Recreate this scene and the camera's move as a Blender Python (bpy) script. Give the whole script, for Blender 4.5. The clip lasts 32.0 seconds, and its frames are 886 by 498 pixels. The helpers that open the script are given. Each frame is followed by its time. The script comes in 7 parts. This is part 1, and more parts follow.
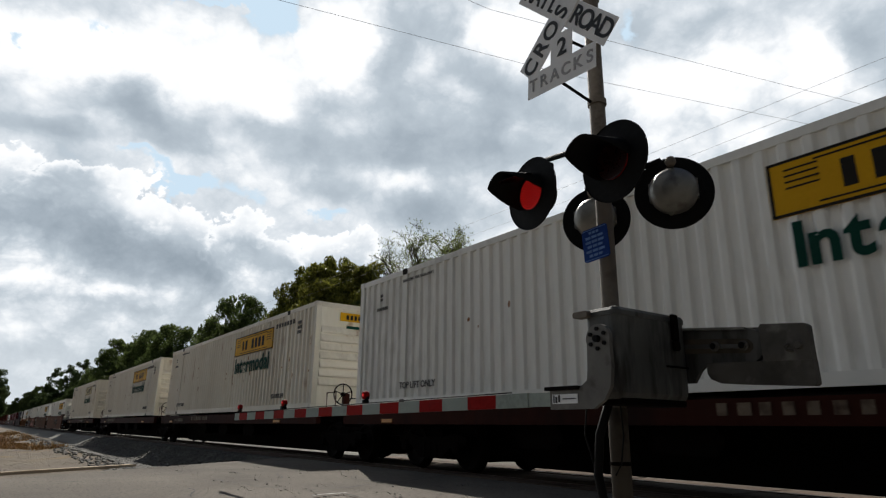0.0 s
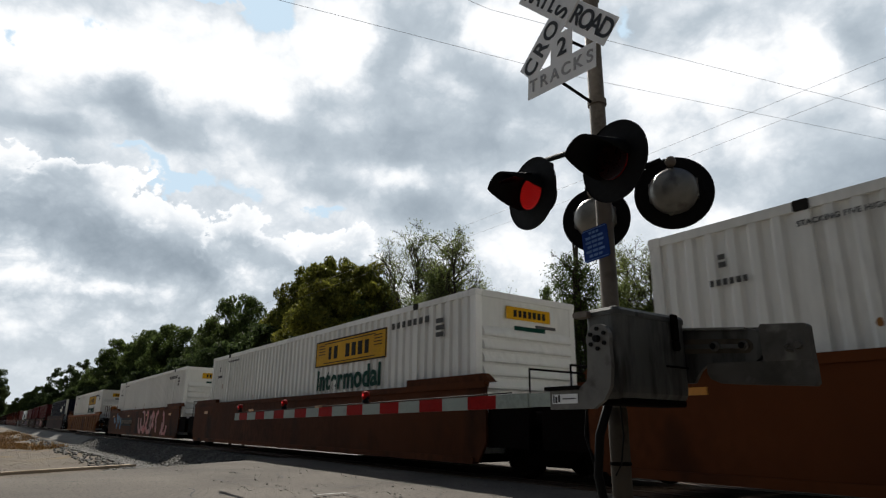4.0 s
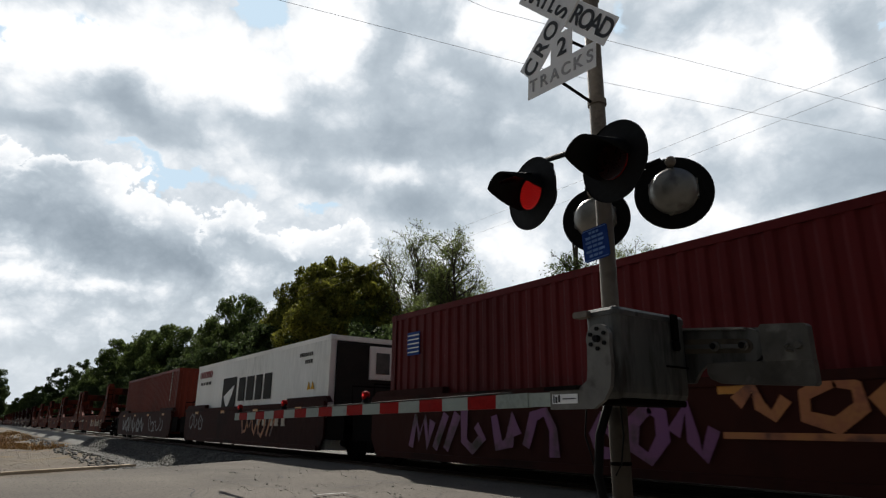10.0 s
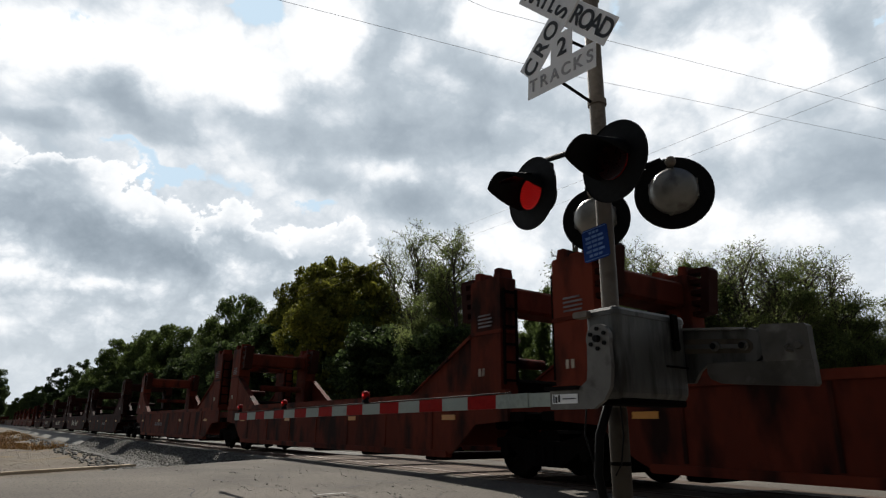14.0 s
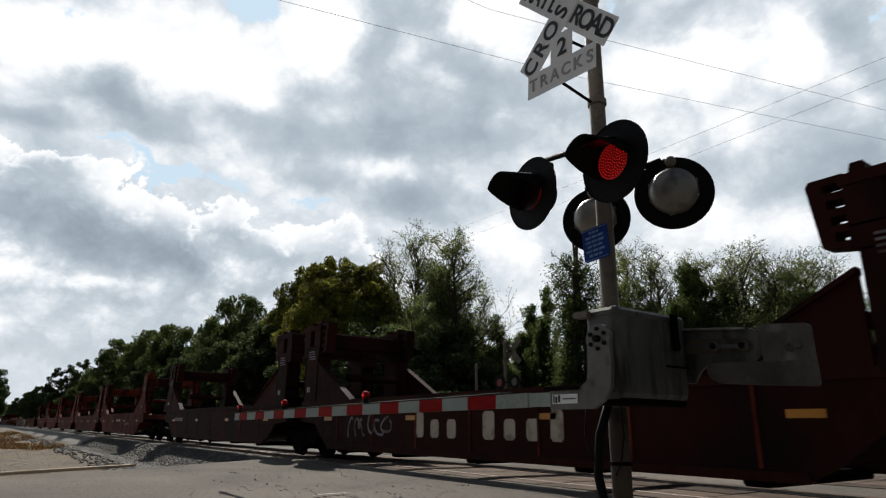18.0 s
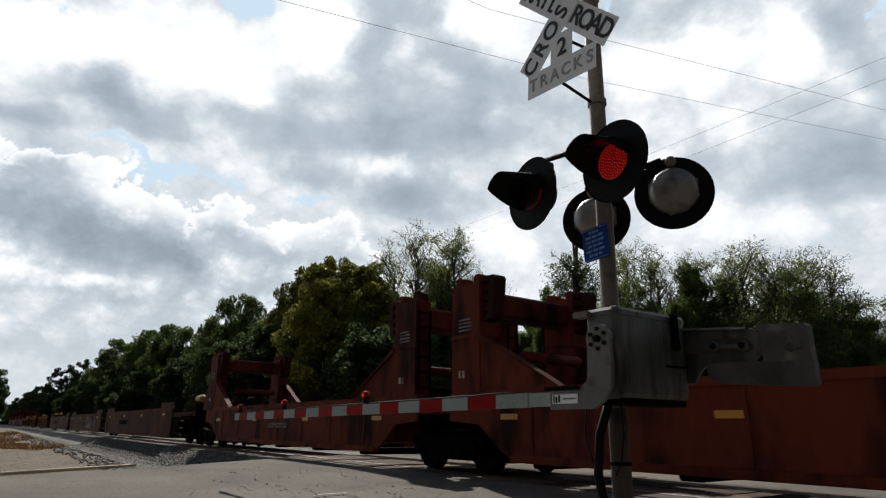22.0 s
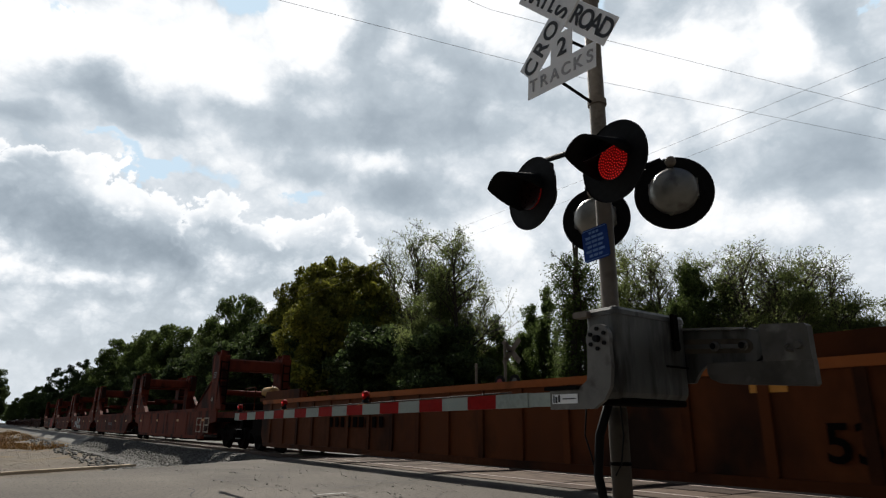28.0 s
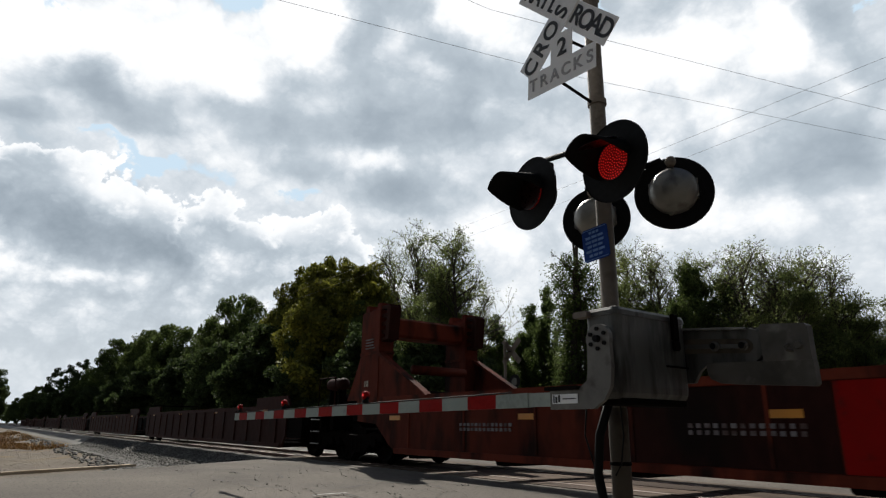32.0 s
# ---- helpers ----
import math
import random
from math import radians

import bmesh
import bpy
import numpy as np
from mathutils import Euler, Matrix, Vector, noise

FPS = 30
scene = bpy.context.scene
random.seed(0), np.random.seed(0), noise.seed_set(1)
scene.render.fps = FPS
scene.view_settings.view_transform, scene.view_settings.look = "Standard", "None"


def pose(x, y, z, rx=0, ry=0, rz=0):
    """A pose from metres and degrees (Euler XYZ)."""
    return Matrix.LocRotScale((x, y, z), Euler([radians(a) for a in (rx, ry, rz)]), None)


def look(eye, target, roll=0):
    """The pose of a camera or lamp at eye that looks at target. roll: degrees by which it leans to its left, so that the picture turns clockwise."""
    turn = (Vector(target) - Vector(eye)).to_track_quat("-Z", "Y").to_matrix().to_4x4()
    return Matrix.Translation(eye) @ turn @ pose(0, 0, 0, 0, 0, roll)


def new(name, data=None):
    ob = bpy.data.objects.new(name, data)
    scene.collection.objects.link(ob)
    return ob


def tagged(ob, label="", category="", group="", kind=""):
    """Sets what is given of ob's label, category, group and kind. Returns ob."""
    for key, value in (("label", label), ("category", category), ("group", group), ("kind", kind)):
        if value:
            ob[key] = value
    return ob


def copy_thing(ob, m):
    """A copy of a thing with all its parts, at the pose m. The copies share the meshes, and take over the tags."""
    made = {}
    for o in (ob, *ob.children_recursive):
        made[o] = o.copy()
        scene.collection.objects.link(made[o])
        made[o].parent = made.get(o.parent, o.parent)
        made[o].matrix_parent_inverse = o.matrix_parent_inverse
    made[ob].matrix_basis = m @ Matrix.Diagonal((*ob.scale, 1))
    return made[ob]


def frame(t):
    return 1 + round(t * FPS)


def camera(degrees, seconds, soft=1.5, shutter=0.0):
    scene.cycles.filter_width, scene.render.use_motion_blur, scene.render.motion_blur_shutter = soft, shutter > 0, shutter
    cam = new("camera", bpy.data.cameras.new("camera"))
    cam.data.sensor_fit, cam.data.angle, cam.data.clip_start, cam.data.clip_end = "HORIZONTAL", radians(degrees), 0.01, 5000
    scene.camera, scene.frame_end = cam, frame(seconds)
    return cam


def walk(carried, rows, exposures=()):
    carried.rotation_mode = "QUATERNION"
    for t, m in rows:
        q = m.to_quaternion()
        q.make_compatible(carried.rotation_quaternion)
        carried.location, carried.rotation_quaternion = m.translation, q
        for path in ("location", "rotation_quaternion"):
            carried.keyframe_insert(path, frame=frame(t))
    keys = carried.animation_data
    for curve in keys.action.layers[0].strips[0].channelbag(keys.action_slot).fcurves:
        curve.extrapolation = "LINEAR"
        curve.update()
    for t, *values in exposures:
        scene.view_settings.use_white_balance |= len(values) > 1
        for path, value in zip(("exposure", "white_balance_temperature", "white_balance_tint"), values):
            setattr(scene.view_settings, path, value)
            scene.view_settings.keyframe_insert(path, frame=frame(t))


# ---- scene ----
EYE = Vector((0.0, 0.0, 0.84))
AIM = Vector((-0.7795, 0.5611, 0.2784))
cam = camera(71.54, 32.0, 1.25, 0.04)
walk(cam, [(0.0, look(EYE, EYE + AIM, 0.61)), (32.0, look(EYE, EYE + AIM, 0.61))])

# ---- world, sun ----
SUN_AZ, SUN_EL = 24.0, 43.0          # azimuth counted from -x towards +y
sun_way = Vector((-math.cos(radians(SUN_AZ)) * math.cos(radians(SUN_EL)),
                  math.sin(radians(SUN_AZ)) * math.cos(radians(SUN_EL)), math.sin(radians(SUN_EL))))
world = bpy.data.worlds.new("world")
scene.world = world
world.use_nodes = True
wn, wl = world.node_tree.nodes, world.node_tree.links
sky = wn.new("ShaderNodeTexSky")
sky.sky_type, sky.sun_disc = "NISHITA", False
sky.sun_elevation = radians(SUN_EL)
sky.sun_rotation = math.atan2(sun_way.x, sun_way.y)
wn["Background"].inputs[1].default_value = 0.044
wl.new(sky.outputs[0], wn["Background"].inputs[0])
lamp = bpy.data.lights.new("sun", "SUN")
lamp.energy, lamp.angle, lamp.color = 5.0, radians(0.6), (1.0, 0.95, 0.87)
new("sun", lamp).matrix_world = look((0, 0, 60), Vector((0, 0, 60)) - sun_way)
scene.view_settings.exposure = 0.0


# ---- materials ----
def tint(c, k):
    return tuple(min(1.0, v * k) for v in c[:3]) + (1.0,)


def mat(name, a, b=None, rough=0.6, metal=0.0, scale=3.0, fine=40.0, bump=0.15, spot=None, spots=0.62,
        spot_scale=1.2, vary=0.0, glow=0.0, stretch=(1, 1, 1), island=False, spec=0.5):
    """Two colours mixed by coarse and fine noise, a third one in patches, bumps, and a tone that differs per object."""
    m = bpy.data.materials.new(name)
    m.use_nodes = True
    n, l = m.node_tree.nodes, m.node_tree.links
    p = n["Principled BSDF"]
    a = tuple(a[:3]) + (1,)
    b = tuple(b[:3]) + (1,) if b else tint(a, 0.7)
    tc = n.new("ShaderNodeTexCoord")
    mp = n.new("ShaderNodeMapping")
    mp.inputs["Scale"].default_value = stretch
    l.new(tc.outputs["Object"], mp.inputs[0])
    oi = n.new("ShaderNodeObjectInfo")
    shift = n.new("ShaderNodeVectorMath")
    shift.operation = "ADD"
    far = n.new("ShaderNodeMath")
    far.operation = "MULTIPLY"
    far.inputs[1].default_value = 37.0
    l.new(oi.outputs["Random"], far.inputs[0])
    l.new(mp.outputs[0], shift.inputs[0])
    l.new(far.outputs[0], shift.inputs[1])

    def cloud(sc, detail):
        t = n.new("ShaderNodeTexNoise")
        t.inputs["Scale"].default_value, t.inputs["Detail"].default_value = sc, detail
        l.new(shift.outputs[0], t.inputs["Vector"])
        return t.outputs[0]

    def ramp(src, lo, hi):
        r = n.new("ShaderNodeMapRange")
        r.inputs[1].default_value, r.inputs[2].default_value = lo, hi
        l.new(src, r.inputs[0])
        return r.outputs[0]

    def mix(fac, c1, c2):
        x = n.new("ShaderNodeMix")
        x.data_type = "RGBA"
        l.new(fac, x.inputs[0])
        for sock, c in ((x.inputs[6], c1), (x.inputs[7], c2)):
            if isinstance(c, tuple):
                sock.default_value = c
            else:
                l.new(c, sock)
        return x.outputs[2]

    f_out = cloud(fine, 6)
    col = mix(ramp(cloud(scale, 5), 0.3, 0.7), a, b)
    col = mix(ramp(f_out, 0.35, 0.75), col, mix(ramp(cloud(scale * 0.4, 2), 0.3, 0.7), tint(b, 0.75), tint(a, 1.1)))
    if spot:
        col = mix(ramp(cloud(spot_scale, 8), spots - 0.03, spots + 0.13), col, tuple(spot[:3]) + (1,))
    if vary or island:
        hs = n.new("ShaderNodeHueSaturation")
        v = n.new("ShaderNodeMapRange")
        v.inputs[3].default_value, v.inputs[4].default_value = 1 - vary, 1 + vary
        if island:
            gi = n.new("ShaderNodeNewGeometry")
            l.new(gi.outputs["Random Per Island"], v.inputs[0])
        else:
            l.new(oi.outputs["Random"], v.inputs[0])
        l.new(v.outputs[0], hs.inputs["Value"])
        l.new(col, hs.inputs["Color"])
        col = hs.outputs[0]
    l.new(col, p.inputs["Base Color"])
    rr = n.new("ShaderNodeMapRange")
    rr.inputs[3].default_value, rr.inputs[4].default_value = max(0.05, rough - 0.12), min(1, rough + 0.12)
    l.new(f_out, rr.inputs[0])
    l.new(rr.outputs[0], p.inputs["Roughness"])
    p.inputs["Metallic"].default_value = metal
    p.inputs["Specular IOR Level"].default_value = spec
    if bump:
        bp = n.new("ShaderNodeBump")
        bp.inputs["Strength"].default_value, bp.inputs["Distance"].default_value = bump, 0.02
        l.new(f_out, bp.inputs["Height"])
        l.new(bp.outputs[0], p.inputs["Normal"])
    if glow:
        p.inputs["Emission Color"].default_value = a
        p.inputs["Emission Strength"].default_value = glow
    return m


M = {
    "white_steel": mat("white_steel", (0.88, 0.88, 0.84), (0.78, 0.78, 0.73), 0.5, 0, 0.8, 9, 0.08, (0.30, 0.18, 0.09), 0.76, 3.0, 0.04, stretch=(1, 1, 0.25)),
    "old_white": mat("old_white", (0.84, 0.81, 0.72), (0.72, 0.66, 0.54), 0.55, 0, 0.8, 9, 0.1, (0.30, 0.14, 0.05), 0.67, 3.2, 0.05, stretch=(1, 1, 0.25)),
    "dark_blue": mat("dark_blue", (0.004, 0.006, 0.018), (0.006, 0.009, 0.022), 0.6, 0, 0.8, 9, 0.1, (0.018, 0.016, 0.02), 0.74, spec=0.08),
    "red_steel": mat("red_steel", (0.115, 0.012, 0.013), (0.080, 0.009, 0.010), 0.6, 0, 0.8, 9, 0.1, (0.05, 0.012, 0.009), 0.66, 1.2, 0.1, stretch=(1, 1, 0.3), spec=0.12),
    "brown_red": mat("brown_red", (0.17, 0.026, 0.014), (0.115, 0.019, 0.011), 0.6, 0, 0.8, 9, 0.1, (0.06, 0.017, 0.011), 0.64, 1.2, 0.08, stretch=(1, 1, 0.3), spec=0.12),
    "orange_car": mat("orange_car", (0.165, 0.034, 0.018), (0.085, 0.018, 0.011), 0.7, 0, 0.5, 7, 0.2, (0.022, 0.009, 0.007), 0.52, 1.5, 0.2, stretch=(1.2, 1, 0.45), spec=0.05),
    "brown_car": mat("brown_car", (0.040, 0.0115, 0.0075), (0.024, 0.0075, 0.0055), 0.7, 0, 0.5, 7, 0.2, (0.012, 0.007, 0.006), 0.58, 0.7, 0.12, stretch=(1, 1, 0.6), spec=0.05),
    "rust_car": mat("rust_car", (0.115, 0.036, 0.012), (0.055, 0.017, 0.007), 0.7, 0, 0.5, 7, 0.2, (0.018, 0.009, 0.006), 0.56, 0.7, 0.15, stretch=(1, 1, 0.6), spec=0.05),
    "yellow_car": mat("yellow_car", (0.125, 0.046, 0.014), (0.07, 0.026, 0.009), 0.7, 0, 0.5, 7, 0.2, (0.03, 0.013, 0.009), 0.56, 0.7, 0.1, stretch=(1, 1, 0.6), spec=0.05),
    "maroon_car": mat("maroon_car", (0.042, 0.013, 0.0095), (0.028, 0.009, 0.0075), 0.7, 0, 0.5, 7, 0.2, (0.012, 0.007, 0.006), 0.58, 0.7, 0.12, stretch=(1, 1, 0.6), spec=0.05),
    "amber_car": mat("amber_car", (0.21, 0.075, 0.014), (0.12, 0.04, 0.010), 0.7, 0, 0.5, 7, 0.2, (0.03, 0.012, 0.007), 0.55, 0.9, 0.1, stretch=(1, 1, 0.6), spec=0.05),
    "tank_paint": mat("tank_paint", (0.42, 0.25, 0.08), (0.28, 0.16, 0.06), 0.55, 0, 2, 12, 0.1, (0.10, 0.05, 0.025), 0.6, 4, spec=0.2),
    "orange_trim": mat("orange_trim", (0.36, 0.11, 0.03), (0.24, 0.07, 0.02), 0.7, 0, 0.7, 9, 0.15, (0.07, 0.025, 0.012), 0.6, 1.2, spec=0.1),
    # Near-black ironwork; the deep shade beneath the cars is put into both colours.
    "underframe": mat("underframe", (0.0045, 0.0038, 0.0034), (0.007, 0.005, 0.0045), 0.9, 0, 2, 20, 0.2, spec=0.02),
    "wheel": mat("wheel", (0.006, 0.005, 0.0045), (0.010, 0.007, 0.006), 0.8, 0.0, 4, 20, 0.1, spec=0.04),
    "bright_steel": mat("bright_steel", (0.7, 0.69, 0.67), None, 0.14, 1.0, 4, 20, 0.02),
    "tread": mat("tread", (0.26, 0.22, 0.19), (0.15, 0.11, 0.09), 0.42, 0.8, 4, 20, 0.05),
    "logo_yellow": mat("logo_yellow", (0.72, 0.40, 0.012), (0.62, 0.33, 0.012), 0.6, 0, 2, 20, 0.05, spec=0.1),
    "logo_dark": mat("logo_dark", (0.020, 0.019, 0.018), (0.032, 0.029, 0.025), 0.7, 0, 3, 20, 0.05, spec=0.08),
    "logo_green": mat("logo_green", (0.006, 0.060, 0.042), (0.008, 0.047, 0.034), 0.7, 0, 3, 20, 0.05, spec=0.08),
    "stencil": mat("stencil", (0.07, 0.07, 0.07), (0.14, 0.14, 0.13), 0.7, 0, 4, 20, 0.0, spec=0.1),
    "stencil_dim": mat("stencil_dim", (0.21, 0.165, 0.12), (0.12, 0.09, 0.065), 0.6, 0, 4, 20, 0.0, (0.04, 0.02, 0.014), 0.54, 3, spec=0.1),
    "groove_dirt": mat("groove_dirt", (0.76, 0.69, 0.56), (0.61, 0.51, 0.35), 0.6, 0, 0.8, 9, 0.1, (0.32, 0.18, 0.08), 0.64, 3.2, 0.05, stretch=(1, 1, 0.25)),
    "rust_stain": mat("rust_stain", (0.36, 0.17, 0.055), (0.20, 0.08, 0.028), 0.8, 0, 9, 40, 0.2, spec=0.1),
    "faded_yellow": mat("faded_yellow", (0.76, 0.66, 0.42), (0.64, 0.52, 0.30), 0.6, 0, 1.5, 14, 0.05, spec=0.15),
    "stencil_white": mat("stencil_white", (0.52, 0.45, 0.35), (0.36, 0.30, 0.23), 0.6, 0, 4, 20, 0.0, (0.10, 0.04, 0.025), 0.56, 3),
    "spray": mat("spray", (0.20, 0.19, 0.20), (0.12, 0.09, 0.10), 0.6, 0, 3, 20, 0.0, (0.05, 0.02, 0.015), 0.52, 3),
    "spray_red": mat("spray_red", (0.5, 0.06, 0.05), (0.6, 0.35, 0.33), 0.6, 0, 2, 20, 0.0, (0.16, 0.06, 0.03), 0.54, 2),
    "spray_blue": mat("spray_blue", (0.03, 0.12, 0.3), (0.02, 0.2, 0.28), 0.6, 0, 2, 20, 0.0, (0.16, 0.06, 0.03), 0.54, 2),
    "spray_violet": mat("spray_violet", (0.15, 0.04, 0.15), (0.2, 0.065, 0.14), 0.6, 0, 2, 20, 0.0, (0.03, 0.015, 0.012), 0.52, 2),
    "reflector": mat("reflector", (0.6, 0.25, 0.02), (0.5, 0.2, 0.02), 0.4, 0, 3, 20, 0.0),
    "galvanised": mat("galvanised", (0.115, 0.116, 0.108), (0.034, 0.033, 0.030), 0.45, 0.15, 2.6, 16, 0.12, (0.020, 0.017, 0.014), 0.57, 5, 0.05, stretch=(2.0, 2.0, 0.45), spec=0.4),
    "bracket_alu": mat("bracket_alu", (0.175, 0.168, 0.152), (0.10, 0.095, 0.086), 0.45, 0.2, 4.0, 22, 0.08, (0.05, 0.043, 0.036), 0.62, 7, spec=0.4),
    "notice_blue": mat("notice_blue", (0.12, 0.24, 0.55), (0.08, 0.18, 0.45), 0.5, 0, 3, 30, 0.0),
    "weight_iron": mat("weight_iron", (0.135, 0.128, 0.114), (0.06, 0.055, 0.047), 0.65, 0.1, 4.5, 15, 0.25, (0.23, 0.22, 0.20), 0.58, 5, 0.08, spec=0.3),
    "dome_alu": mat("dome_alu", (0.25, 0.243, 0.22), (0.16, 0.155, 0.14), 0.40, 0.45, 5.0, 22, 0.06, (0.11, 0.10, 0.09), 0.60, 9),
    "pole_grey": mat("pole_grey", (0.185, 0.158, 0.128), (0.125, 0.105, 0.084), 0.65, 0.0, 3, 30, 0.14, (0.075, 0.06, 0.045), 0.60, 4, spec=0.3),
    "shade_brown": mat("shade_brown", (0.095, 0.078, 0.058), (0.055, 0.044, 0.033), 0.75, 0.0, 4, 30, 0.15, (0.03, 0.024, 0.018), 0.58, 6, spec=0.2),
    "black_paint": mat("black_paint", (0.004, 0.004, 0.0045), (0.008, 0.008, 0.008), 0.7, 0, 3, 30, 0.06, spec=0.12),
    "sign_white": mat("sign_white", (0.92, 0.93, 0.94), (0.86, 0.87, 0.88), 0.5, 0, 2, 30, 0.04, (0.45, 0.44, 0.42), 0.7, 4),
    "sign_black": mat("sign_black", (0.012, 0.012, 0.013), (0.02, 0.02, 0.02), 0.5, 0, 3, 30, 0.0),
    "sign_faded": mat("sign_faded", (0.42, 0.42, 0.43), (0.30, 0.30, 0.31), 0.5, 0, 3, 30, 0.0),
    "sign_blue": mat("sign_blue", (0.010, 0.05, 0.26), (0.012, 0.042, 0.20), 0.6, 0, 3, 30, 0.0, spec=0.12),
    "arm_red": mat("arm_red", (0.30, 0.006, 0.005), (0.22, 0.005, 0.004), 0.6, 0, 3, 30, 0.05, (0.13, 0.012, 0.01), 0.66, 6, spec=0.05),
    "arm_white": mat("arm_white", (0.34, 0.39, 0.355), (0.27, 0.315, 0.285), 0.6, 0, 3, 30, 0.05, (0.2, 0.2, 0.19), 0.66, 6, spec=0.2),
    "led_red": mat("led_red", (0.85, 0.022, 0.02), None, 0.4, glow=0.6),
    "led_back": mat("led_back", (0.25, 0.004, 0.003), None, 0.4, glow=0.015),
    "lens_dark": mat("lens_dark", (0.02, 0.002, 0.002), (0.012, 0.0015, 0.0015), 0.3, 0, 6, 40, 0.05),
    "asphalt": mat("asphalt", (0.178, 0.158, 0.135), (0.092, 0.083, 0.072), 0.92, 0, 0.5, 42, 1.0, (0.045, 0.041, 0.037), 0.575, 24.0, spec=0.12),
    "crack": mat("crack", (0.025, 0.024, 0.023), None, 0.9, 0, 3, 30, 0.1),
    "ballast": mat("ballast", (0.165, 0.158, 0.140), (0.10, 0.097, 0.086), 0.9, 0, 2.5, 14, 0.8, (0.05, 0.047, 0.043), 0.6, 7, 0.35, island=True),
    "pale_gravel": mat("pale_gravel", (0.25, 0.215, 0.17), (0.16, 0.135, 0.105), 0.9, 0, 2.5, 14, 0.6, vary=0.3, island=True),
    "soil": mat("soil", (0.185, 0.158, 0.125), (0.115, 0.098, 0.076), 0.95, 0, 1.3, 22, 1.0, (0.20, 0.14, 0.07), 0.58, 0.4, spec=0.1),
    "dry_grass": mat("dry_grass", (0.36, 0.20, 0.05), (0.25, 0.14, 0.04), 0.8, 0, 1, 20, 0.0, vary=0.35, island=True),
    "pale_timber": mat("pale_timber", (0.46, 0.38, 0.285), (0.34, 0.27, 0.195), 0.85, 0, 1.5, 25, 0.4, (0.2, 0.16, 0.12), 0.64, 3, stretch=(1, 6, 6), spec=0.1),
    "road_paint": mat("road_paint", (0.5, 0.49, 0.46), (0.33, 0.32, 0.30), 0.8, 0, 3, 30, 0.2, (0.14, 0.13, 0.12), 0.5, 8),
    "spray_white": mat("spray_white", (0.42, 0.42, 0.42), (0.3, 0.3, 0.3), 0.6, 0, 3, 20, 0.0, (0.10, 0.03, 0.02), 0.62, 3),
    "spray_orange": mat("spray_orange", (0.42, 0.17, 0.04), (0.35, 0.1, 0.05), 0.6, 0, 3, 20, 0.0, (0.05, 0.02, 0.015), 0.56, 3),
    "concrete": mat("concrete", (0.125, 0.092, 0.070), (0.075, 0.053, 0.040), 0.88, 0, 1.2, 30, 0.5, (0.04, 0.027, 0.02), 0.55, 4, 0.3, stretch=(0.5, 1.5, 1), spec=0.12),
    "timber": mat("timber", (0.17, 0.13, 0.09), (0.11, 0.085, 0.06), 0.85, 0, 1.5, 25, 0.4, vary=0.2, stretch=(1, 6, 6)),
    "rail": mat("rail", (0.085, 0.036, 0.022), (0.055, 0.026, 0.018), 0.7, 0.2, 3, 30, 0.1),
    "bark": mat("bark", (0.075, 0.058, 0.042), (0.045, 0.036, 0.028), 0.9, 0, 2, 18, 0.6, stretch=(3, 3, 0.6)),
    "wire": mat("wire", (0.20, 0.20, 0.21), None, 0.6, 0.2, 3, 20, 0.0),
}


def leaf_mat(name, a, b, through_light=0.5):
    m = mat(name, a, b, 0.6, 0, 0.25, 3.0, 0.0, vary=0.5, island=True, spec=0.12)
    n, l = m.node_tree.nodes, m.node_tree.links
    p = n["Principled BSDF"]
    tr = n.new("ShaderNodeBsdfTranslucent")
    mx = n.new("ShaderNodeMixShader")
    mx.inputs[0].default_value = through_light
    src = p.inputs["Base Color"].links[0].from_socket
    l.new(src, tr.inputs[0])
    l.new(p.outputs[0], mx.inputs[1])
    l.new(tr.outputs[0], mx.inputs[2])
    l.new(mx.outputs[0], n["Material Output"].inputs[0])
    return m


M["leaf_oak"] = leaf_mat("leaf_oak", (0.29, 0.28, 0.048), (0.07, 0.09, 0.022), 0.30)
M["leaf_green"] = leaf_mat("leaf_green", (0.12, 0.16, 0.046), (0.070, 0.10, 0.033), 0.46)
M["leaf_fresh"] = leaf_mat("leaf_fresh", (0.235, 0.27, 0.09), (0.135, 0.17, 0.06), 0.58)
# Darker leaf; for the low dense trees the wood's shade is put in it.
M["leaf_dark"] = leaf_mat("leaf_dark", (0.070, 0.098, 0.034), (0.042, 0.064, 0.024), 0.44)

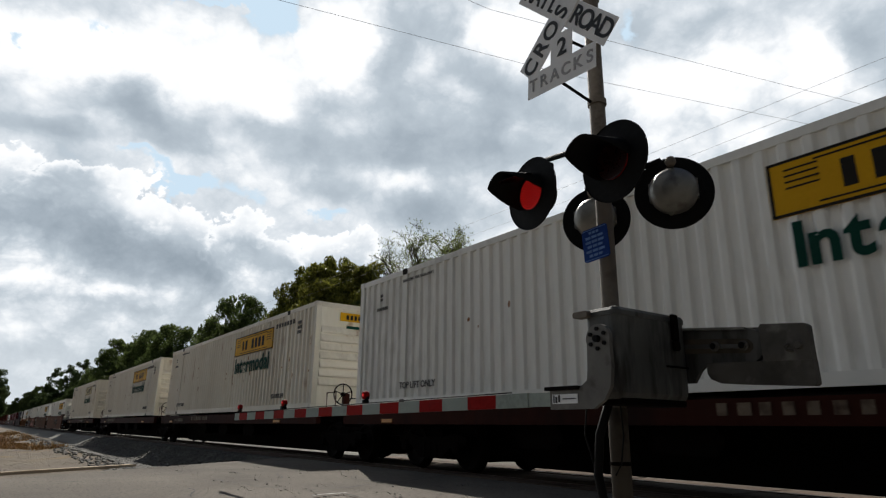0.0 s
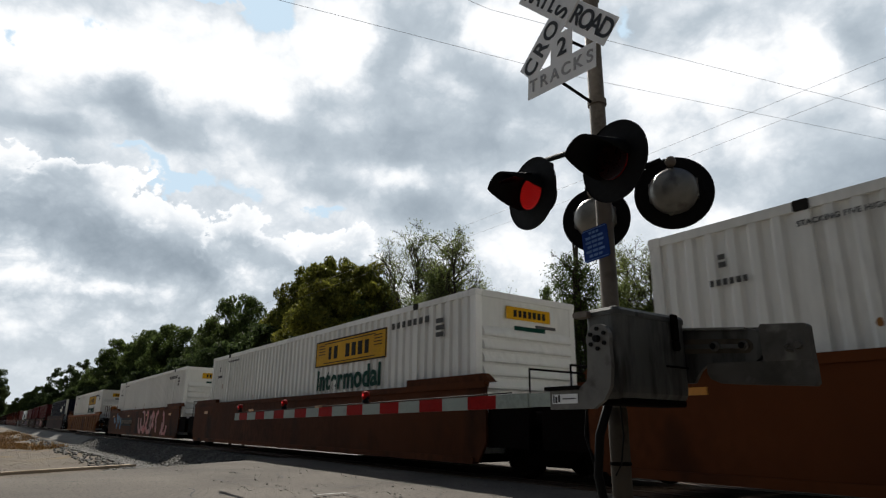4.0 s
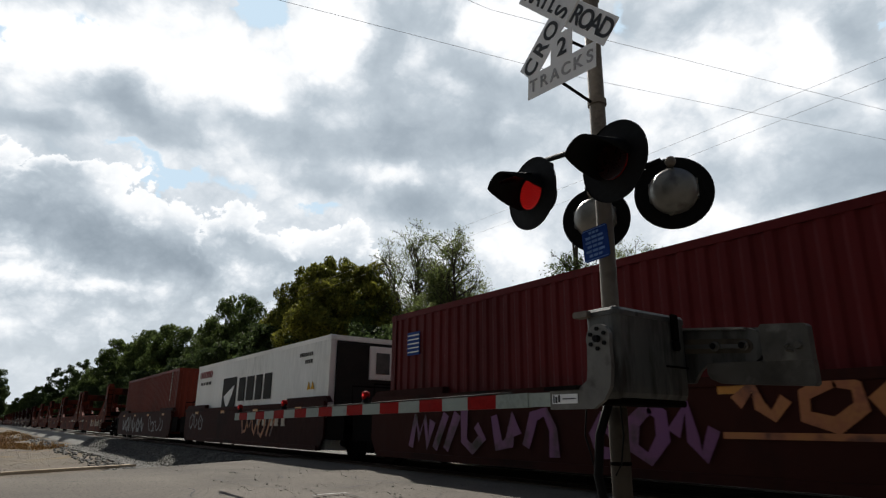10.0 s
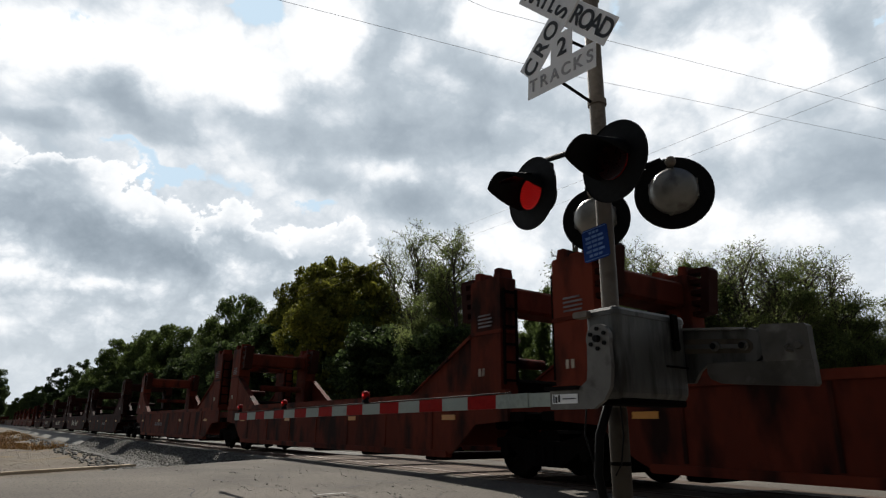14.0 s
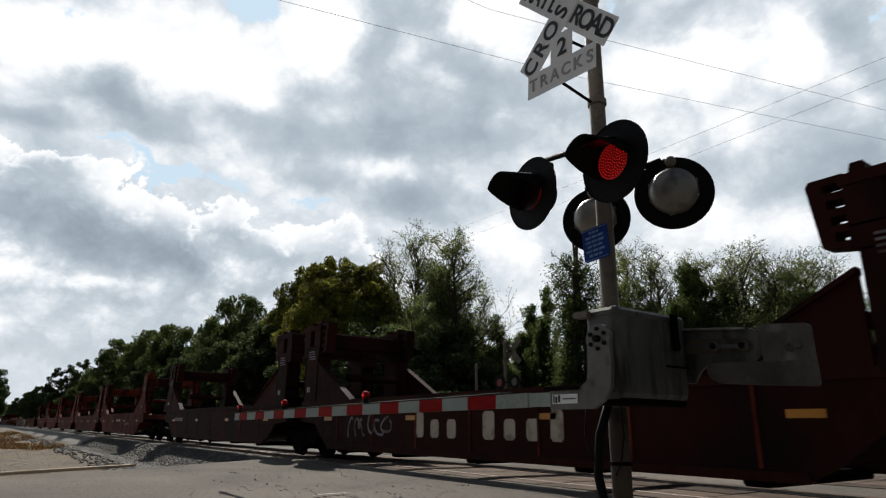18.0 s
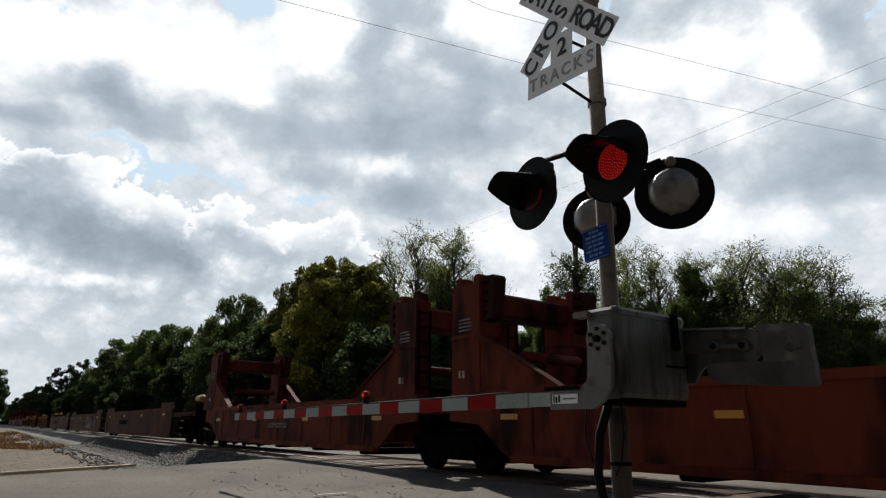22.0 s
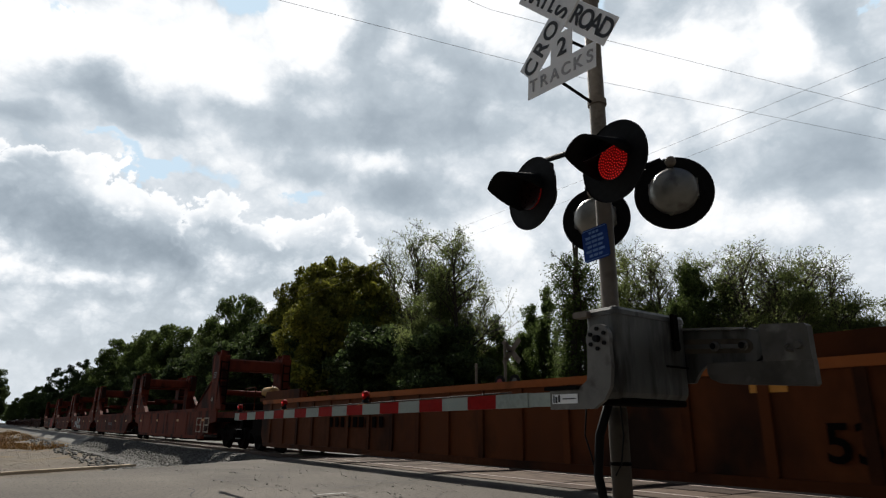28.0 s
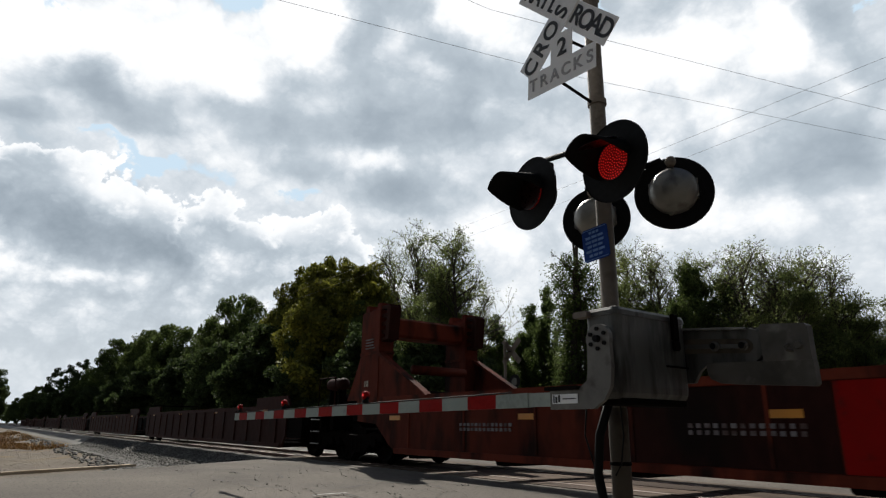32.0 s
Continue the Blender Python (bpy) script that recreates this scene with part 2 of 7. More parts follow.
# ---- mesh helpers ----
class Geo:
    """Gathers vertices and faces of one part."""

    def __init__(self):
        self.v, self.f = [], []

    def add(self, v, f):
        k = len(self.v)
        self.v += [tuple(q) for q in v]
        self.f += [tuple(i + k for i in q) for q in f]
        return self

    def box(self, x0, x1, y0, y1, z0, z1):
        return self.prism([(x0, z0), (x1, z0), (x1, z1), (x0, z1)], y0, y1)

    def cbox(self, x0, x1, y0, y1, z0, z1, c=0.02):
        return self.prism([(x0 + c, z0), (x1 - c, z0), (x1, z0 + c), (x1, z1 - c), (x1 - c, z1), (x0 + c, z1), (x0, z1 - c), (x0, z0 + c)], y0, y1)

    def prism(self, prof, y0, y1, axis="y"):
        """A profile in the plane across the axis (x, z for y; x, y for z; y, z for x), drawn out along it."""
        n = len(prof)
        put = {"y": lambda a, b, c: (a, c, b), "z": lambda a, b, c: (a, b, c), "x": lambda a, b, c: (c, a, b)}[axis]
        v = [put(a, b, y0) for a, b in prof] + [put(a, b, y1) for a, b in prof]
        f = [tuple(range(n)), tuple(range(2 * n - 1, n - 1, -1))]
        f += [(i, i + n, (i + 1) % n + n, (i + 1) % n) for i in range(n)]
        return self.add(v, f)

    def tube(self, pts, r, n=8, cap=True):
        """A round bar along points; r is one radius or one for each point."""
        pts = [Vector(q) for q in pts]
        rs = r if isinstance(r, (list, tuple)) else [r] * len(pts)
        v, f = [], []
        for i, q in enumerate(pts):
            d = (pts[min(i + 1, len(pts) - 1)] - pts[max(i - 1, 0)]).normalized()
            s = d.cross(Vector((0, 0, 1)) if abs(d.z) < 0.9 else Vector((1, 0, 0))).normalized()
            t = d.cross(s)
            v += [q + (s * math.cos(a) + t * math.sin(a)) * rs[i] for a in (2 * math.pi * k / n for k in range(n))]
        for i in range(len(pts) - 1):
            f += [(i * n + k, i * n + (k + 1) % n, (i + 1) * n + (k + 1) % n, (i + 1) * n + k) for k in range(n)]
        if cap:
            f += [tuple(range(n))[::-1], tuple(range((len(pts) - 1) * n, len(pts) * n))]
        return self.add(v, f)

    def lathe(self, prof, c=(0, 0, 0), axis="y", n=24):
        """A profile of (radius, way along the axis) turned round it; ends are closed where the radius is 0."""
        put = {"y": lambda a, b, h: (c[0] + a, c[1] + h, c[2] + b), "z": lambda a, b, h: (c[0] + a, c[1] + b, c[2] + h),
               "x": lambda a, b, h: (c[0] + h, c[1] + a, c[2] + b)}[axis]
        v, f = [], []
        for rad, h in prof:
            v += [put(rad * math.cos(2 * math.pi * k / n), rad * math.sin(2 * math.pi * k / n), h) for k in range(n)]
        for i in range(len(prof) - 1):
            f += [(i * n + k, i * n + (k + 1) % n, (i + 1) * n + (k + 1) % n, (i + 1) * n + k) for k in range(n)]
        return self.add(v, f)

    def mesh(self, name, smooth=False):
        me = bpy.data.meshes.new(name)
        me.from_pydata(self.v, [], self.f)
        bm = bmesh.new()
        bm.from_mesh(me)
        if len(bm.faces) < 6000:
            bmesh.ops.recalc_face_normals(bm, faces=bm.faces)
        bm.to_mesh(me)
        bm.free()
        if smooth:
            me.shade_smooth()
        me.update()
        return me


def part(name, geo, material, parent=None, label="", smooth=False, at=None):
    me = geo if isinstance(geo, bpy.types.Mesh) else geo.mesh(name, smooth)
    if not me.materials:
        me.materials.append(M[material])
    ob = new(name, me)
    if parent:
        ob.parent = parent
    if at is not None:
        ob.matrix_basis = at
    if label:
        tagged(ob, label)
    return ob


def lettering(text, size, thick=0.004, spread=1.0, bold=0.018):
    """A mesh of the words in the built-in font, in the x-y plane, centred."""
    cu = bpy.data.curves.new("lettering", "FONT")
    cu.body, cu.size, cu.extrude, cu.align_x, cu.align_y = text, size, thick, "CENTER", "CENTER"
    cu.space_character, cu.offset = spread, size * bold
    ob = new("lettering", cu)
    me = bpy.data.meshes.new_from_object(ob.evaluated_get(bpy.context.evaluated_depsgraph_get()))
    bpy.data.objects.remove(ob)
    bpy.data.curves.remove(cu)
    return me


def thing(name, label, category, group="", kind="", at=None):
    ob = new(name)
    ob.empty_display_size = 0.2
    tagged(ob, label, category, group, kind)
    if at is not None:
        ob.matrix_basis = at
    return ob


# ---- sky backdrop: a wide band of cloud that drifts ----
# banks of cloud: azimuth from -x, elevation, half-widths in degrees, thickness added
BACK_CLOUDS = (
    (5.9, 26.0, 3.2, 1.5, 0.45),
    (7.4, 24.8, 5.7, 1.6, 0.30),
    (0.6, 22.5, 3.4, 0.8, 0.35),
    (12.2, 24.5, 3.8, 1.3, 0.25),
    (10.5, 23.0, 4.1, 1.0, 0.25),
    (22.5, 24.7, 4.8, 2.0, 0.40),
    (23.9, 28.7, 3.3, 1.9, 0.25),
    (17.1, 25.8, 2.6, 1.0, 0.20),
    (31.8, 34.6, 2.5, 3.5, 0.42),
    (35.7, 35.4, 1.9, 2.3, 0.32),
    (31.3, 28.7, 2.8, 3.5, 0.38),
    (30.3, 25.4, 3.7, 1.6, 0.40),
    (37.1, 25.8, 5.4, 2.3, 0.48),
    (42.4, 29.2, 4.1, 2.2, 0.32),
    (39.0, 31.8, 3.6, 1.7, 0.25),
    (32.1, 20.1, 3.6, 2.1, 0.45),
    (36.0, 19.6, 3.9, 2.1, 0.30),
    (43.4, 25.4, 3.4, 1.8, 0.25),
    (24.4, 21.3, 2.7, 1.1, 0.25),
    (57.0, 34.5, 2.1, 1.2, 0.25),
    (62.1, 32.4, 3.5, 1.2, 0.28),
    (66.7, 30.4, 2.7, 1.0, 0.20),
    (74.0, 29.6, 1.9, 1.6, 0.40),
    (75.5, 25.3, 2.2, 3.2, 0.32),
    (71.5, 20.3, 4.6, 2.1, 0.45),
    (73.4, 17.7, 2.5, 2.3, 0.45),
    (67.9, 18.1, 2.9, 1.3, 0.25),
    (58.7, 26.1, 2.0, 1.2, 0.12),
    (62.4, 20.7, 2.5, 1.9, 0.20),
    (69.6, 23.9, 2.1, 1.6, 0.15),
    (49.2, 27.3, 3.3, 2.5, 0.15),
    (0.4, 28.3, 5.9, 2.4, -0.50),
    (10.0, 30.1, 5.7, 2.9, -0.45),
    (17.7, 29.9, 4.5, 2.8, -0.45),
    (24.4, 34.0, 4.0, 3.0, -0.55),
    (42.0, 35.7, 3.6, 2.1, -0.45),
    (45.6, 34.3, 3.5, 2.3, -0.25),
    (60.1, 29.6, 6.5, 2.3, -0.35),
    (69.6, 28.8, 2.1, 2.5, -0.35),
    (64.3, 24.1, 3.0, 1.8, -0.20),
    (57.3, 27.7, 2.6, 1.9, -0.20),
    (67.4, 14.7, 4.5, 1.6, -0.22),
    (60.9, 16.0, 3.2, 1.4, -0.15),
    (33.6, 32.7, 1.9, 1.1, -0.28),
    (37.8, 30.3, 1.5, 0.9, -0.25),
    (42.9, 26.9, 2.1, 0.8, -0.25),
    (14.2, 24.6, 2.0, 1.2, -0.25),
    (32.0, 22.7, 2.5, 0.8, -0.20),
    (43.4, 15.3, 3.2, 2.1, -0.35),
)
FRONT_CLOUDS = (
    (2.4, 18.5, 2.9, 1.5, 0.40),
    (4.6, 15.0, 4.3, 1.8, 0.55),
    (0.9, 15.7, 2.6, 1.5, 0.40),
    (10.3, 13.4, 4.1, 1.5, 0.50),
    (7.6, 14.1, 4.2, 1.7, 0.35),
    (12.7, 12.0, 2.3, 1.2, 0.40),
    (13.8, 9.9, 1.5, 1.2, 0.30),
    (20.7, 14.4, 3.0, 1.4, 0.30),
    (18.0, 16.4, 3.0, 1.1, 0.32),
    (28.9, 17.4, 2.2, 1.5, 0.30),
    (10.0, 8.9, 2.8, 0.5, 0.30),
    (4.6, 9.6, 2.3, 0.4, 0.20),
    (3.4, 4.9, 3.3, 0.8, 0.25),
    (6.8, 4.4, 2.7, 0.6, 0.15),
    (0.9, 20.5, 3.4, 0.9, -0.35),
    (7.9, 18.3, 2.6, 1.8, -0.30),
    (13.0, 17.9, 3.7, 1.3, -0.30),
    (23.6, 16.1, 3.1, 1.3, -0.30),
    (27.8, 18.4, 1.6, 1.3, -0.30),
    (3.2, 10.8, 3.6, 0.7, -0.35),
    (7.2, 10.7, 2.4, 0.5, -0.20),
    (3.0, 7.0, 4.0, 0.6, -0.20),
    (16.9, 12.6, 2.4, 1.5, -0.15),
)
BLUE_HOLES = (
    (16.7, 34.6, 3.1, 1.8, 1.10),
    (13.9, 35.0, 2.3, 0.9, 0.90),
    (3.6, 30.5, 1.1, 1.2, 0.62),
    (11.6, 19.9, 2.5, 0.6, 0.95),
    (6.6, 21.5, 2.0, 0.4, 0.70),
    (8.7, 20.7, 1.9, 0.6, 0.80),
    (16.9, 20.3, 2.0, 0.8, 0.45),
    (23.5, 18.4, 1.4, 0.7, 0.75),
    (-2.3, 27.4, 0.9, 0.6, 0.55),
    (55.7, 35.0, 0.9, 1.0, 0.40),
    (76.8, 30.0, 0.7, 0.5, 0.60),
    (1.0, 10.9, 1.6, 0.4, 0.50),
    (10.9, 34.6, 3.0, 0.3, 0.50),
)
# crest of the heaped bank in front: azimuth, elevation
CREST = ((-4.5, 19.9), (-1.4, 20.8), (0.8, 21.2), (3.1, 21.7), (4.4, 21.6), (6.6, 21.1), (8.1, 20.1), (9.6, 19.5), (11.4, 19.0), (12.8, 19.3), (14.8, 18.8), (17.0, 19.3), (19.9, 17.6), (22.5, 16.9), (24.6, 17.5), (26.7, 18.5), (28.9, 17.6), (30.3, 15.9), (33.3, 11.2), (37.6, 5.0))


def sky_material():
    m = bpy.data.materials.new("cloudy_sky")
    m.use_nodes = True
    n, l = m.node_tree.nodes, m.node_tree.links
    n.remove(n["Principled BSDF"])

    def put(sock, q):
        if isinstance(q, (int, float, tuple, Vector)):
            sock.default_value = q
        else:
            l.new(q, sock)

    def math_(op, a, b=None, clamp=False):
        x = n.new("ShaderNodeMath")
        x.operation, x.use_clamp = op, clamp
        put(x.inputs[0], a)
        if b is not None:
            put(x.inputs[1], b)
        return x.outputs[0]

    def vec(op, a, b=None, c=None):
        x = n.new("ShaderNodeVectorMath")
        x.operation = op
        for k, q in enumerate((a, b, c)):
            if q is not None:
                put(x.inputs[k], q)
        return x.outputs["Value"] if op in ("LENGTH", "DOT_PRODUCT") else x.outputs[0]

    def span(src, lo, hi, a=0.0, b=1.0, smooth=True):
        x = n.new("ShaderNodeMapRange")
        x.interpolation_type = "SMOOTHSTEP" if smooth else "LINEAR"
        for k, q in enumerate((lo, hi, a, b)):
            x.inputs[k + 1].default_value = q
        l.new(src, x.inputs[0])
        return x.outputs[0]

    def noise(src, sc, detail, rough):
        t = n.new("ShaderNodeTexNoise")
        t.inputs["Scale"].default_value, t.inputs["Detail"].default_value, t.inputs["Roughness"].default_value = sc, detail, rough
        l.new(src, t.inputs["Vector"])
        return t

    def colours(src, stops):
        r = n.new("ShaderNodeValToRGB")
        l.new(src, r.inputs[0])
        e = r.color_ramp.elements
        e[0].position, e[0].color = stops[0][0], tuple(stops[0][1]) + (1,)
        e[1].position, e[1].color = stops[-1][0], tuple(stops[-1][1]) + (1,)
        for pos, c in stops[1:-1]:
            e.new(pos).color = tuple(c) + (1,)
        return r.outputs[0]

    def blend(fac, a, b):
        x = n.new("ShaderNodeMix")
        x.data_type = "RGBA"
        put(x.inputs[0], fac)
        put(x.inputs[6], a)
        put(x.inputs[7], b)
        return x.outputs[2]

    tc = n.new("ShaderNodeTexCoord")
    d = vec("NORMALIZE", tc.outputs["Object"])
    se = n.new("ShaderNodeSeparateXYZ")
    l.new(d, se.inputs[0])
    az = math_("MULTIPLY", math_("ARCTAN2", se.outputs[1], math_("MULTIPLY", se.outputs[0], -1.0)), 57.29578)
    el = math_("MULTIPLY", math_("ARCSINE", se.outputs[2]), 57.29578)
    co = n.new("ShaderNodeCombineXYZ")
    l.new(az, co.inputs[0])
    l.new(el, co.inputs[1])

    flat = vec("MULTIPLY", d, (1.0, 1.0, 1.25))
    rag = noise(flat, 9.0, 8, 0.56)
    bend = vec("MULTIPLY_ADD", vec("SUBTRACT", rag.outputs["Color"], (0.5, 0.5, 0.5)), (15.0, 9.0, 0.0), co.outputs[0])
    soft = vec("MULTIPLY_ADD", vec("SUBTRACT", rag.outputs["Color"], (0.5, 0.5, 0.5)), (8.0, 5.0, 0.0), co.outputs[0])

    def lobes(at, spots):
        total = None
        for a, e, wa, we, weight in spots:
            q = vec("LENGTH", vec("MULTIPLY_ADD", at, (1 / wa, 1 / we, 0.0), (-a / wa, -e / we, 0.0)))
            q = span(q, 0.0, 1.75, weight, 0.0)
            total = q if total is None else math_("ADD", total, q)
        return total

    broad = math_("SUBTRACT", noise(flat, 5.5, 5, 0.5).outputs[0], 0.5)
    fine = math_("SUBTRACT", noise(flat, 17.0, 7, 0.52).outputs[0], 0.5)
    puff = n.new("ShaderNodeTexVoronoi")
    puff.feature = "SMOOTH_F1"
    puff.inputs["Scale"].default_value, puff.inputs["Detail"].default_value = 15.0, 4.0
    puff.inputs["Roughness"].default_value, puff.inputs["Smoothness"].default_value = 0.6, 0.25
    l.new(vec("MULTIPLY_ADD", rag.outputs["Color"], (0.06, 0.06, 0.06), flat), puff.inputs["Vector"])
    heap = math_("SUBTRACT", 1.12, puff.outputs["Distance"])

    # high sheet: thick parts grey, thin parts white
    thick = math_("ADD", math_("ADD", 0.33, math_("MULTIPLY", lobes(soft, BACK_CLOUDS), 1.15)), math_("ADD", math_("MULTIPLY", broad, 0.46), math_("ADD", math_("MULTIPLY", fine, 0.34), math_("MULTIPLY", heap, -0.30))))
    TONES = ((0.0, (1.06, 1.07, 1.09)), (0.10, (0.95, 0.975, 1.0)), (0.24, (0.72, 0.775, 0.83)), (0.42, (0.52, 0.59, 0.655)), (0.70, (0.39, 0.455, 0.52)), (1.0, (0.31, 0.37, 0.43)))
    col = colours(math_("MULTIPLY", thick, 0.7), TONES)
    hole = math_("ADD", lobes(bend, BLUE_HOLES), math_("ADD", math_("MULTIPLY", fine, 0.75), math_("MULTIPLY", heap, -0.25)))
    col = blend(span(hole, 0.20, 0.62), col, (0.62, 0.78, 0.92, 1))
    # heaped bank in front of it, with a crisp bright crest
    crest = n.new("ShaderNodeValToRGB")
    lo, hi = CREST[0][0], CREST[-1][0]
    l.new(span(az, lo, hi, smooth=False), crest.inputs[0])
    e = crest.color_ramp.elements
    e[0].color = (CREST[0][1] / 40,) * 3 + (1,)
    e[1].color = (CREST[-1][1] / 40,) * 3 + (1,)
    for a, h in CREST[1:-1]:
        e.new((a - lo) / (hi - lo)).color = (h / 40,) * 3 + (1,)
    depth = math_("SUBTRACT", math_("MULTIPLY", crest.outputs[0], 40.0), math_("ADD", el, 0.4))
    depth = math_("ADD", depth, math_("ADD", math_("MULTIPLY", heap, 3.6), math_("MULTIPLY", fine, 2.6)))
    body = math_("ADD", math_("ADD", 0.49, math_("MULTIPLY", lobes(soft, FRONT_CLOUDS), 0.95)), math_("ADD", math_("MULTIPLY", fine, 0.52), math_("MULTIPLY", heap, -0.62)))
    body = math_("MULTIPLY", body, span(depth, 0.2, 3.2, 0.15, 1.0))
    col = blend(span(depth, 0.0, 0.5), col, colours(math_("MULTIPLY", body, 0.7), TONES))
    # haze low down
    col = blend(span(se.outputs[2], 0.02, 0.22, 0.5, 0.0, False), col, (0.80, 0.845, 0.88, 1))
    # the sky is bright on the sun's side and dull away from it
    side = vec("DOT_PRODUCT", d, (-math.cos(radians(34)), math.sin(radians(34)), 0.0))
    em = n.new("ShaderNodeEmission")
    l.new(col, em.inputs[0])
    l.new(span(side, -0.1, 0.62, 0.15, 1.0), em.inputs[1])
    l.new(em.outputs[0], n["Material Output"].inputs[0])
    return m


M["cloudy_sky"] = sky_material()


def sky_band():
    g = Geo()
    n, rows = 96, [-6, -2, 0, 3, 8, 14, 20, 26, 32, 36, 39.5]
    for e in rows:
        g.v += [(3000 * math.cos(radians(e)) * math.cos(2 * math.pi * k / n), 3000 * math.cos(radians(e)) * math.sin(2 * math.pi * k / n),
                 3000 * math.sin(radians(e))) for k in range(n)]
    for i in range(len(rows) - 1):
        g.f += [(i * n + k, i * n + (k + 1) % n, (i + 1) * n + (k + 1) % n, (i + 1) * n + k) for k in range(n)]
    ob = part("backdrop", g, "cloudy_sky", smooth=True, at=Matrix.Translation(EYE))
    return tagged(ob, "wide cloudy sky with bright white and grey clouds", "sky", kind="structure")


backdrop = sky_band()

# ---- ground, road, tracks ----
TRACK_Y = 8.23                       # centre of the near track, on which the train runs
FAR_TRACK_Y = 12.6
RAIL_Z = 0.03


def road_left(y):
    """The road's edge, aslant to the track."""
    return -11.9 - 0.7 * y


def smooth(a, b, q):
    q = min(max((q - a) / (b - a), 0.0), 1.0)
    return q * q * (3 - 2 * q)


def ground_height(x, y):
    """Level shoulder with a ditch along the ballast, banked up to the road."""
    base = -0.12 + 0.06 * noise.noise(Vector((x * 0.3, y * 0.3, 0.0))) + 0.025 * noise.noise(Vector((x * 1.1, y * 1.1, 5.0)))
    base += 0.10 * smooth(1.6, 2.6, y) * (1 - smooth(2.6, 3.6, y))
    base -= 0.44 * smooth(2.9, 5.0, y) * (1 - smooth(15.0, 18.0, y))
    if y > FAR_TRACK_Y + 3:
        base -= min(0.5, 0.12 * (y - FAR_TRACK_Y - 3))
    road = smooth(road_left(min(y, 7.0)) - 1.3, road_left(min(y, 7.0)) + 0.2, x) * min(max((16 - x) / 2, 0), 1)
    return base * (1 - road) - 0.03 * road if y < 24 else base


def ground_sheet():
    xs = [-2500, -1200, -600, -300, -200, -150, -120, -100, -85, -70, -60] + [-52 + 1.4 * i for i in range(21)] + [-23 + 0.5 * i for i in range(22)] + [-11 + 1.8 * i for i in range(28)] + [42, 60, 100, 200, 600, 2500]
    ys = [-2500, -800, -300, -100, -50, -25, -15, -10] + [-7 + 0.9 * i for i in range(8)] + [0.2 + 0.4 * i for i in range(22)] + [9.2 + 0.9 * i for i in range(23)] + [32, 40, 60, 100, 300, 900, 2500]
    g = Geo()
    g.v = [(x, y, ground_height(x, y)) for y in ys for x in xs]
    w = len(xs)
    g.f = [(j * w + i, j * w + i + 1, (j + 1) * w + i + 1, (j + 1) * w + i) for j in range(len(ys) - 1) for i in range(w - 1)]
    ob = part("ground", g, "soil", smooth=True)
    return tagged(ob, "dry sandy gravel ground beside the railway", "ground", kind="structure")


ground_sheet()


def road_sheet():
    """Asphalt up to the rails and on beyond them, its edge running aslant."""
    g = Geo()

    bands = [(-30, -15), (-15, -8), (-8, -4), (-4, -2), (-2, 0), (0, 1.5), (1.5, 3), (3, 4.2), (4.2, 5.5), (5.5, 7.0)]
    for a, b in bands + [(13.9, 16), (16, 30), (30, 200)]:
        x0a, x0b = road_left(min(a, 9.0)), road_left(min(b, 9.0))
        n = 14
        g.add([(x0a + (9 - x0a) * i / n, a, 0.012 + 0.012 * noise.noise(Vector((i * 1.7, a, 3)))) for i in range(n + 1)]
              + [(x0b + (9 - x0b) * i / n, b, 0.012 + 0.012 * noise.noise(Vector((i * 1.7, b, 3)))) for i in range(n + 1)],
              [(i, i + 1, n + 2 + i, n + 1 + i) for i in range(n)])
    ob = part("road", g, "asphalt", smooth=True)
    tagged(ob, "worn grey asphalt road with cracks and loose grit", "road", kind="structure")
    return ob


road = road_sheet()


def cracks():
    rnd = random.Random(5)
    for k in range(24):
        g = Geo()
        x, y = rnd.uniform(-13, -4), rnd.uniform(1.5, 6.3)
        a = rnd.choice((0.15, -0.1, 0.3, 1.4, -0.6))
        pts = []
        for i in range(rnd.randint(7, 26)):
            pts.append((x, y))
            a += rnd.uniform(-0.35, 0.35)
            x, y = x + 0.22 * math.cos(a), y + 0.22 * math.sin(a)
        v, f = [], []
        for i, (px, py) in enumerate(pts):
            wd = 0.010 * rnd.uniform(0.3, 1.7)
            v += [(px - wd * math.sin(a), py - wd, 0.03), (px + wd * math.sin(a), py + wd, 0.03)]
        f = [(2 * i, 2 * i + 2, 2 * i + 3, 2 * i + 1) for i in range(len(pts) - 1)]
        g.add(v, f)
        part("crack", g, "crack", road)


cracks()

def road_marks():
    """A scrap of white road paint and some pale scrapes."""
    for x, y, ln, wd, turn in ((-7.4, 3.65, 0.5, 0.06, 100),):
        part("paint_scrap", Geo().box(-ln / 2, ln / 2, -wd / 2, wd / 2, 0.0, 0.003), "road_paint", road, "worn scrap of white road paint", at=pose(x, y, 0.034, 0, 0, turn))


road_marks()

PEBBLE = []
for k in range(6):
    rnd = random.Random(k)
    bm = bmesh.new()
    bmesh.ops.create_icosphere(bm, subdivisions=1, radius=1.0)
    for q in bm.verts:
        q.co *= rnd.uniform(0.65, 1.2)
        q.co.z *= 0.7
    PEBBLE.append(([tuple(q.co) for q in bm.verts], [tuple(v.index for v in q.verts) for q in bm.faces]))
    bm.free()


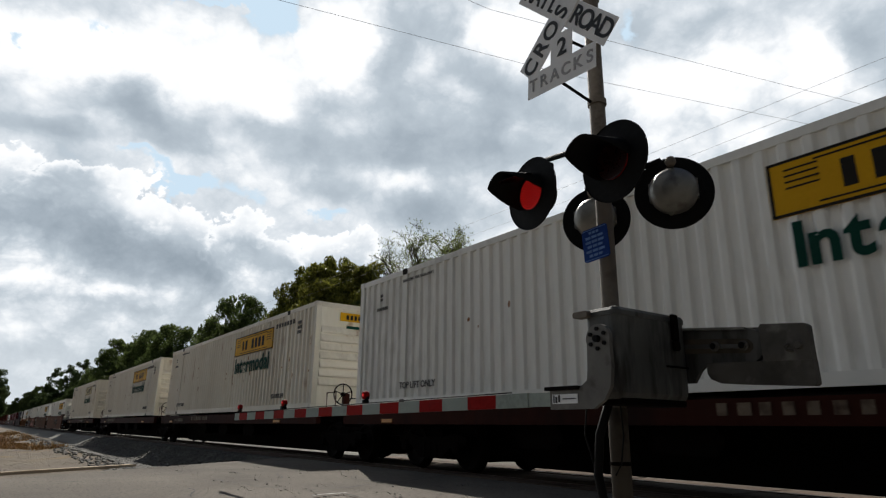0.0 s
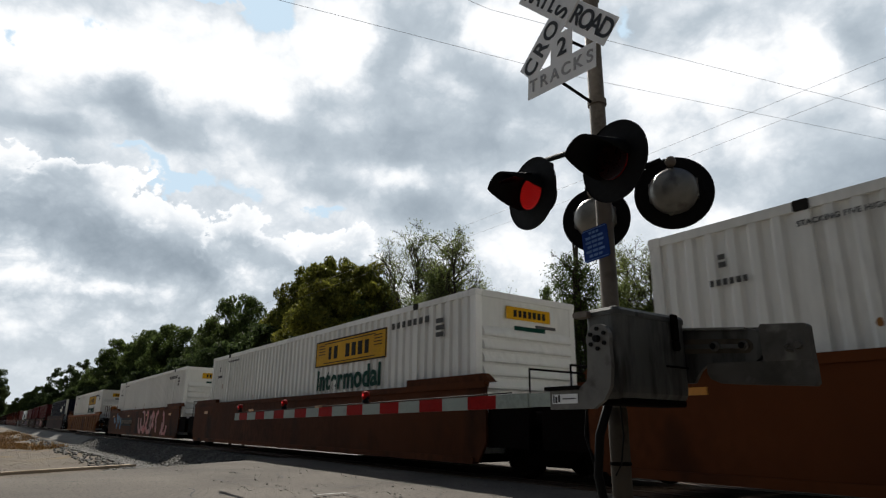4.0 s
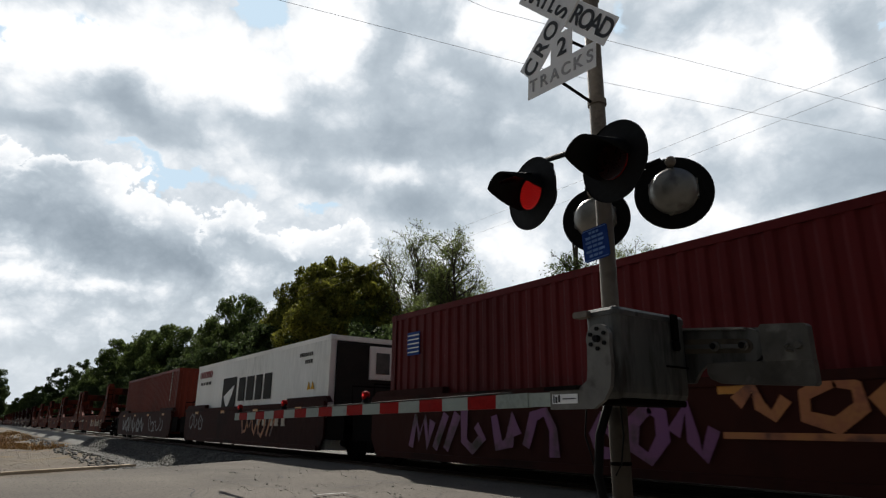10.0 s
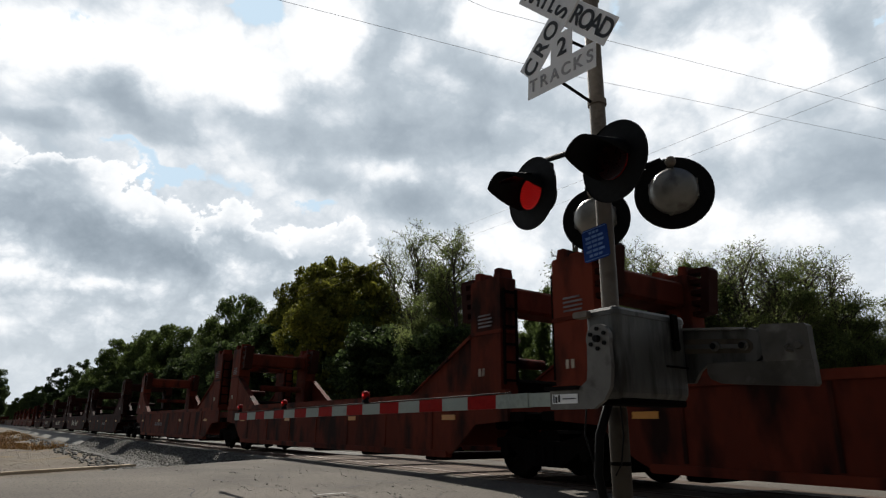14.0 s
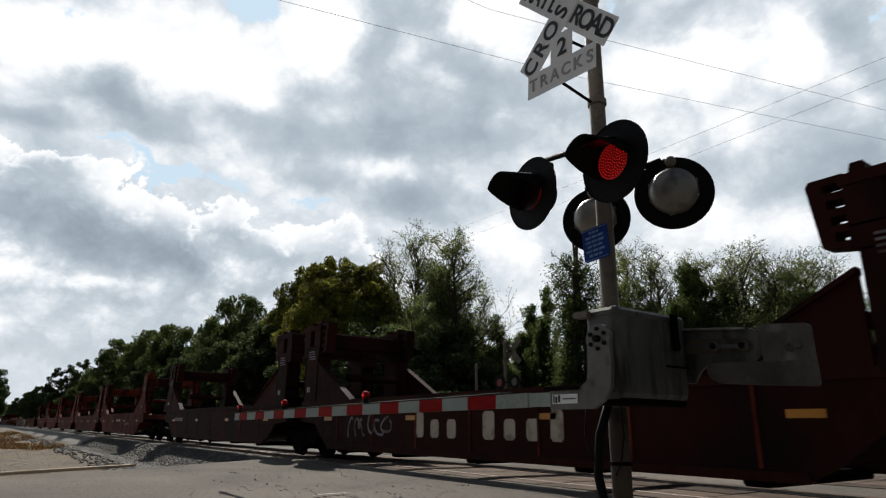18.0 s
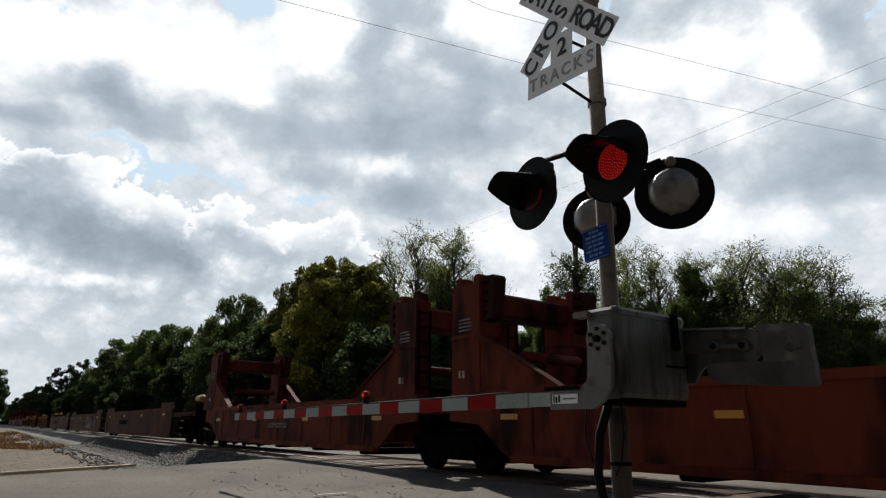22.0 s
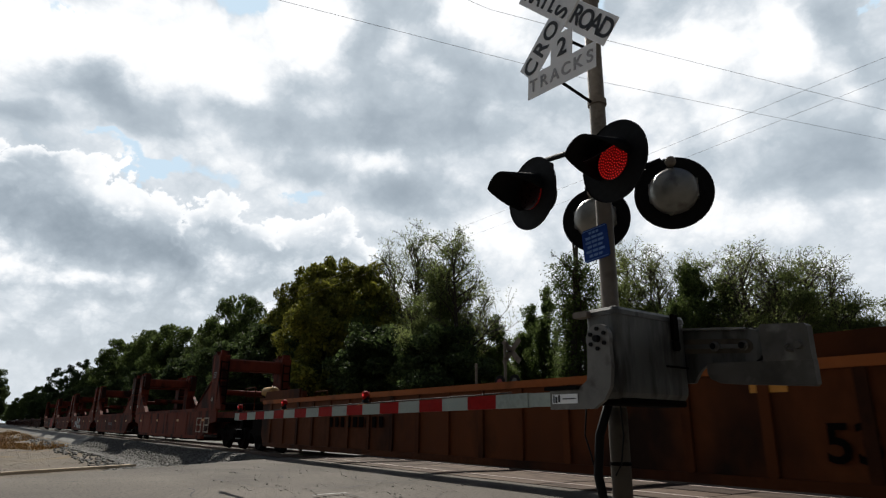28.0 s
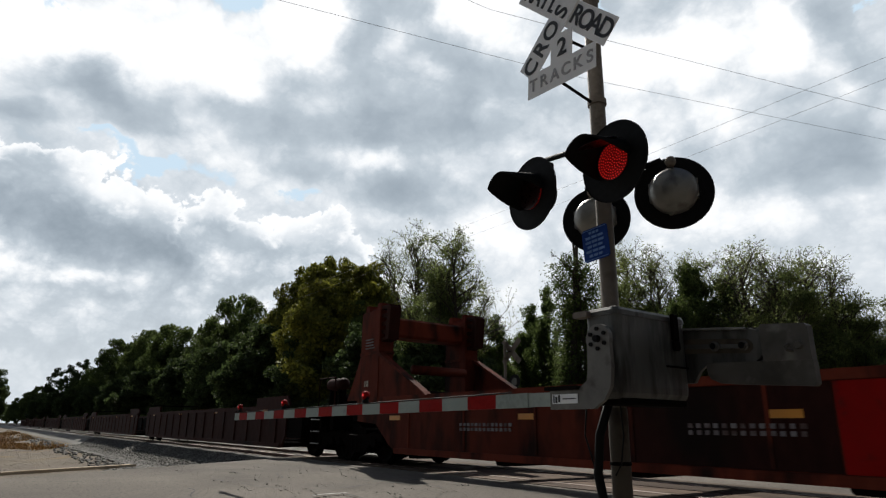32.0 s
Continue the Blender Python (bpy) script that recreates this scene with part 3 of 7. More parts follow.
def stones(name, label, material, spots, category="stones"):
    """Many loose stones in one mesh; spots: x, y, z, radius."""
    rnd = random.Random(len(spots))
    vs, fs, k = [], [], 0
    for x, y, z, s in spots:
        v, f = PEBBLE[rnd.randrange(6)]
        a = rnd.uniform(0, 6.3)
        c, sn = math.cos(a) * s, math.sin(a) * s
        vs += [(x + p * c - q * sn, y + p * sn + q * c, z + r * s) for p, q, r in v]
        fs += [(i + k, j + k, m + k) for i, j, m in f]
        k += len(v)
    me = bpy.data.meshes.new(name)
    me.from_pydata(vs, [], fs)
    ob = part(name, me, material)
    return tagged(ob, label, category, kind="stuff")


def ballast_beds():
    rnd = random.Random(11)
    for cy in (TRACK_Y, FAR_TRACK_Y):
        for x0, x1 in ((-420.0, -17.0), (9.5, 120.0)):
            g = Geo()
            g.prism([(cy - 2.7, -0.56), (cy + 2.7, -0.56), (cy + 1.55, -0.07), (cy - 1.55, -0.07)], x0, x1, "x")
            ob = part("ballast_bed", g, "ballast")
            tagged(ob, "grey crushed stone ballast under the track", "ballast", kind="structure")
    spots = []
    for k in range(24000):
        y = TRACK_Y - 1.2 - (rnd.random() ** 1.1 * 4.3 if k % 5 else rnd.random() ** 1.3 * 4.9)
        x = road_left(y) - 0.1 - rnd.random() ** 1.9 * 34
        z = max(ground_height(x, y), -0.07 - max(0, TRACK_Y - y - 1.55) * 0.43 if x < -17 else -1.0)
        spots.append((x, y, z + 0.012, rnd.uniform(0.025, 0.065)))
    stones("ballast_stones", "loose grey ballast stones spilling from the track bed", "ballast", spots)
    spots = [(rnd.uniform(-34, -13.5), rnd.uniform(-1, 3.6), rnd.uniform(0.005, 0.014)) for k in range(4500)]
    spots = [(x, y, ground_height(x, y) + 0.004 if x < road_left(y) else 0.02, s) for x, y, s in spots if x < road_left(y) + 0.5]
    stones("gravel", "scattered pale gravel on the road shoulder", "pale_gravel", spots)
    spots = []
    for k in range(60):
        cx, cy = rnd.uniform(-13, -3.0), rnd.uniform(3.0, 6.4)
        spots += [(cx + rnd.gauss(0, 0.16), cy + rnd.gauss(0, 0.07), 0.024, rnd.uniform(0.005, 0.017)) for q in range(rnd.randint(1, 5))]
    stones("grit", "loose dark grit scattered on the asphalt", "ballast", spots)
    spots = [(rnd.uniform(-15, -2.0), rnd.uniform(1.0, 6.9), 0.02, rnd.uniform(0.003, 0.008)) for k in range(700)]
    stones("fine_grit", "fine pale grit lying on the asphalt", "pale_gravel", spots)


ballast_beds()


def rails():
    prof = [(-0.07, -0.15), (0.07, -0.15), (0.07, -0.135), (0.012, -0.12), (0.012, -0.045), (0.036, -0.035), (0.036, -0.006),
            (0.03, 0.0), (-0.03, 0.0), (-0.036, -0.006), (-0.036, -0.035), (-0.012, -0.045), (-0.012, -0.12), (-0.07, -0.135)]
    for cy in (TRACK_Y, FAR_TRACK_Y):
        for s in (-0.7525, 0.7525):
            g = Geo()
            g.prism([(cy + s + a, RAIL_Z + b) for a, b in prof], -900, 160, "x")
            rail = part("rail", g, "rail")
            tagged(rail, "rusty steel rail with a bright worn head", "rail", "rails", "structure")
            g = Geo().prism([(cy + s - 0.024, RAIL_Z), (cy + s + 0.024, RAIL_Z), (cy + s + 0.02, RAIL_Z + 0.004), (cy + s - 0.02, RAIL_Z + 0.004)], -900, 160, "x")
            part("rail_head", g, "tread", rail, "bright polished running surface")
    tie = Geo().cbox(-0.11, 0.11, -1.3, 1.3, -0.17, 0.0, 0.015).mesh("tie")
    for cy, n in ((TRACK_Y, 90), (FAR_TRACK_Y, 60)):
        for i in range(n):
            x = -17.4 - 0.55 * i
            tie_ob = part("railway_tie", tie, "timber", at=pose(x, cy, -0.055, 0, 0, random.uniform(-1, 1)))
            tagged(tie_ob, "weathered dark timber railway tie in ballast", "tie", "ties of the track", "structure")


rails()


def crossing_panels():
    """Slabs between and beside the rails where the road crosses."""
    rnd = random.Random(3)
    base = thing("crossing_surface", "grey concrete crossing panels between the rails", "crossing", kind="structure")
    for cy in (TRACK_Y, FAR_TRACK_Y):
        for y0, y1 in ((cy - 1.5, cy - 0.83), (cy - 0.67, cy - 0.01), (cy + 0.01, cy + 0.67), (cy + 0.83, cy + 1.5)):
            if cy == TRACK_Y and y0 < cy - 1:
                y0 = 7.0
            x = -17.0
            while x < 8:
                w = 2.44
                g = Geo().cbox(x + 0.012, x + w - 0.012, y0, y1, -0.14, RAIL_Z - 0.004 + rnd.uniform(-0.006, 0.004), 0.02)
                part("panel", g, "concrete", base)
                x += w
    g = Geo().box(-17.0, 9, TRACK_Y + 1.5, FAR_TRACK_Y - 1.5, -0.14, 0.018)
    part("infill", g, "asphalt", base)


crossing_panels()


def road_edge():
    """Old pale timbers lying along the road's edge."""
    ob = thing("edge_timber", "pale weathered timber lying along the road edge", "timber", kind="")
    g = Geo().cbox(0, 2.35, -0.075, 0.075, 0.0, 0.055, 0.012)
    part("beam", g, "pale_timber", ob)
    ob.matrix_basis = pose(-13.55, 0.75, -0.02, 0, 0, 122)
    other = copy_thing(ob, pose(-12.5, -0.95, -0.02, 0, 0, 121))


road_edge()


def dry_grass():
    rnd = random.Random(21)
    vs, fs, k = [], [], 0
    for c in range(1500):
        x = -27 - 60 * rnd.random() ** 1.6
        y = rnd.triangular(-2, 0.05 * -x + 1.6, 0.02 * -x - 0.2)
        if y > 3.0 or (x > -30 and y > 2.2 + 0.1 * (-x - 22)) or noise.noise(Vector((x * 0.12, y * 0.3, 4))) < -0.25:
            continue
        z = ground_height(x, y) - 0.02
        tall = 0.34 if rnd.random() < 0.04 and y < 0.8 else 0.11
        for b in range(16):
            a, r = rnd.uniform(0, 6.3), rnd.uniform(0, 0.35)
            h, lean = tall * rnd.uniform(0.4, 1.3), rnd.uniform(-0.1, 0.1)
            px, py = x + r * math.cos(a), y + r * math.sin(a)
            w = rnd.uniform(0.012, 0.03)
            vs += [(px - w * math.sin(a), py + w * math.cos(a), z), (px + w * math.sin(a), py - w * math.cos(a), z), (px + lean, py + rnd.uniform(-0.1, 0.1), z + h)]
            fs.append((k, k + 1, k + 2))
            k += 3
    me = bpy.data.meshes.new("dry_grass")
    me.from_pydata(vs, [], fs)
    tagged(part("dry_grass", me, "dry_grass"), "tufts of dry straw-coloured grass beside the track", "grass", kind="stuff")


dry_grass()


# ---- trees ----
def tree_meshes(seed, height, spread, trunk_r, base_clear, leaves, leaf_size, limbs=9, droop=0.0, vine=0.0, clump=1.0, rise=0.25, shell=0):
    """Trunk with limbs and twigs, and a crown of many small leaves in uneven clumps round the twig ends."""
    rnd = random.Random(seed)
    wood = Geo()
    tips = []

    def limb(p, d, length, r, level):
        pts, rs = [p.copy()], [r]
        n = 5 if level < 2 else 3
        for i in range(n):
            bend = 0.05 if level == 0 else 0.16
            d = (d + Vector((rnd.gauss(0, bend), rnd.gauss(0, bend), rnd.gauss(0.04, 0.10) - droop * 0.1))).normalized()
            p = p + d * (length / n)
            pts.append(p.copy())
            rs.append(max(0.018, r * (1 - 0.72 * (i + 1) / n)))
        wood.tube(pts, rs, 7 if level == 0 else (5 if level == 1 else 3), cap=False)
        if level >= 1:
            tips.extend((q, length) for q in pts[max(1, n - 2):])
        if level < 3:
            kids = (limbs, 5, 4)[level]
            for k in range(kids):
                f = rnd.uniform(base_clear if level == 0 else 0.35, 1.0)
                i = min(int(f * n), n - 1)
                q = pts[i].lerp(pts[i + 1], f * n - i)
                a = rnd.uniform(0, 6.283)
                out = Vector((math.cos(a), math.sin(a), 0))
                if level == 0:
                    taper = (1.15 - 0.75 * f) if f > 0.4 else 0.8
                    dd = (out * 0.9 + Vector((0, 0, rise + 0.5 * f))).normalized()
                    limb(q, dd, spread * rnd.uniform(0.6, 1.1) * taper, rs[i] * 0.5, 1)
                else:
                    dd = (d * 0.6 + out * 0.75 + Vector((0, 0, rnd.uniform(-0.2, 0.4)))).normalized()
                    limb(q, dd, length * rnd.uniform(0.35, 0.6), rs[i] * 0.55, level + 1)

    limb(Vector((0, 0, -0.3)), Vector((0, 0, 1)), height * (0.62 if shell else 0.9), trunk_r, 0)
    top = height if shell else max(q.z for q, _ in tips)
    k = height / top
    nl = np.random.RandomState(seed)
    cent = np.array([tuple(q) for q, _ in tips])
    size = np.array([min(0.45 + s * 0.38, 1.9) for _, s in tips]) * clump
    if vine:
        zs = nl.uniform(0.05, 0.75, int(len(tips) * vine)) * height
        cent = np.vstack([cent, np.c_[nl.normal(0, 0.5, len(zs)), nl.normal(0, 0.5, len(zs)), zs]])
        size = np.append(size, np.full(len(zs), 0.8))
    if shell:
        q = nl.normal(0, 1, (shell, 3))
        q /= np.linalg.norm(q, axis=1)[:, None]
        lump = 0.80 + 0.14 * np.sin(q[:, 0] * 5 + seed) * np.sin(q[:, 1] * 6 + 1) + 0.08 * np.sin(q[:, 2] * 9)
        q *= (lump * nl.uniform(0.90, 1.08, shell))[:, None]
        q = q * np.array([spread * 0.86, spread * 0.86, top * 0.50]) + np.array([0, 0, top * 0.52])
        cent = np.vstack([cent, q])
        size = np.append(size * 0.8, nl.uniform(0.55, 1.25, shell))
    weight = size ** 2
    if shell:
        weight[-shell:] *= 2.6
    pick = nl.choice(len(cent), leaves, p=weight / weight.sum())
    ball = nl.normal(0, 1, (leaves, 3))
    ball /= np.linalg.norm(ball, axis=1)[:, None]
    ball *= (nl.random_sample(leaves) ** (0.3 if shell else 0.45))[:, None]
    ball[:, 2] *= 0.72
    pos = cent[pick] + ball * size[pick][:, None]
    pos[:, 2] = np.maximum(pos[:, 2] - droop * nl.random_sample(leaves) * 1.2, 0.25)
    u = nl.normal(0, 1, (leaves, 3))
    u /= np.linalg.norm(u, axis=1)[:, None]
    w = np.cross(u, nl.normal(0, 1, (leaves, 3)))
    w /= np.linalg.norm(w, axis=1)[:, None]
    ls = leaf_size * nl.uniform(0.6, 1.3, leaves)[:, None]
    quad = np.stack([pos - u * ls, pos + w * ls * 0.42, pos + u * ls, pos - w * ls * 0.42], 1).reshape(-1, 3)
    crown = bpy.data.meshes.new("crown")
    crown.from_pydata((quad * k).tolist(), [], np.arange(leaves * 4).reshape(-1, 4).tolist())
    wood.v = [(x * k, y * k, z * k) for x, y, z in wood.v]
    return wood.mesh("trunk", True), crown


def tree_proto(seed, label, leaf, name="tree", **kw):
    trunk, crown = tree_meshes(seed, **kw)
    ob = thing(name, label, "tree", "trees beyond the tracks")
    part("trunk", trunk, "bark", ob)
    part("crown", crown, leaf, ob)
    return ob


TREES = {
    "oak": tree_proto(1, "broad dense live oak with yellow-green spring leaves", "leaf_oak", height=16.5, spread=8.0, trunk_r=0.5,
                      base_clear=0.12, leaves=105000, leaf_size=0.235, limbs=16, clump=0.9, shell=300),
    "oak_wide": tree_proto(2, "wide dark green oak with a rounded uneven crown", "leaf_green", height=14, spread=7.0, trunk_r=0.45,
                           base_clear=0.12, leaves=90000, leaf_size=0.18, limbs=16, clump=0.85, shell=130),
    "slender": tree_proto(3, "tall slender tree with sparse fresh leaves and ivy on the trunk", "leaf_fresh", height=18, spread=5.0, trunk_r=0.34,
                          base_clear=0.3, leaves=24000, leaf_size=0.1, limbs=17, vine=0.9, clump=0.7, rise=0.8),
    "bare": tree_proto(4, "tall half-bare tree with fine twigs and few leaves", "leaf_fresh", height=17, spread=6.4, trunk_r=0.34,
                       base_clear=0.35, leaves=4200, leaf_size=0.10, limbs=24, vine=0.12, clump=0.9, rise=0.6),
    "mixed": tree_proto(5, "medium tree with airy light green crown", "leaf_fresh", height=14, spread=5.0, trunk_r=0.25,
                        base_clear=0.15, leaves=34000, leaf_size=0.105, limbs=16, vine=0.4, clump=0.8, rise=0.7),
    "grove": tree_proto(9, "medium tree with a loose mid-green crown", "leaf_green", height=14, spread=5.0, trunk_r=0.25,
                        base_clear=0.12, leaves=46000, leaf_size=0.14, limbs=18, vine=0.4, clump=0.8, rise=0.6),
    "vined": tree_proto(10, "narrow dark tree with a vine-covered leaning trunk", "leaf_green", height=18, spread=3.2, trunk_r=0.36,
                        base_clear=0.25, leaves=9500, leaf_size=0.11, limbs=16, vine=1.6, clump=0.6, rise=0.9),
    "dark": tree_proto(6, "dense dark green tree with the wood's shade in its leaf colour", "leaf_dark", height=12, spread=5.5, trunk_r=0.3,
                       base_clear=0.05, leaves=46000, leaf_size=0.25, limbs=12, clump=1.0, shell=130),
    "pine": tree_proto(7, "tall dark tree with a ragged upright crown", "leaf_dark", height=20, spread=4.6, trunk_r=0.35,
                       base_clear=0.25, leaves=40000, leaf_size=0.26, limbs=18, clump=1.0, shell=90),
    "bush": tree_proto(8, "leafy dark green bush at the edge of the wood", "leaf_green", name="bush", height=4.0, spread=2.6, trunk_r=0.1,
                       base_clear=0.05, leaves=26000, leaf_size=0.062, limbs=12, clump=1.2),
}
for ob in TREES.values():
    ob["proto"] = 1


def at_bearing(az, y):
    """A place on the ground seen from the camera at an azimuth from -x, y metres to the far side."""
    return -y / math.tan(radians(az)), y


used = set()


def plant(kind, az, y, height, turn=0.0, wide=1.0):
    x, y = at_bearing(az, y)
    proto = TREES[kind]
    base = {"oak": 16.5, "oak_wide": 14, "slender": 18, "bare": 17, "mixed": 14, "grove": 14, "vined": 18, "dark": 12, "pine": 20, "bush": 4.0}[kind]
    s = height / base
    m = pose(x, y, ground_height(x, y) - 0.15, 0, 0, turn)
    if kind in used:
        proto.scale = (1, 1, 1)
        ob = copy_thing(proto, m)
    else:
        ob = proto
        ob.matrix_basis = m
        used.add(kind)
    ob.scale = (s * wide, s * wide, s)
    return ob


def top(az, el, y):
    """The height of a tree top seen at an elevation."""
    return 0.84 + y / math.sin(radians(az)) * math.tan(radians(el)) + 0.3


PLAN = [
    # kind, azimuth, distance across, elevation of the top, turn, width
    ("oak", 27.4, 27, 15.5, 20, 0.85), ("oak", 23.6, 29, 14, 140, 0.72), ("oak", 29.8, 28, 12.8, 250, 0.6), ("oak", 25.4, 28, 15, 310, 0.6),
    ("oak_wide", 20.9, 28, 12.4, 60, 0.75), ("oak_wide", 17.4, 28, 11.6, 200, 0.62), ("grove", 19.2, 30, 11, 10, 0.9),
    ("grove", 15.2, 29, 9.2, 310, 1.0), ("oak_wide", 12.6, 28, 8.6, 100, 0.75), ("oak_wide", 10.9, 28, 8.1, 0, 0.7), ("grove", 9.5, 28, 7.4, 70, 1.1), ("oak_wide", 8.5, 26, 7, 130, 0.7),
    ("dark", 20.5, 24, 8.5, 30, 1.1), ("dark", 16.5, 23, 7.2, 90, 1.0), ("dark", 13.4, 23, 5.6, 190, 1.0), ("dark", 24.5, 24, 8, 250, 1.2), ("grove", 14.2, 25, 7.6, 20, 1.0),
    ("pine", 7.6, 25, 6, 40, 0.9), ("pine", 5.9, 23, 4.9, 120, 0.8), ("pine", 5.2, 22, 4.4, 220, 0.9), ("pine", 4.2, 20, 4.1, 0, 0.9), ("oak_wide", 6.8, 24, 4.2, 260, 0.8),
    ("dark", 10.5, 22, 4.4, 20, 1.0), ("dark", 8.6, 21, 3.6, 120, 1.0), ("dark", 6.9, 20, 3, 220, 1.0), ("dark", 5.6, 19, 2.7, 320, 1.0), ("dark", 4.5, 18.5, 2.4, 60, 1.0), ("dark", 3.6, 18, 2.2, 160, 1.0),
    ("oak_wide", 3.5, 18.5, 2.9, 0, 0.9), ("oak_wide", 2.9, 18, 2.4, 50, 0.9), ("oak_wide", 2.2, 17.5, 1.9, 90, 0.9), ("oak_wide", 1.6, 17, 1.4, 20, 0.9),
    ("bare", 32.6, 29, 19.6, 0, 1.0), ("slender", 35.4, 28, 20.2, 80, 0.85), ("bare", 37.4, 29, 18.4, 240, 0.85), ("bare", 31.2, 30, 17.6, 130, 0.8), ("bare", 34, 30, 19, 200, 0.8), ("slender", 30.4, 31, 15.5, 150, 0.9), ("mixed", 37.6, 30, 14.5, 10, 0.9),
    ("mixed", 33.4, 25, 12, 110, 0.9), ("dark", 30, 24, 9.5, 170, 1.1), ("dark", 35.6, 25, 9.5, 60, 1.1), ("grove", 29.2, 26, 11.5, 220, 1.0),
    ("grove", 40.5, 34, 10.4, 300, 0.8), ("grove", 43.5, 40, 11.5, 40, 0.7), ("vined", 47.2, 36, 21, 200, 0.85), ("vined", 49.4, 37, 18.2, 20, 0.9),
    ("bare", 52.5, 44, 17.4, 60, 0.8), ("mixed", 51, 40, 13.2, 130, 0.8), ("bare", 56, 42, 16.2, 170, 0.8), ("grove", 58.2, 40, 14.4, 70, 0.85),
    ("grove", 57.2, 38, 14.6, 10, 0.6), ("bare", 62.6, 42, 15.8, 250, 1.15), ("mixed", 64, 44, 14.1, 190, 1.0), ("bare", 66.3, 42, 15, 330, 1.15),
    ("slender", 68.2, 44, 13, 100, 1.0), ("mixed", 61, 38, 10.2, 240, 0.9), ("mixed", 66.5, 39, 8.2, 20, 1.1), ("mixed", 70.6, 46, 10.8, 300, 1.0),
    ("mixed", 73.2, 46, 10, 30, 1.0), ("mixed", 72, 42, 7.7, 80, 1.1), ("mixed", 76.5, 46, 10.2, 160, 1.0), ("dark", 80, 42, 7.2, 0, 1.2),
    ("bare", 54.3, 43, 16.4, 20, 0.8), ("bare", 58.6, 43, 15.8, 70, 1.0), ("bare", 60.8, 44, 15.6, 290, 1.0), ("slender", 59.8, 42, 14.8, 200, 0.8), ("bare", 64.8, 40, 15.5, 100, 0.9), ("mixed", 67.4, 41, 13.6, 10, 0.8), ("slender", 51.6, 42, 15.8, 280, 0.8),
    ("bare", 69, 44, 13.6, 220, 0.9), ("grove", 45.2, 39, 13.2, 50, 0.45), ("bare", 39.2, 33, 13.6, 310, 0.7), ("mixed", 56.8, 41, 13, 180, 0.8), ("slender", 72.4, 45, 11.2, 330, 0.9),
    ("mixed", 47.9, 37, 14.5, 250, 0.5), ("mixed", 55.2, 44, 13, 40, 0.9), ("grove", 60.4, 44, 12.8, 310, 0.9), ("slender", 62.2, 43, 13.8, 140, 0.9), ("mixed", 65.8, 45, 12.6, 10, 0.9), ("mixed", 69.8, 43, 10.6, 75, 0.9),
    ("mixed", 53.5, 40, 8.2, 300, 1.0), ("mixed", 46, 42, 8, 130, 1.0), ("mixed", 41.5, 40, 7.5, 220, 1.0), ("mixed", 58.8, 42, 8.2, 320, 1.2),
]
for kind, az, y, el, turn, wide in PLAN:
    plant(kind, az, y, top(az, el, y), turn, wide)
# the wood goes on behind, thinner where the road cuts through
for i in range(30):
    az = 9 + 2.45 * i
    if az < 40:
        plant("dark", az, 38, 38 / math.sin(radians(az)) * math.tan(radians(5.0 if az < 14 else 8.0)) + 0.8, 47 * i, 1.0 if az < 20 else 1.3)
    else:
        plant("mixed", az, 58, 58 / math.sin(radians(az)) * math.tan(radians(6.5)) + 0.8, 47 * i, 0.9)
rnd = random.Random(8)
for i in range(46):
    az = 8 + i * 1.55 + rnd.uniform(-0.5, 0.5)
    y = rnd.uniform(20.5, 23) if az < 40 else rnd.uniform(28, 36)
    plant("bush", az, y, rnd.uniform(2.2, 3.8), rnd.uniform(0, 360), 1.3)
ob = plant("dark", 0.22, 0.55, 10.5, 70, 0.75)
tagged(ob, "lone dark tree beside the track far off", "tree")


# ---- the train: x along the track (it runs towards +x), origin on the rail ----
SPEED = 22.0
WELL_HALF = 1.52
TRAIN = []                           # (thing, x at the start)


def on_track(ob, x):
    TRAIN.append((ob, x))
    ob.matrix_basis = pose(x, TRACK_Y, RAIL_Z)
    return ob


def wheel_mesh():
    g = Geo()
    g.lathe([(0.0, -0.05), (0.12, -0.05), (0.13, -0.03), (0.34, -0.02), (0.36, -0.06), (0.41, -0.065), (0.425, 0.06), (0.455, 0.075), (0.455, 0.1), (0.36, 0.1),
             (0.34, 0.03), (0.13, 0.02), (0.12, 0.06), (0.0, 0.06)], n=28)
    return g.mesh("wheel", True)


WHEEL = wheel_mesh()


def side_frame_mesh():
    g = Geo()
    g.prism([(-1.12, 0.50), (-1.12, 0.64), (-0.75, 0.70), (-0.35, 0.62), (0.35, 0.62), (0.75, 0.70), (1.12, 0.64), (1.12, 0.50), (0.72, 0.48),
             (0.34, 0.24), (-0.34, 0.24), (-0.72, 0.48)], -0.07, 0.07)
    for s in (-0.86, 0.86):
        g.lathe([(0.0, -0.13), (0.10, -0.13), (0.12, -0.07), (0.12, 0.05), (0, 0.05)], (s, 0, 0.45), n=12)
    for k in (-0.2, 0.0, 0.2):
        g.lathe([(0.0, 0.28), (0.07, 0.28), (0.07, 0.55), (0.0, 0.55)], (k, -0.02, 0), "z", 8)
    return g.mesh("side_frame")


SIDE_FRAME = side_frame_mesh()
BOLSTER = Geo().cbox(-0.22, 0.22, -0.95, 0.95, 0.52, 0.78, 0.05).mesh("bolster")
# Block added as a dark mass between the wheels: brake gear and shade.
RIGGING_SHADE = Geo().cbox(-1.25, 1.25, -0.55, 0.55, 0.2, 0.6, 0.12).mesh("brake_rigging")
AXLE = Geo().lathe([(0.0, -0.98), (0.07, -0.98), (0.08, 0.98), (0.0, 0.98)], n=10).mesh("axle")


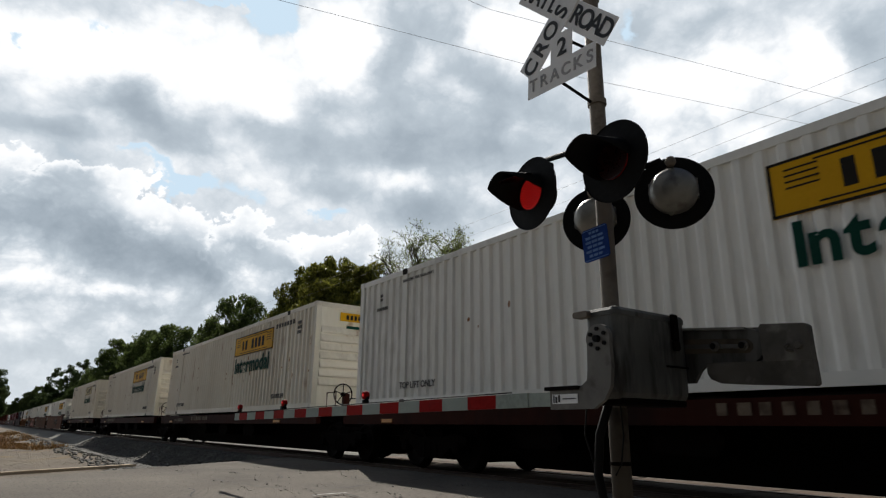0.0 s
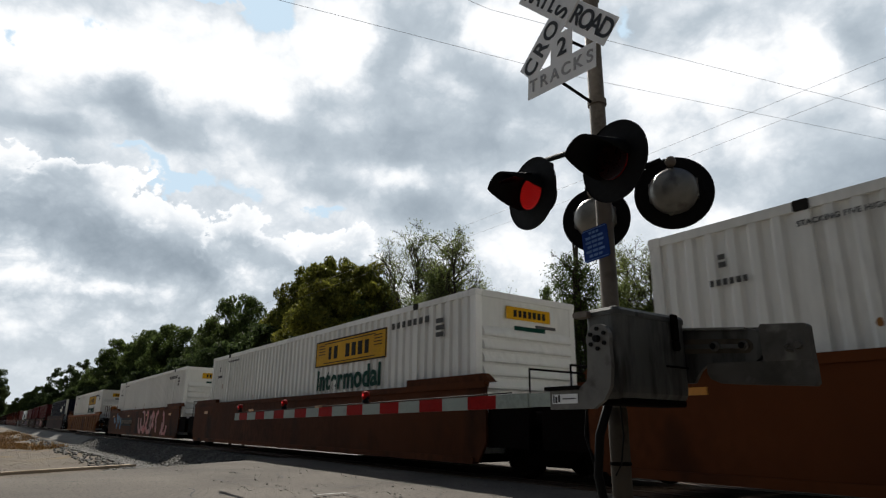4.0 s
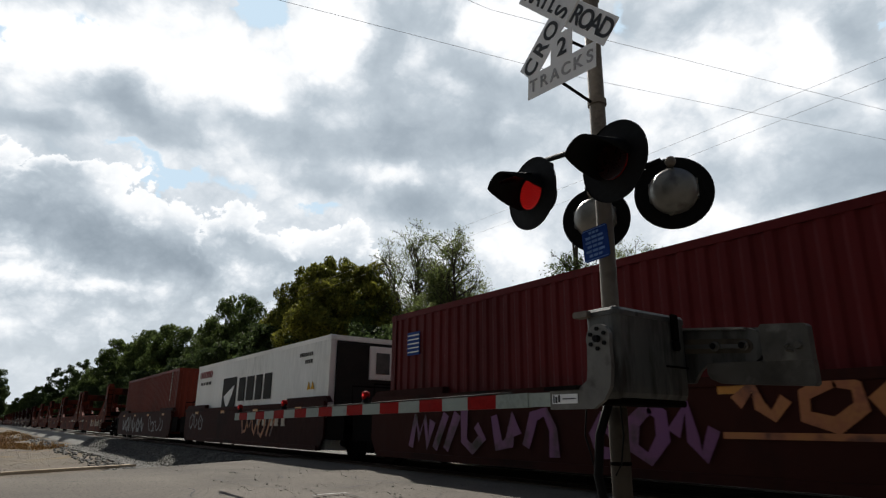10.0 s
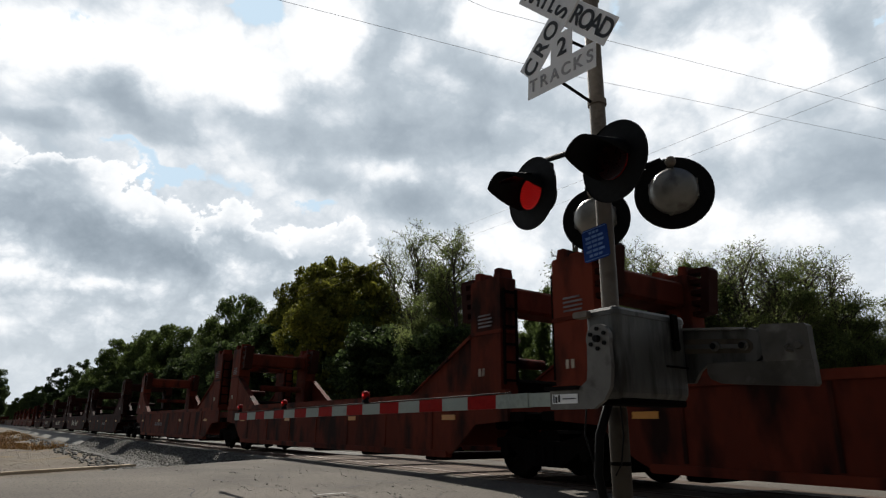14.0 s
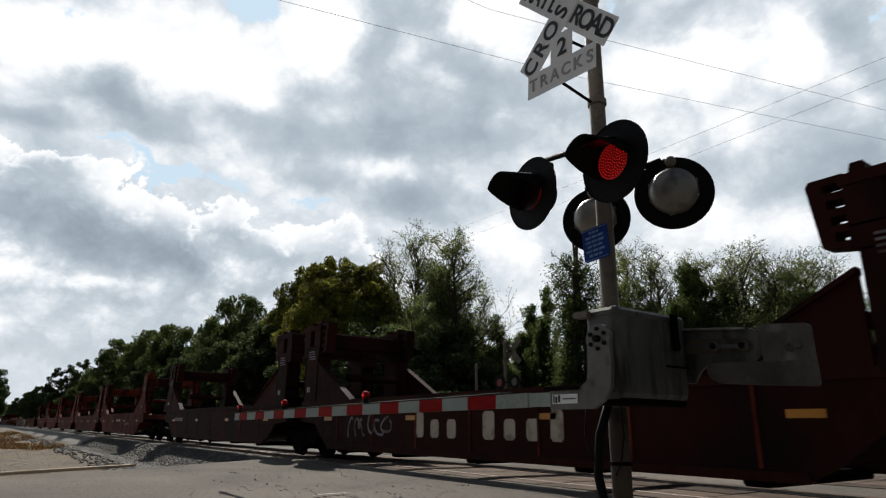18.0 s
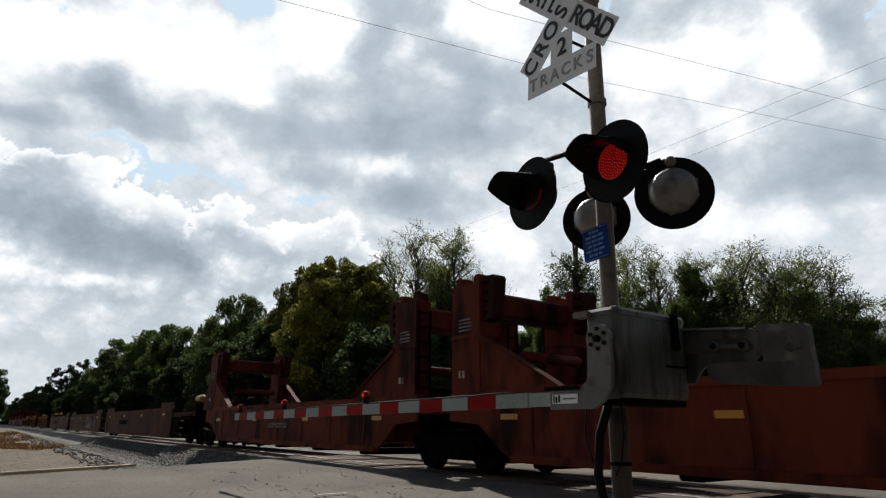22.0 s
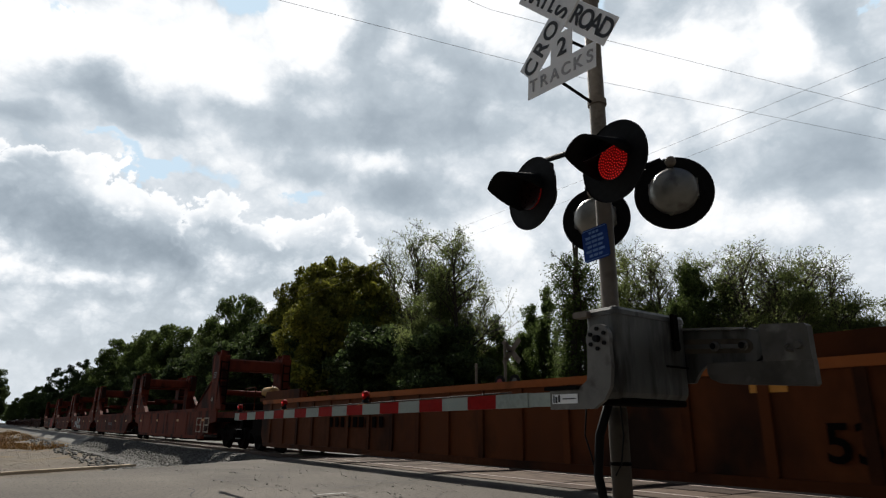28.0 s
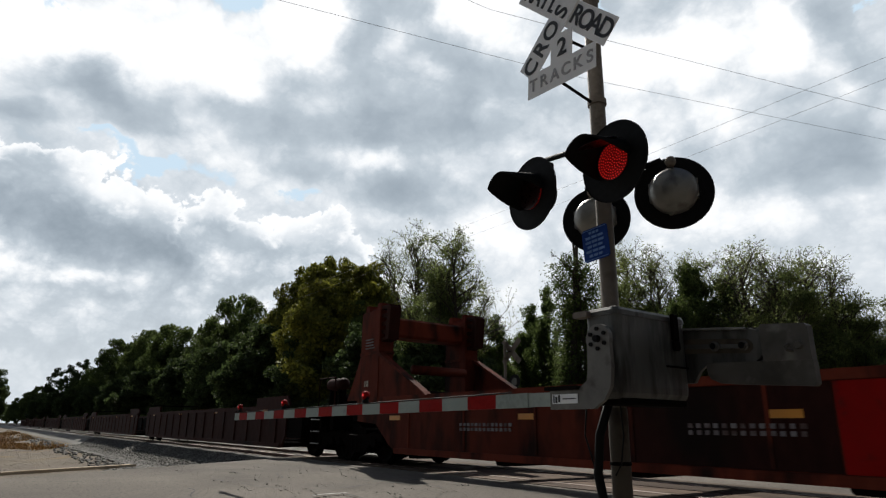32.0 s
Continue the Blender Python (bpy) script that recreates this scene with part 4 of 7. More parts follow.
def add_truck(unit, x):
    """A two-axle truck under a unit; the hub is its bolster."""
    hub = part("truck", BOLSTER, "underframe", unit, "dark greasy two-axle truck with under-car shade in its colour", at=pose(x, 0, 0))
    part("brake_rigging", RIGGING_SHADE, "underframe", hub)
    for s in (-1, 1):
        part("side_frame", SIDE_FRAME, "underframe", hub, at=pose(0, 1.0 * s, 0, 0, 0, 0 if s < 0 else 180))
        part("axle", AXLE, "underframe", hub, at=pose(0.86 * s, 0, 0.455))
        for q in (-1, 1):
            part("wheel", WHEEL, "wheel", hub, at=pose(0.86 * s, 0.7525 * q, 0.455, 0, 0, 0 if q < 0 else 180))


def bars(parent, x, z, w, h, material="stencil_white", y=-1.32, name="marking", rows=1, gap=0.5, cut=0, label=""):
    """Writing that cannot be read: plain bars, one for each word or character."""
    rnd = random.Random(int(abs(x * 100) + abs(z * 37) + rows))
    step = h / (rows + (rows - 1) * gap)
    for r in range(rows):
        zz = z + h / 2 - step * (1 + gap) * r
        a = x - w / 2
        n = cut or 1
        for k in range(n):
            ww = w / n
            b0, b1 = a + ww * (0.2 if n > 1 else 0.06), a + ww * (rnd.uniform(0.68, 0.86) if n > 1 else rnd.uniform(0.8, 1.0))
            ob = part(name, Geo().box(b0, b1, y, y + 0.012, zz - step, zz), material, parent, label)
            a += ww
    return ob


def scrawl(parent, x, z, w, h, material, y=-1.50, seed=0, loops=5, thick=0.035):
    """Sprayed loops: flat strokes on the side."""
    rnd = random.Random(seed)
    for k in range(loops):
        g = Geo()
        cx = x - w / 2 + w * (k + 0.5) / loops
        rx, rz = w / loops * rnd.uniform(0.3, 0.85), h * rnd.uniform(0.25, 0.5)
        a0, turn, lean = rnd.uniform(0, 6.3), rnd.choice((-1, 1)) * rnd.uniform(2.2, 6.0), rnd.uniform(-0.5, 0.6)
        zz = z + rnd.uniform(-0.16, 0.16) * h
        wob = [rnd.uniform(0.75, 1.2) for i in range(15)]
        pts = []
        for i in range(15):
            a = a0 + turn * i / 14
            dz = rz * wob[i // 3] * math.sin(a)
            pts.append((cx + rx * wob[i // 4] * math.cos(a) + lean * dz, max(zz + dz, 0.36)))
        v = []
        for i, (px, pz) in enumerate(pts):
            qx, qz = pts[min(i + 1, 14)]
            ox, oz = pts[max(i - 1, 0)]
            dd = math.hypot(qx - ox, qz - oz) or 1
            nx, nz = -(qz - oz) / dd * thick, (qx - ox) / dd * thick
            v += [(px - nx, y, pz - nz), (px + nx, y, pz + nz)]
        g.add(v, [(2 * i, 2 * i + 2, 2 * i + 3, 2 * i + 1) for i in range(14)])
        part("spray_stroke", g, material, parent, "sprayed loop of paint")
        y -= 0.0006


TAG_SHAPES = ([[(0, 0), (0.15, 1), (0.4, 0.3), (0.6, 0.9), (0.85, 0.1), (1, 0.8)]], [[(0, 0.2), (0.2, 0.9), (0.6, 1), (0.9, 0.6), (1, 0)]],
              [[(0, 1), (0.1, 0.2), (0.5, 0), (0.9, 0.3), (0.6, 0.6)]], [[(0, 0.9), (0.3, 0.1), (0.7, 0.2), (0.8, 0.9), (1, 0.4)]], [[(0, 0), (0.4, 1)], [(0.5, 0), (0.9, 1)]],
              [[(0.5, 0.5), (0.7, 0.7), (0.3, 0.9), (0.05, 0.5), (0.3, 0.1), (0.9, 0.1), (1, 0.7)]],
              [[(0.5, 1), (0.05, 0.7), (0.1, 0.2), (0.6, 0), (0.95, 0.4), (0.85, 0.85), (0.5, 1)]], [[(0, 0.5), (0.3, 1), (0.5, 0.4), (0.8, 0.1), (1, 0.6)]])


def tag(parent, x0, x1, z0, z1, order, material, thick, y=-WELL_HALF - 0.004, seed=0):
    """Big sprayed strokes, which spell nothing."""
    rnd = random.Random(seed)
    n = len(order)
    for k, kind in enumerate(order):
        a, w = x0 + (x1 - x0) * k / n, (x1 - x0) / n * rnd.uniform(0.74, 0.92)
        lo, hi = z0 + rnd.uniform(0, 0.1), z1 - rnd.uniform(0, 0.12)
        for line in TAG_SHAPES[kind]:
            pts = [(a + px * w + 0.08 * pz, lo + (hi - lo) * pz) for px, pz in line]
            v = []
            for i, (px, pz) in enumerate(pts):
                (ox, oz), (qx, qz) = pts[max(i - 1, 0)], pts[min(i + 1, len(pts) - 1)]
                dd = math.hypot(qx - ox, qz - oz) or 1.0
                t = thick * rnd.uniform(0.85, 1.3)
                nx, nz = -(qz - oz) / dd * t, (qx - ox) / dd * t
                v += [(px - nx, y, pz - nz), (px + nx, y, pz + nz)]
            part("spray_stroke", Geo().add(v, [(2 * i, 2 * i + 2, 2 * i + 3, 2 * i + 1) for i in range(len(pts) - 1)]), material, parent, "broad sprayed stroke")
            y -= 0.0006


def corrugated(x0, x1, z0, z1, pitch, depth, y, out):
    """A trapezoid-ribbed sheet in the plane y, its ribs proud towards out."""
    g = Geo()
    n = max(1, round((x1 - x0) / pitch))
    w = (x1 - x0) / n
    xs, ds = [x0], [0.0]
    for i in range(n):
        b = x0 + w * i
        xs += [b + w * 0.18, b + w * 0.34, b + w * 0.66, b + w * 0.82]
        ds += [0.0, depth, depth, 0.0]
    xs.append(x1)
    ds.append(0.0)
    for x, d in zip(xs, ds):
        g.v += [(x, y + out * d, z0), (x, y + out * d, z1)]
    g.f = [(2 * i, 2 * i + 2, 2 * i + 3, 2 * i + 1) for i in range(len(xs) - 1)]
    return g


CW, CH = 1.295, 2.896


def rust_patches(ob, count, length):
    """Small ragged rust patches on the crests of the ribs, some with a run below."""
    rnd = random.Random(int(ob.name.split(".")[1]) + 5 if "." in ob.name else 4)
    n = round((length - 0.32) / 0.28)
    w = (length - 0.32) / n
    for k in range(count):
        x = -length + 0.16 + w * (rnd.randrange(n) + 0.5)
        z = rnd.choice((rnd.uniform(0.3, 2.6), rnd.uniform(0.9, 1.5)))
        a, h, run = rnd.uniform(0.012, 0.042), rnd.uniform(0.02, 0.09), rnd.choice((0.0, 0.0, rnd.uniform(0.05, 0.3)))
        low = z - h - run
        pts = [(x - a * 0.3, low), (x + a * 0.2, low), (x + a * rnd.uniform(0.3, 0.7), z - h), (x + a, z - h * 0.4), (x + a * 0.8, z + h * 0.7), (x + a * 0.1, z + h),
               (x - a * 0.7, z + h * 0.5), (x - a, z - h * 0.2), (x - a * rnd.uniform(0.3, 0.8), z - h)]
        part("rust_patch", Geo().prism(pts, -CW + 0.0055, -CW + 0.009), "rust_stain", ob, "ragged rust patch")


def container_shell(name, label, paint, length, category="container", ribs=True, height=CH, smooth_side=False):
    """A freight container, its leading end at x = 0 and its floor at z = 0."""
    ob = thing(name, label, category, "containers on the train")
    L = length
    for s in (-1, 1):
        g = corrugated(-L + 0.16, -0.16, 0.17, height - 0.12, 0.28, 0.042 if L > 13 else 0.03, s * (CW - (0.05 if L > 13 else 0.038)), s) if not smooth_side else corrugated(-L + 0.16, -0.16, 0.17, height - 0.12, 1.4, 0.004, s * (CW - 0.014), s)
        if paint == "old_white":
            g = g.mesh("side_panel")
            g.materials.append(M[paint])
            g.materials.append(M["groove_dirt"])
            for i in range(0, len(g.polygons), 4):
                g.polygons[i].material_index = 1
        part("side_panel", g, paint, ob)
        part("top_rail", Geo().cbox(-L + 0.1, -0.1, s * CW - 0.03 - 0.03 * s, s * CW + 0.03 - 0.03 * s, height - 0.12, height - 0.005, 0.015), paint, ob)
        part("bottom_rail", Geo().cbox(-L + 0.1, -0.1, s * CW - 0.03 - 0.03 * s, s * CW + 0.03 - 0.03 * s, 0.02, 0.17, 0.015), paint, ob)
        spots = [-0.08, -L + 0.08] + ([-L / 2 + 6.1, -L / 2 - 6.1] if L > 13 else [])
        for x in spots:
            part("corner_post", Geo().cbox(x - 0.08, x + 0.08, s * CW - 0.075 - 0.075 * s, s * CW + 0.075 - 0.075 * s, 0.0, height, 0.02), paint, ob)
            for z in (0.0, height - 0.13):
                part("corner_casting", Geo().cbox(x - 0.09, x + 0.09, s * CW - 0.08 - 0.07 * s, s * CW + 0.08 - 0.07 * s, z, z + 0.13, 0.02), paint if L < 13 or x in spots[:2] else "logo_dark", ob)
    part("roof", Geo().box(-L + 0.02, -0.02, -CW + 0.03, CW - 0.03, height - 0.05, height - 0.012), paint, ob)
    part("floor", Geo().box(-L + 0.02, -0.02, -CW + 0.05, CW - 0.05, 0.05, 0.16), "underframe", ob)
    for x, o in ((-0.03, 1), (-L + 0.03, -1)):
        part("end_wall", Geo().box(x - 0.02, x + 0.02, -CW + 0.14, CW - 0.14, 0.08, height - 0.06), paint, ob)
        if ribs:
            for k in range(7):
                z = 0.62 + 0.235 * k
                g = Geo().prism([(x, z), (x + o * 0.09, z + 0.02), (x + o * 0.09, z + 0.06), (x + o * 0.02, z + 0.20), (x, z + 0.20)], -CW + 0.16, CW - 0.16)
                part("end_rib", g, paint, ob)
            g = Geo().box(x + o * 0.022 - 0.002, x + o * 0.022 + 0.002, -0.17, 0.17, 0.30, 0.33).box(x + o * 0.022 - 0.002, x + o * 0.022 + 0.002, 0.55, 0.75, 0.25, 0.45)
            part("end_marking", g, "stencil", ob)
        else:
            g = Geo()
            for k in range(9):
                y = -1.05 + 0.262 * k
                g.box(min(x, x + o * 0.05), max(x, x + o * 0.05), y - 0.07, y + 0.07, 0.14, height - 0.14)
            part("end_corrugation", g, paint, ob)
        part("end_sill", Geo().box(min(x - 0.03, x + o * 0.05), max(x + 0.03, x + o * 0.05), -CW + 0.14, CW - 0.14, 0.0, 0.16), paint, ob)
        part("end_header", Geo().box(min(x - 0.03, x + o * 0.05), max(x + 0.03, x + o * 0.05), -CW + 0.14, CW - 0.14, height - 0.13, height - 0.01), paint, ob)
    return ob


WORD = [lettering(c, 0.70, 0.003, 1.0, 0.028) for c in "Intermodal"]
TOP_LIFT = lettering("TOP LIFT ONLY", 0.183, 0.003)
STACKING = lettering("STACKING FIVE HIGH ONLY", 0.086, 0.003, 1.08)


def yellow_logo(parent, x, z, w, h, y=-CW - 0.008, faded=False):
    """A company panel drawn as plain shapes: a framed yellow field with dark blocks and a flourish."""
    base = part("logo_panel", Geo().box(x - w / 2, x + w / 2, y, y + 0.016, z - h / 2, z + h / 2), "faded_yellow" if faded else "logo_yellow", parent,
                "faded company panel with dark blocks" if faded else "yellow company panel with dark blocks")
    g = Geo()
    t = h * 0.05
    for a, b, c, d in ((x - w / 2, x + w / 2, z - h / 2, z - h / 2 + t), (x - w / 2, x + w / 2, z + h / 2 - t, z + h / 2),
                       (x - w / 2, x - w / 2 + t, z - h / 2, z + h / 2), (x + w / 2 - t, x + w / 2, z - h / 2, z + h / 2)):
        g.box(a, b, y - 0.006, y, c, d)
    for q in (-0.39, 0.36):
        g.box(x - w * 0.36, x + w * 0.36, y - 0.006, y, z + h * q, z + h * (q + 0.03))
    for k, ww in enumerate((0.55, 0.75, 0.0, 0.8, 0.8, 0.85, 0.75)):
        cx = x - w * 0.27 + k * w * 0.088
        if ww:
            g.box(cx - w * 0.034 * ww, cx + w * 0.034 * ww, y - 0.006, y, z - h * 0.25, z + h * 0.23)
    for s in (-1, 1):
        for k in range(4):
            g.box(x + s * w * 0.40 - w * 0.05, x + s * w * 0.40 + w * 0.05, y - 0.006, y, z + h * (0.3 - 0.11 * k), z + h * (0.33 - 0.11 * k))
    part("logo_mark", g, "logo_dark", base)
    return base


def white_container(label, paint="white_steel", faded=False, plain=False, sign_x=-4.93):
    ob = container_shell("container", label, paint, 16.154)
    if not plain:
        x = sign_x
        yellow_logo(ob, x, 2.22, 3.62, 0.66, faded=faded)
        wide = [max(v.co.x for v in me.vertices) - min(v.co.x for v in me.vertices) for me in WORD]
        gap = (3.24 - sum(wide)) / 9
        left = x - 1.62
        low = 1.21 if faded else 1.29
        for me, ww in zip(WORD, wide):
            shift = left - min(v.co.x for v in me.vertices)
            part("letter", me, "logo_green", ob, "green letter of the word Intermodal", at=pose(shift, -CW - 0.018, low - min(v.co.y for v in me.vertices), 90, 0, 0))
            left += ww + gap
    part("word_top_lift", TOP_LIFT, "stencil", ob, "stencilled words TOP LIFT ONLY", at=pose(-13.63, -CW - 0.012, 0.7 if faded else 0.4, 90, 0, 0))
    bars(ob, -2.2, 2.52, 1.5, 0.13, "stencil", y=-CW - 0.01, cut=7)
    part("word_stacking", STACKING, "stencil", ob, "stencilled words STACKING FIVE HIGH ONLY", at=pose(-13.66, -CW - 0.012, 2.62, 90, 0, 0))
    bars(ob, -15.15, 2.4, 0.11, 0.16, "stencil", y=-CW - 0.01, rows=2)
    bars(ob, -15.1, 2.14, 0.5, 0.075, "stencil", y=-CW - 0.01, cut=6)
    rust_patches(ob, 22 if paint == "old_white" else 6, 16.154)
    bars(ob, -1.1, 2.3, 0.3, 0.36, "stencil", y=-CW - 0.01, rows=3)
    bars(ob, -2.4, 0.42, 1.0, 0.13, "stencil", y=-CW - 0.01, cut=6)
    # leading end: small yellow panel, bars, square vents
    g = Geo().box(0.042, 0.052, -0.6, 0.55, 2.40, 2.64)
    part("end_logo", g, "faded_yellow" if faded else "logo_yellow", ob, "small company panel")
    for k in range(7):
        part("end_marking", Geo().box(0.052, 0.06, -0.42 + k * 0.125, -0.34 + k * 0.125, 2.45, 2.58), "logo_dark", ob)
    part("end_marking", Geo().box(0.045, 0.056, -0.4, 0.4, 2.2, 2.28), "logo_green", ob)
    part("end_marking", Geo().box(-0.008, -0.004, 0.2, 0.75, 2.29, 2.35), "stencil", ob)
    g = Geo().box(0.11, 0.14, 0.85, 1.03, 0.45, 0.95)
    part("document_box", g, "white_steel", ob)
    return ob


def flat_unit(length):
    """A spine car unit: a dark deck beam, side stringers, arms and a truck at each end."""
    ob = thing("spine_car", "dark low spine car carrying a container", "rail car", "train of intermodal cars")
    h = length / 2
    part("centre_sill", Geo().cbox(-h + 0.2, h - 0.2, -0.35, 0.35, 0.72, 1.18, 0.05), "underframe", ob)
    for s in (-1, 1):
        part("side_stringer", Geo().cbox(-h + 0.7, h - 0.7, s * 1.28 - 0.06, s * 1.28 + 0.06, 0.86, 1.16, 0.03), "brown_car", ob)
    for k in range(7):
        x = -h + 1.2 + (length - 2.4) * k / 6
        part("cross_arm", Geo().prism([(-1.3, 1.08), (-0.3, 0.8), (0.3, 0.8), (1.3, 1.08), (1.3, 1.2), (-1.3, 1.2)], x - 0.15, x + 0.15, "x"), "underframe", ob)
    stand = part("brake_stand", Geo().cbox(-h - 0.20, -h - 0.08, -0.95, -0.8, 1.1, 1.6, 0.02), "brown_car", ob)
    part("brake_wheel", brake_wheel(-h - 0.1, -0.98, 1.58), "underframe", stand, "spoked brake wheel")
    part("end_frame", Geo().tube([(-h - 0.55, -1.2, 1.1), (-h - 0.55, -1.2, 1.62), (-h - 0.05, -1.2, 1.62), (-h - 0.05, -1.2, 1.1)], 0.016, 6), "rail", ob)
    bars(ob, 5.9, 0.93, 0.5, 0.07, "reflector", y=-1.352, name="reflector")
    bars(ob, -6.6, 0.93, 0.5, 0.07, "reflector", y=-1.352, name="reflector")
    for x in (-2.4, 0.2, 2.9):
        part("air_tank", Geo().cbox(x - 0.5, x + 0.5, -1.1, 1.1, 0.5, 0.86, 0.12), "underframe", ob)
    return ob


def side_plate(well, arch, total, top_z, low_z, square, h=0.0):
    """The outline of a well's side: cut up towards the trucks, cut off square, or arched over the wheels where h is given."""
    if square and h:
        bow = [(h + 1.45 * math.cos(radians(a)), 0.5 + 0.58 * math.sin(radians(a))) for a in (204, 190, 175, 160, 145, 130, 115, 105)]
        right = bow + [(total, 1.07), (total, top_z - 0.06), (total - 0.1, top_z)]
        return right + [(-x, z) for x, z in reversed(right)]
    if square:
        return [(-total + 0.2, low_z), (total - 0.2, low_z), (total, low_z + 0.3), (total, top_z - 0.06), (total - 0.1, top_z),
                (-total + 0.1, top_z), (-total, top_z - 0.06), (-total, low_z + 0.3)]
    return [(-well, low_z), (well, low_z), (well + 0.25, low_z + 0.12), (arch, 0.86), (total, 0.92), (total, top_z - 0.06), (total - 0.12, top_z),
            (-total + 0.12, top_z), (-total, top_z - 0.06), (-total, 0.92), (-arch, 0.86), (-well - 0.25, low_z + 0.12)]


def brake_wheel(x, y, z):
    g = Geo()
    ring = [(x, y + 0.25 * math.cos(2 * math.pi * k / 20), z + 0.25 * math.sin(2 * math.pi * k / 20)) for k in range(21)]
    g.tube(ring, 0.017, 6, cap=False)
    for k in range(5):
        a = 2 * math.pi * k / 5 + 0.3
        g.tube([(x, y, z), (x, y + 0.25 * math.cos(a), z + 0.25 * math.sin(a))], 0.012, 5)
    return g.lathe([(0.0, -0.05), (0.05, -0.05), (0.05, 0.05), (0.0, 0.05)], (x, y, z), "x", 10)


def end_kit(ob, e, h, half, paint, tank, inboard=0.0):
    """What stands on the platform at a car's outer end: rails, ladder, brake gear, air tank, hoses."""
    xo = e * (h + 1.2)
    a, b = sorted((e * (h - 0.3), xo))
    deck = part("crossover_platform", Geo().cbox(a, b, -1.36, 1.36, 1.08, 1.16, 0.02), "underframe", ob, "grated crossover platform")
    part("buffer_beam", Geo().cbox(xo - 0.08, xo + 0.08, -1.3, 1.3, 0.72, 1.08, 0.03), "underframe", deck)
    for y in (-1.25, 1.25):
        part("hand_rail", Geo().tube([(xo, y, 1.1), (xo, y, 1.98), (xo - e * 0.9, y, 1.98), (xo - e * 0.9, y, 1.1)], 0.02, 6), paint, deck)
    part("hand_rail", Geo().tube([(xo, -1.25, 1.72), (xo, 1.25, 1.72)], 0.02, 6), paint, deck)
    for q in (-0.24, 0.24):
        ladder = part("ladder_stile", Geo().box(xo - e * 0.45 + q - 0.02, xo - e * 0.45 + q + 0.02, -half + 0.02, -half + 0.06, 0.34, 1.15), "underframe", ob)
    for z in (0.4, 0.68, 0.96):
        # Lighter than the stiles: the sky's reflection is put into the metal.
        part("rung", Geo().tube([(xo - e * 0.45 - 0.24, -half, z), (xo - e * 0.45 + 0.24, -half, z)], 0.014, 6), "bracket_alu", ladder, "rung, its pale metal standing in for the sky's reflection")
    stand = part("brake_stand", Geo().cbox(xo - e * 0.5 - 0.07, xo - e * 0.5 + 0.07, 0.5, 0.66, 1.14, 1.95, 0.02), paint, ob)
    part("brake_wheel", brake_wheel(xo - e * 0.38, 0.58, 1.72), "underframe", stand)
    part("brake_cylinder", Geo().cbox(e * (h + 0.05) - 0.3, e * (h + 0.05) + 0.3, -0.55, 0.35, 1.16, 1.62, 0.08), "underframe", deck)
    xt = e * (h + 0.35 - inboard)
    tz = 1.86
    g = Geo().lathe([(0.0, -0.46), (0.08, -0.45), (0.15, -0.38), (0.16, -0.3), (0.16, 0.3), (0.15, 0.38), (0.08, 0.45), (0.0, 0.46)], (xt, -0.75, tz), "x", 16)
    part("air_tank", g, tank, deck, "rounded metal air tank", smooth=True)
    g = Geo()
    for q in (-0.25, 0.25):
        g.box(xt + q - 0.03, xt + q + 0.03, -0.85, -0.65, 1.5 if inboard else 1.12, tz - 0.13)
    part("tank_saddle", g, "underframe", deck)
    for y in (-0.5, 0.4):
        g = Geo().tube([(xo, y, 0.85), (xo + e * 0.2, y, 0.62), (xo + e * 0.36, y, 0.42), (xo + e * 0.5, y * 0.8, 0.5), (xo + e * 0.6, y * 0.6, 0.7)], 0.03, 7)
        part("air_hose", g, "underframe", deck)
    part("coupler_shank", Geo().cbox(min(xo, xo + e * 0.75), max(xo, xo + e * 0.75), -0.12, 0.12, 0.74, 0.96, 0.04), "underframe", deck)


SEAM = Geo().box(-0.025, 0.025, -0.012, 0.004, 0.42, 1.3).mesh("weld_seam")


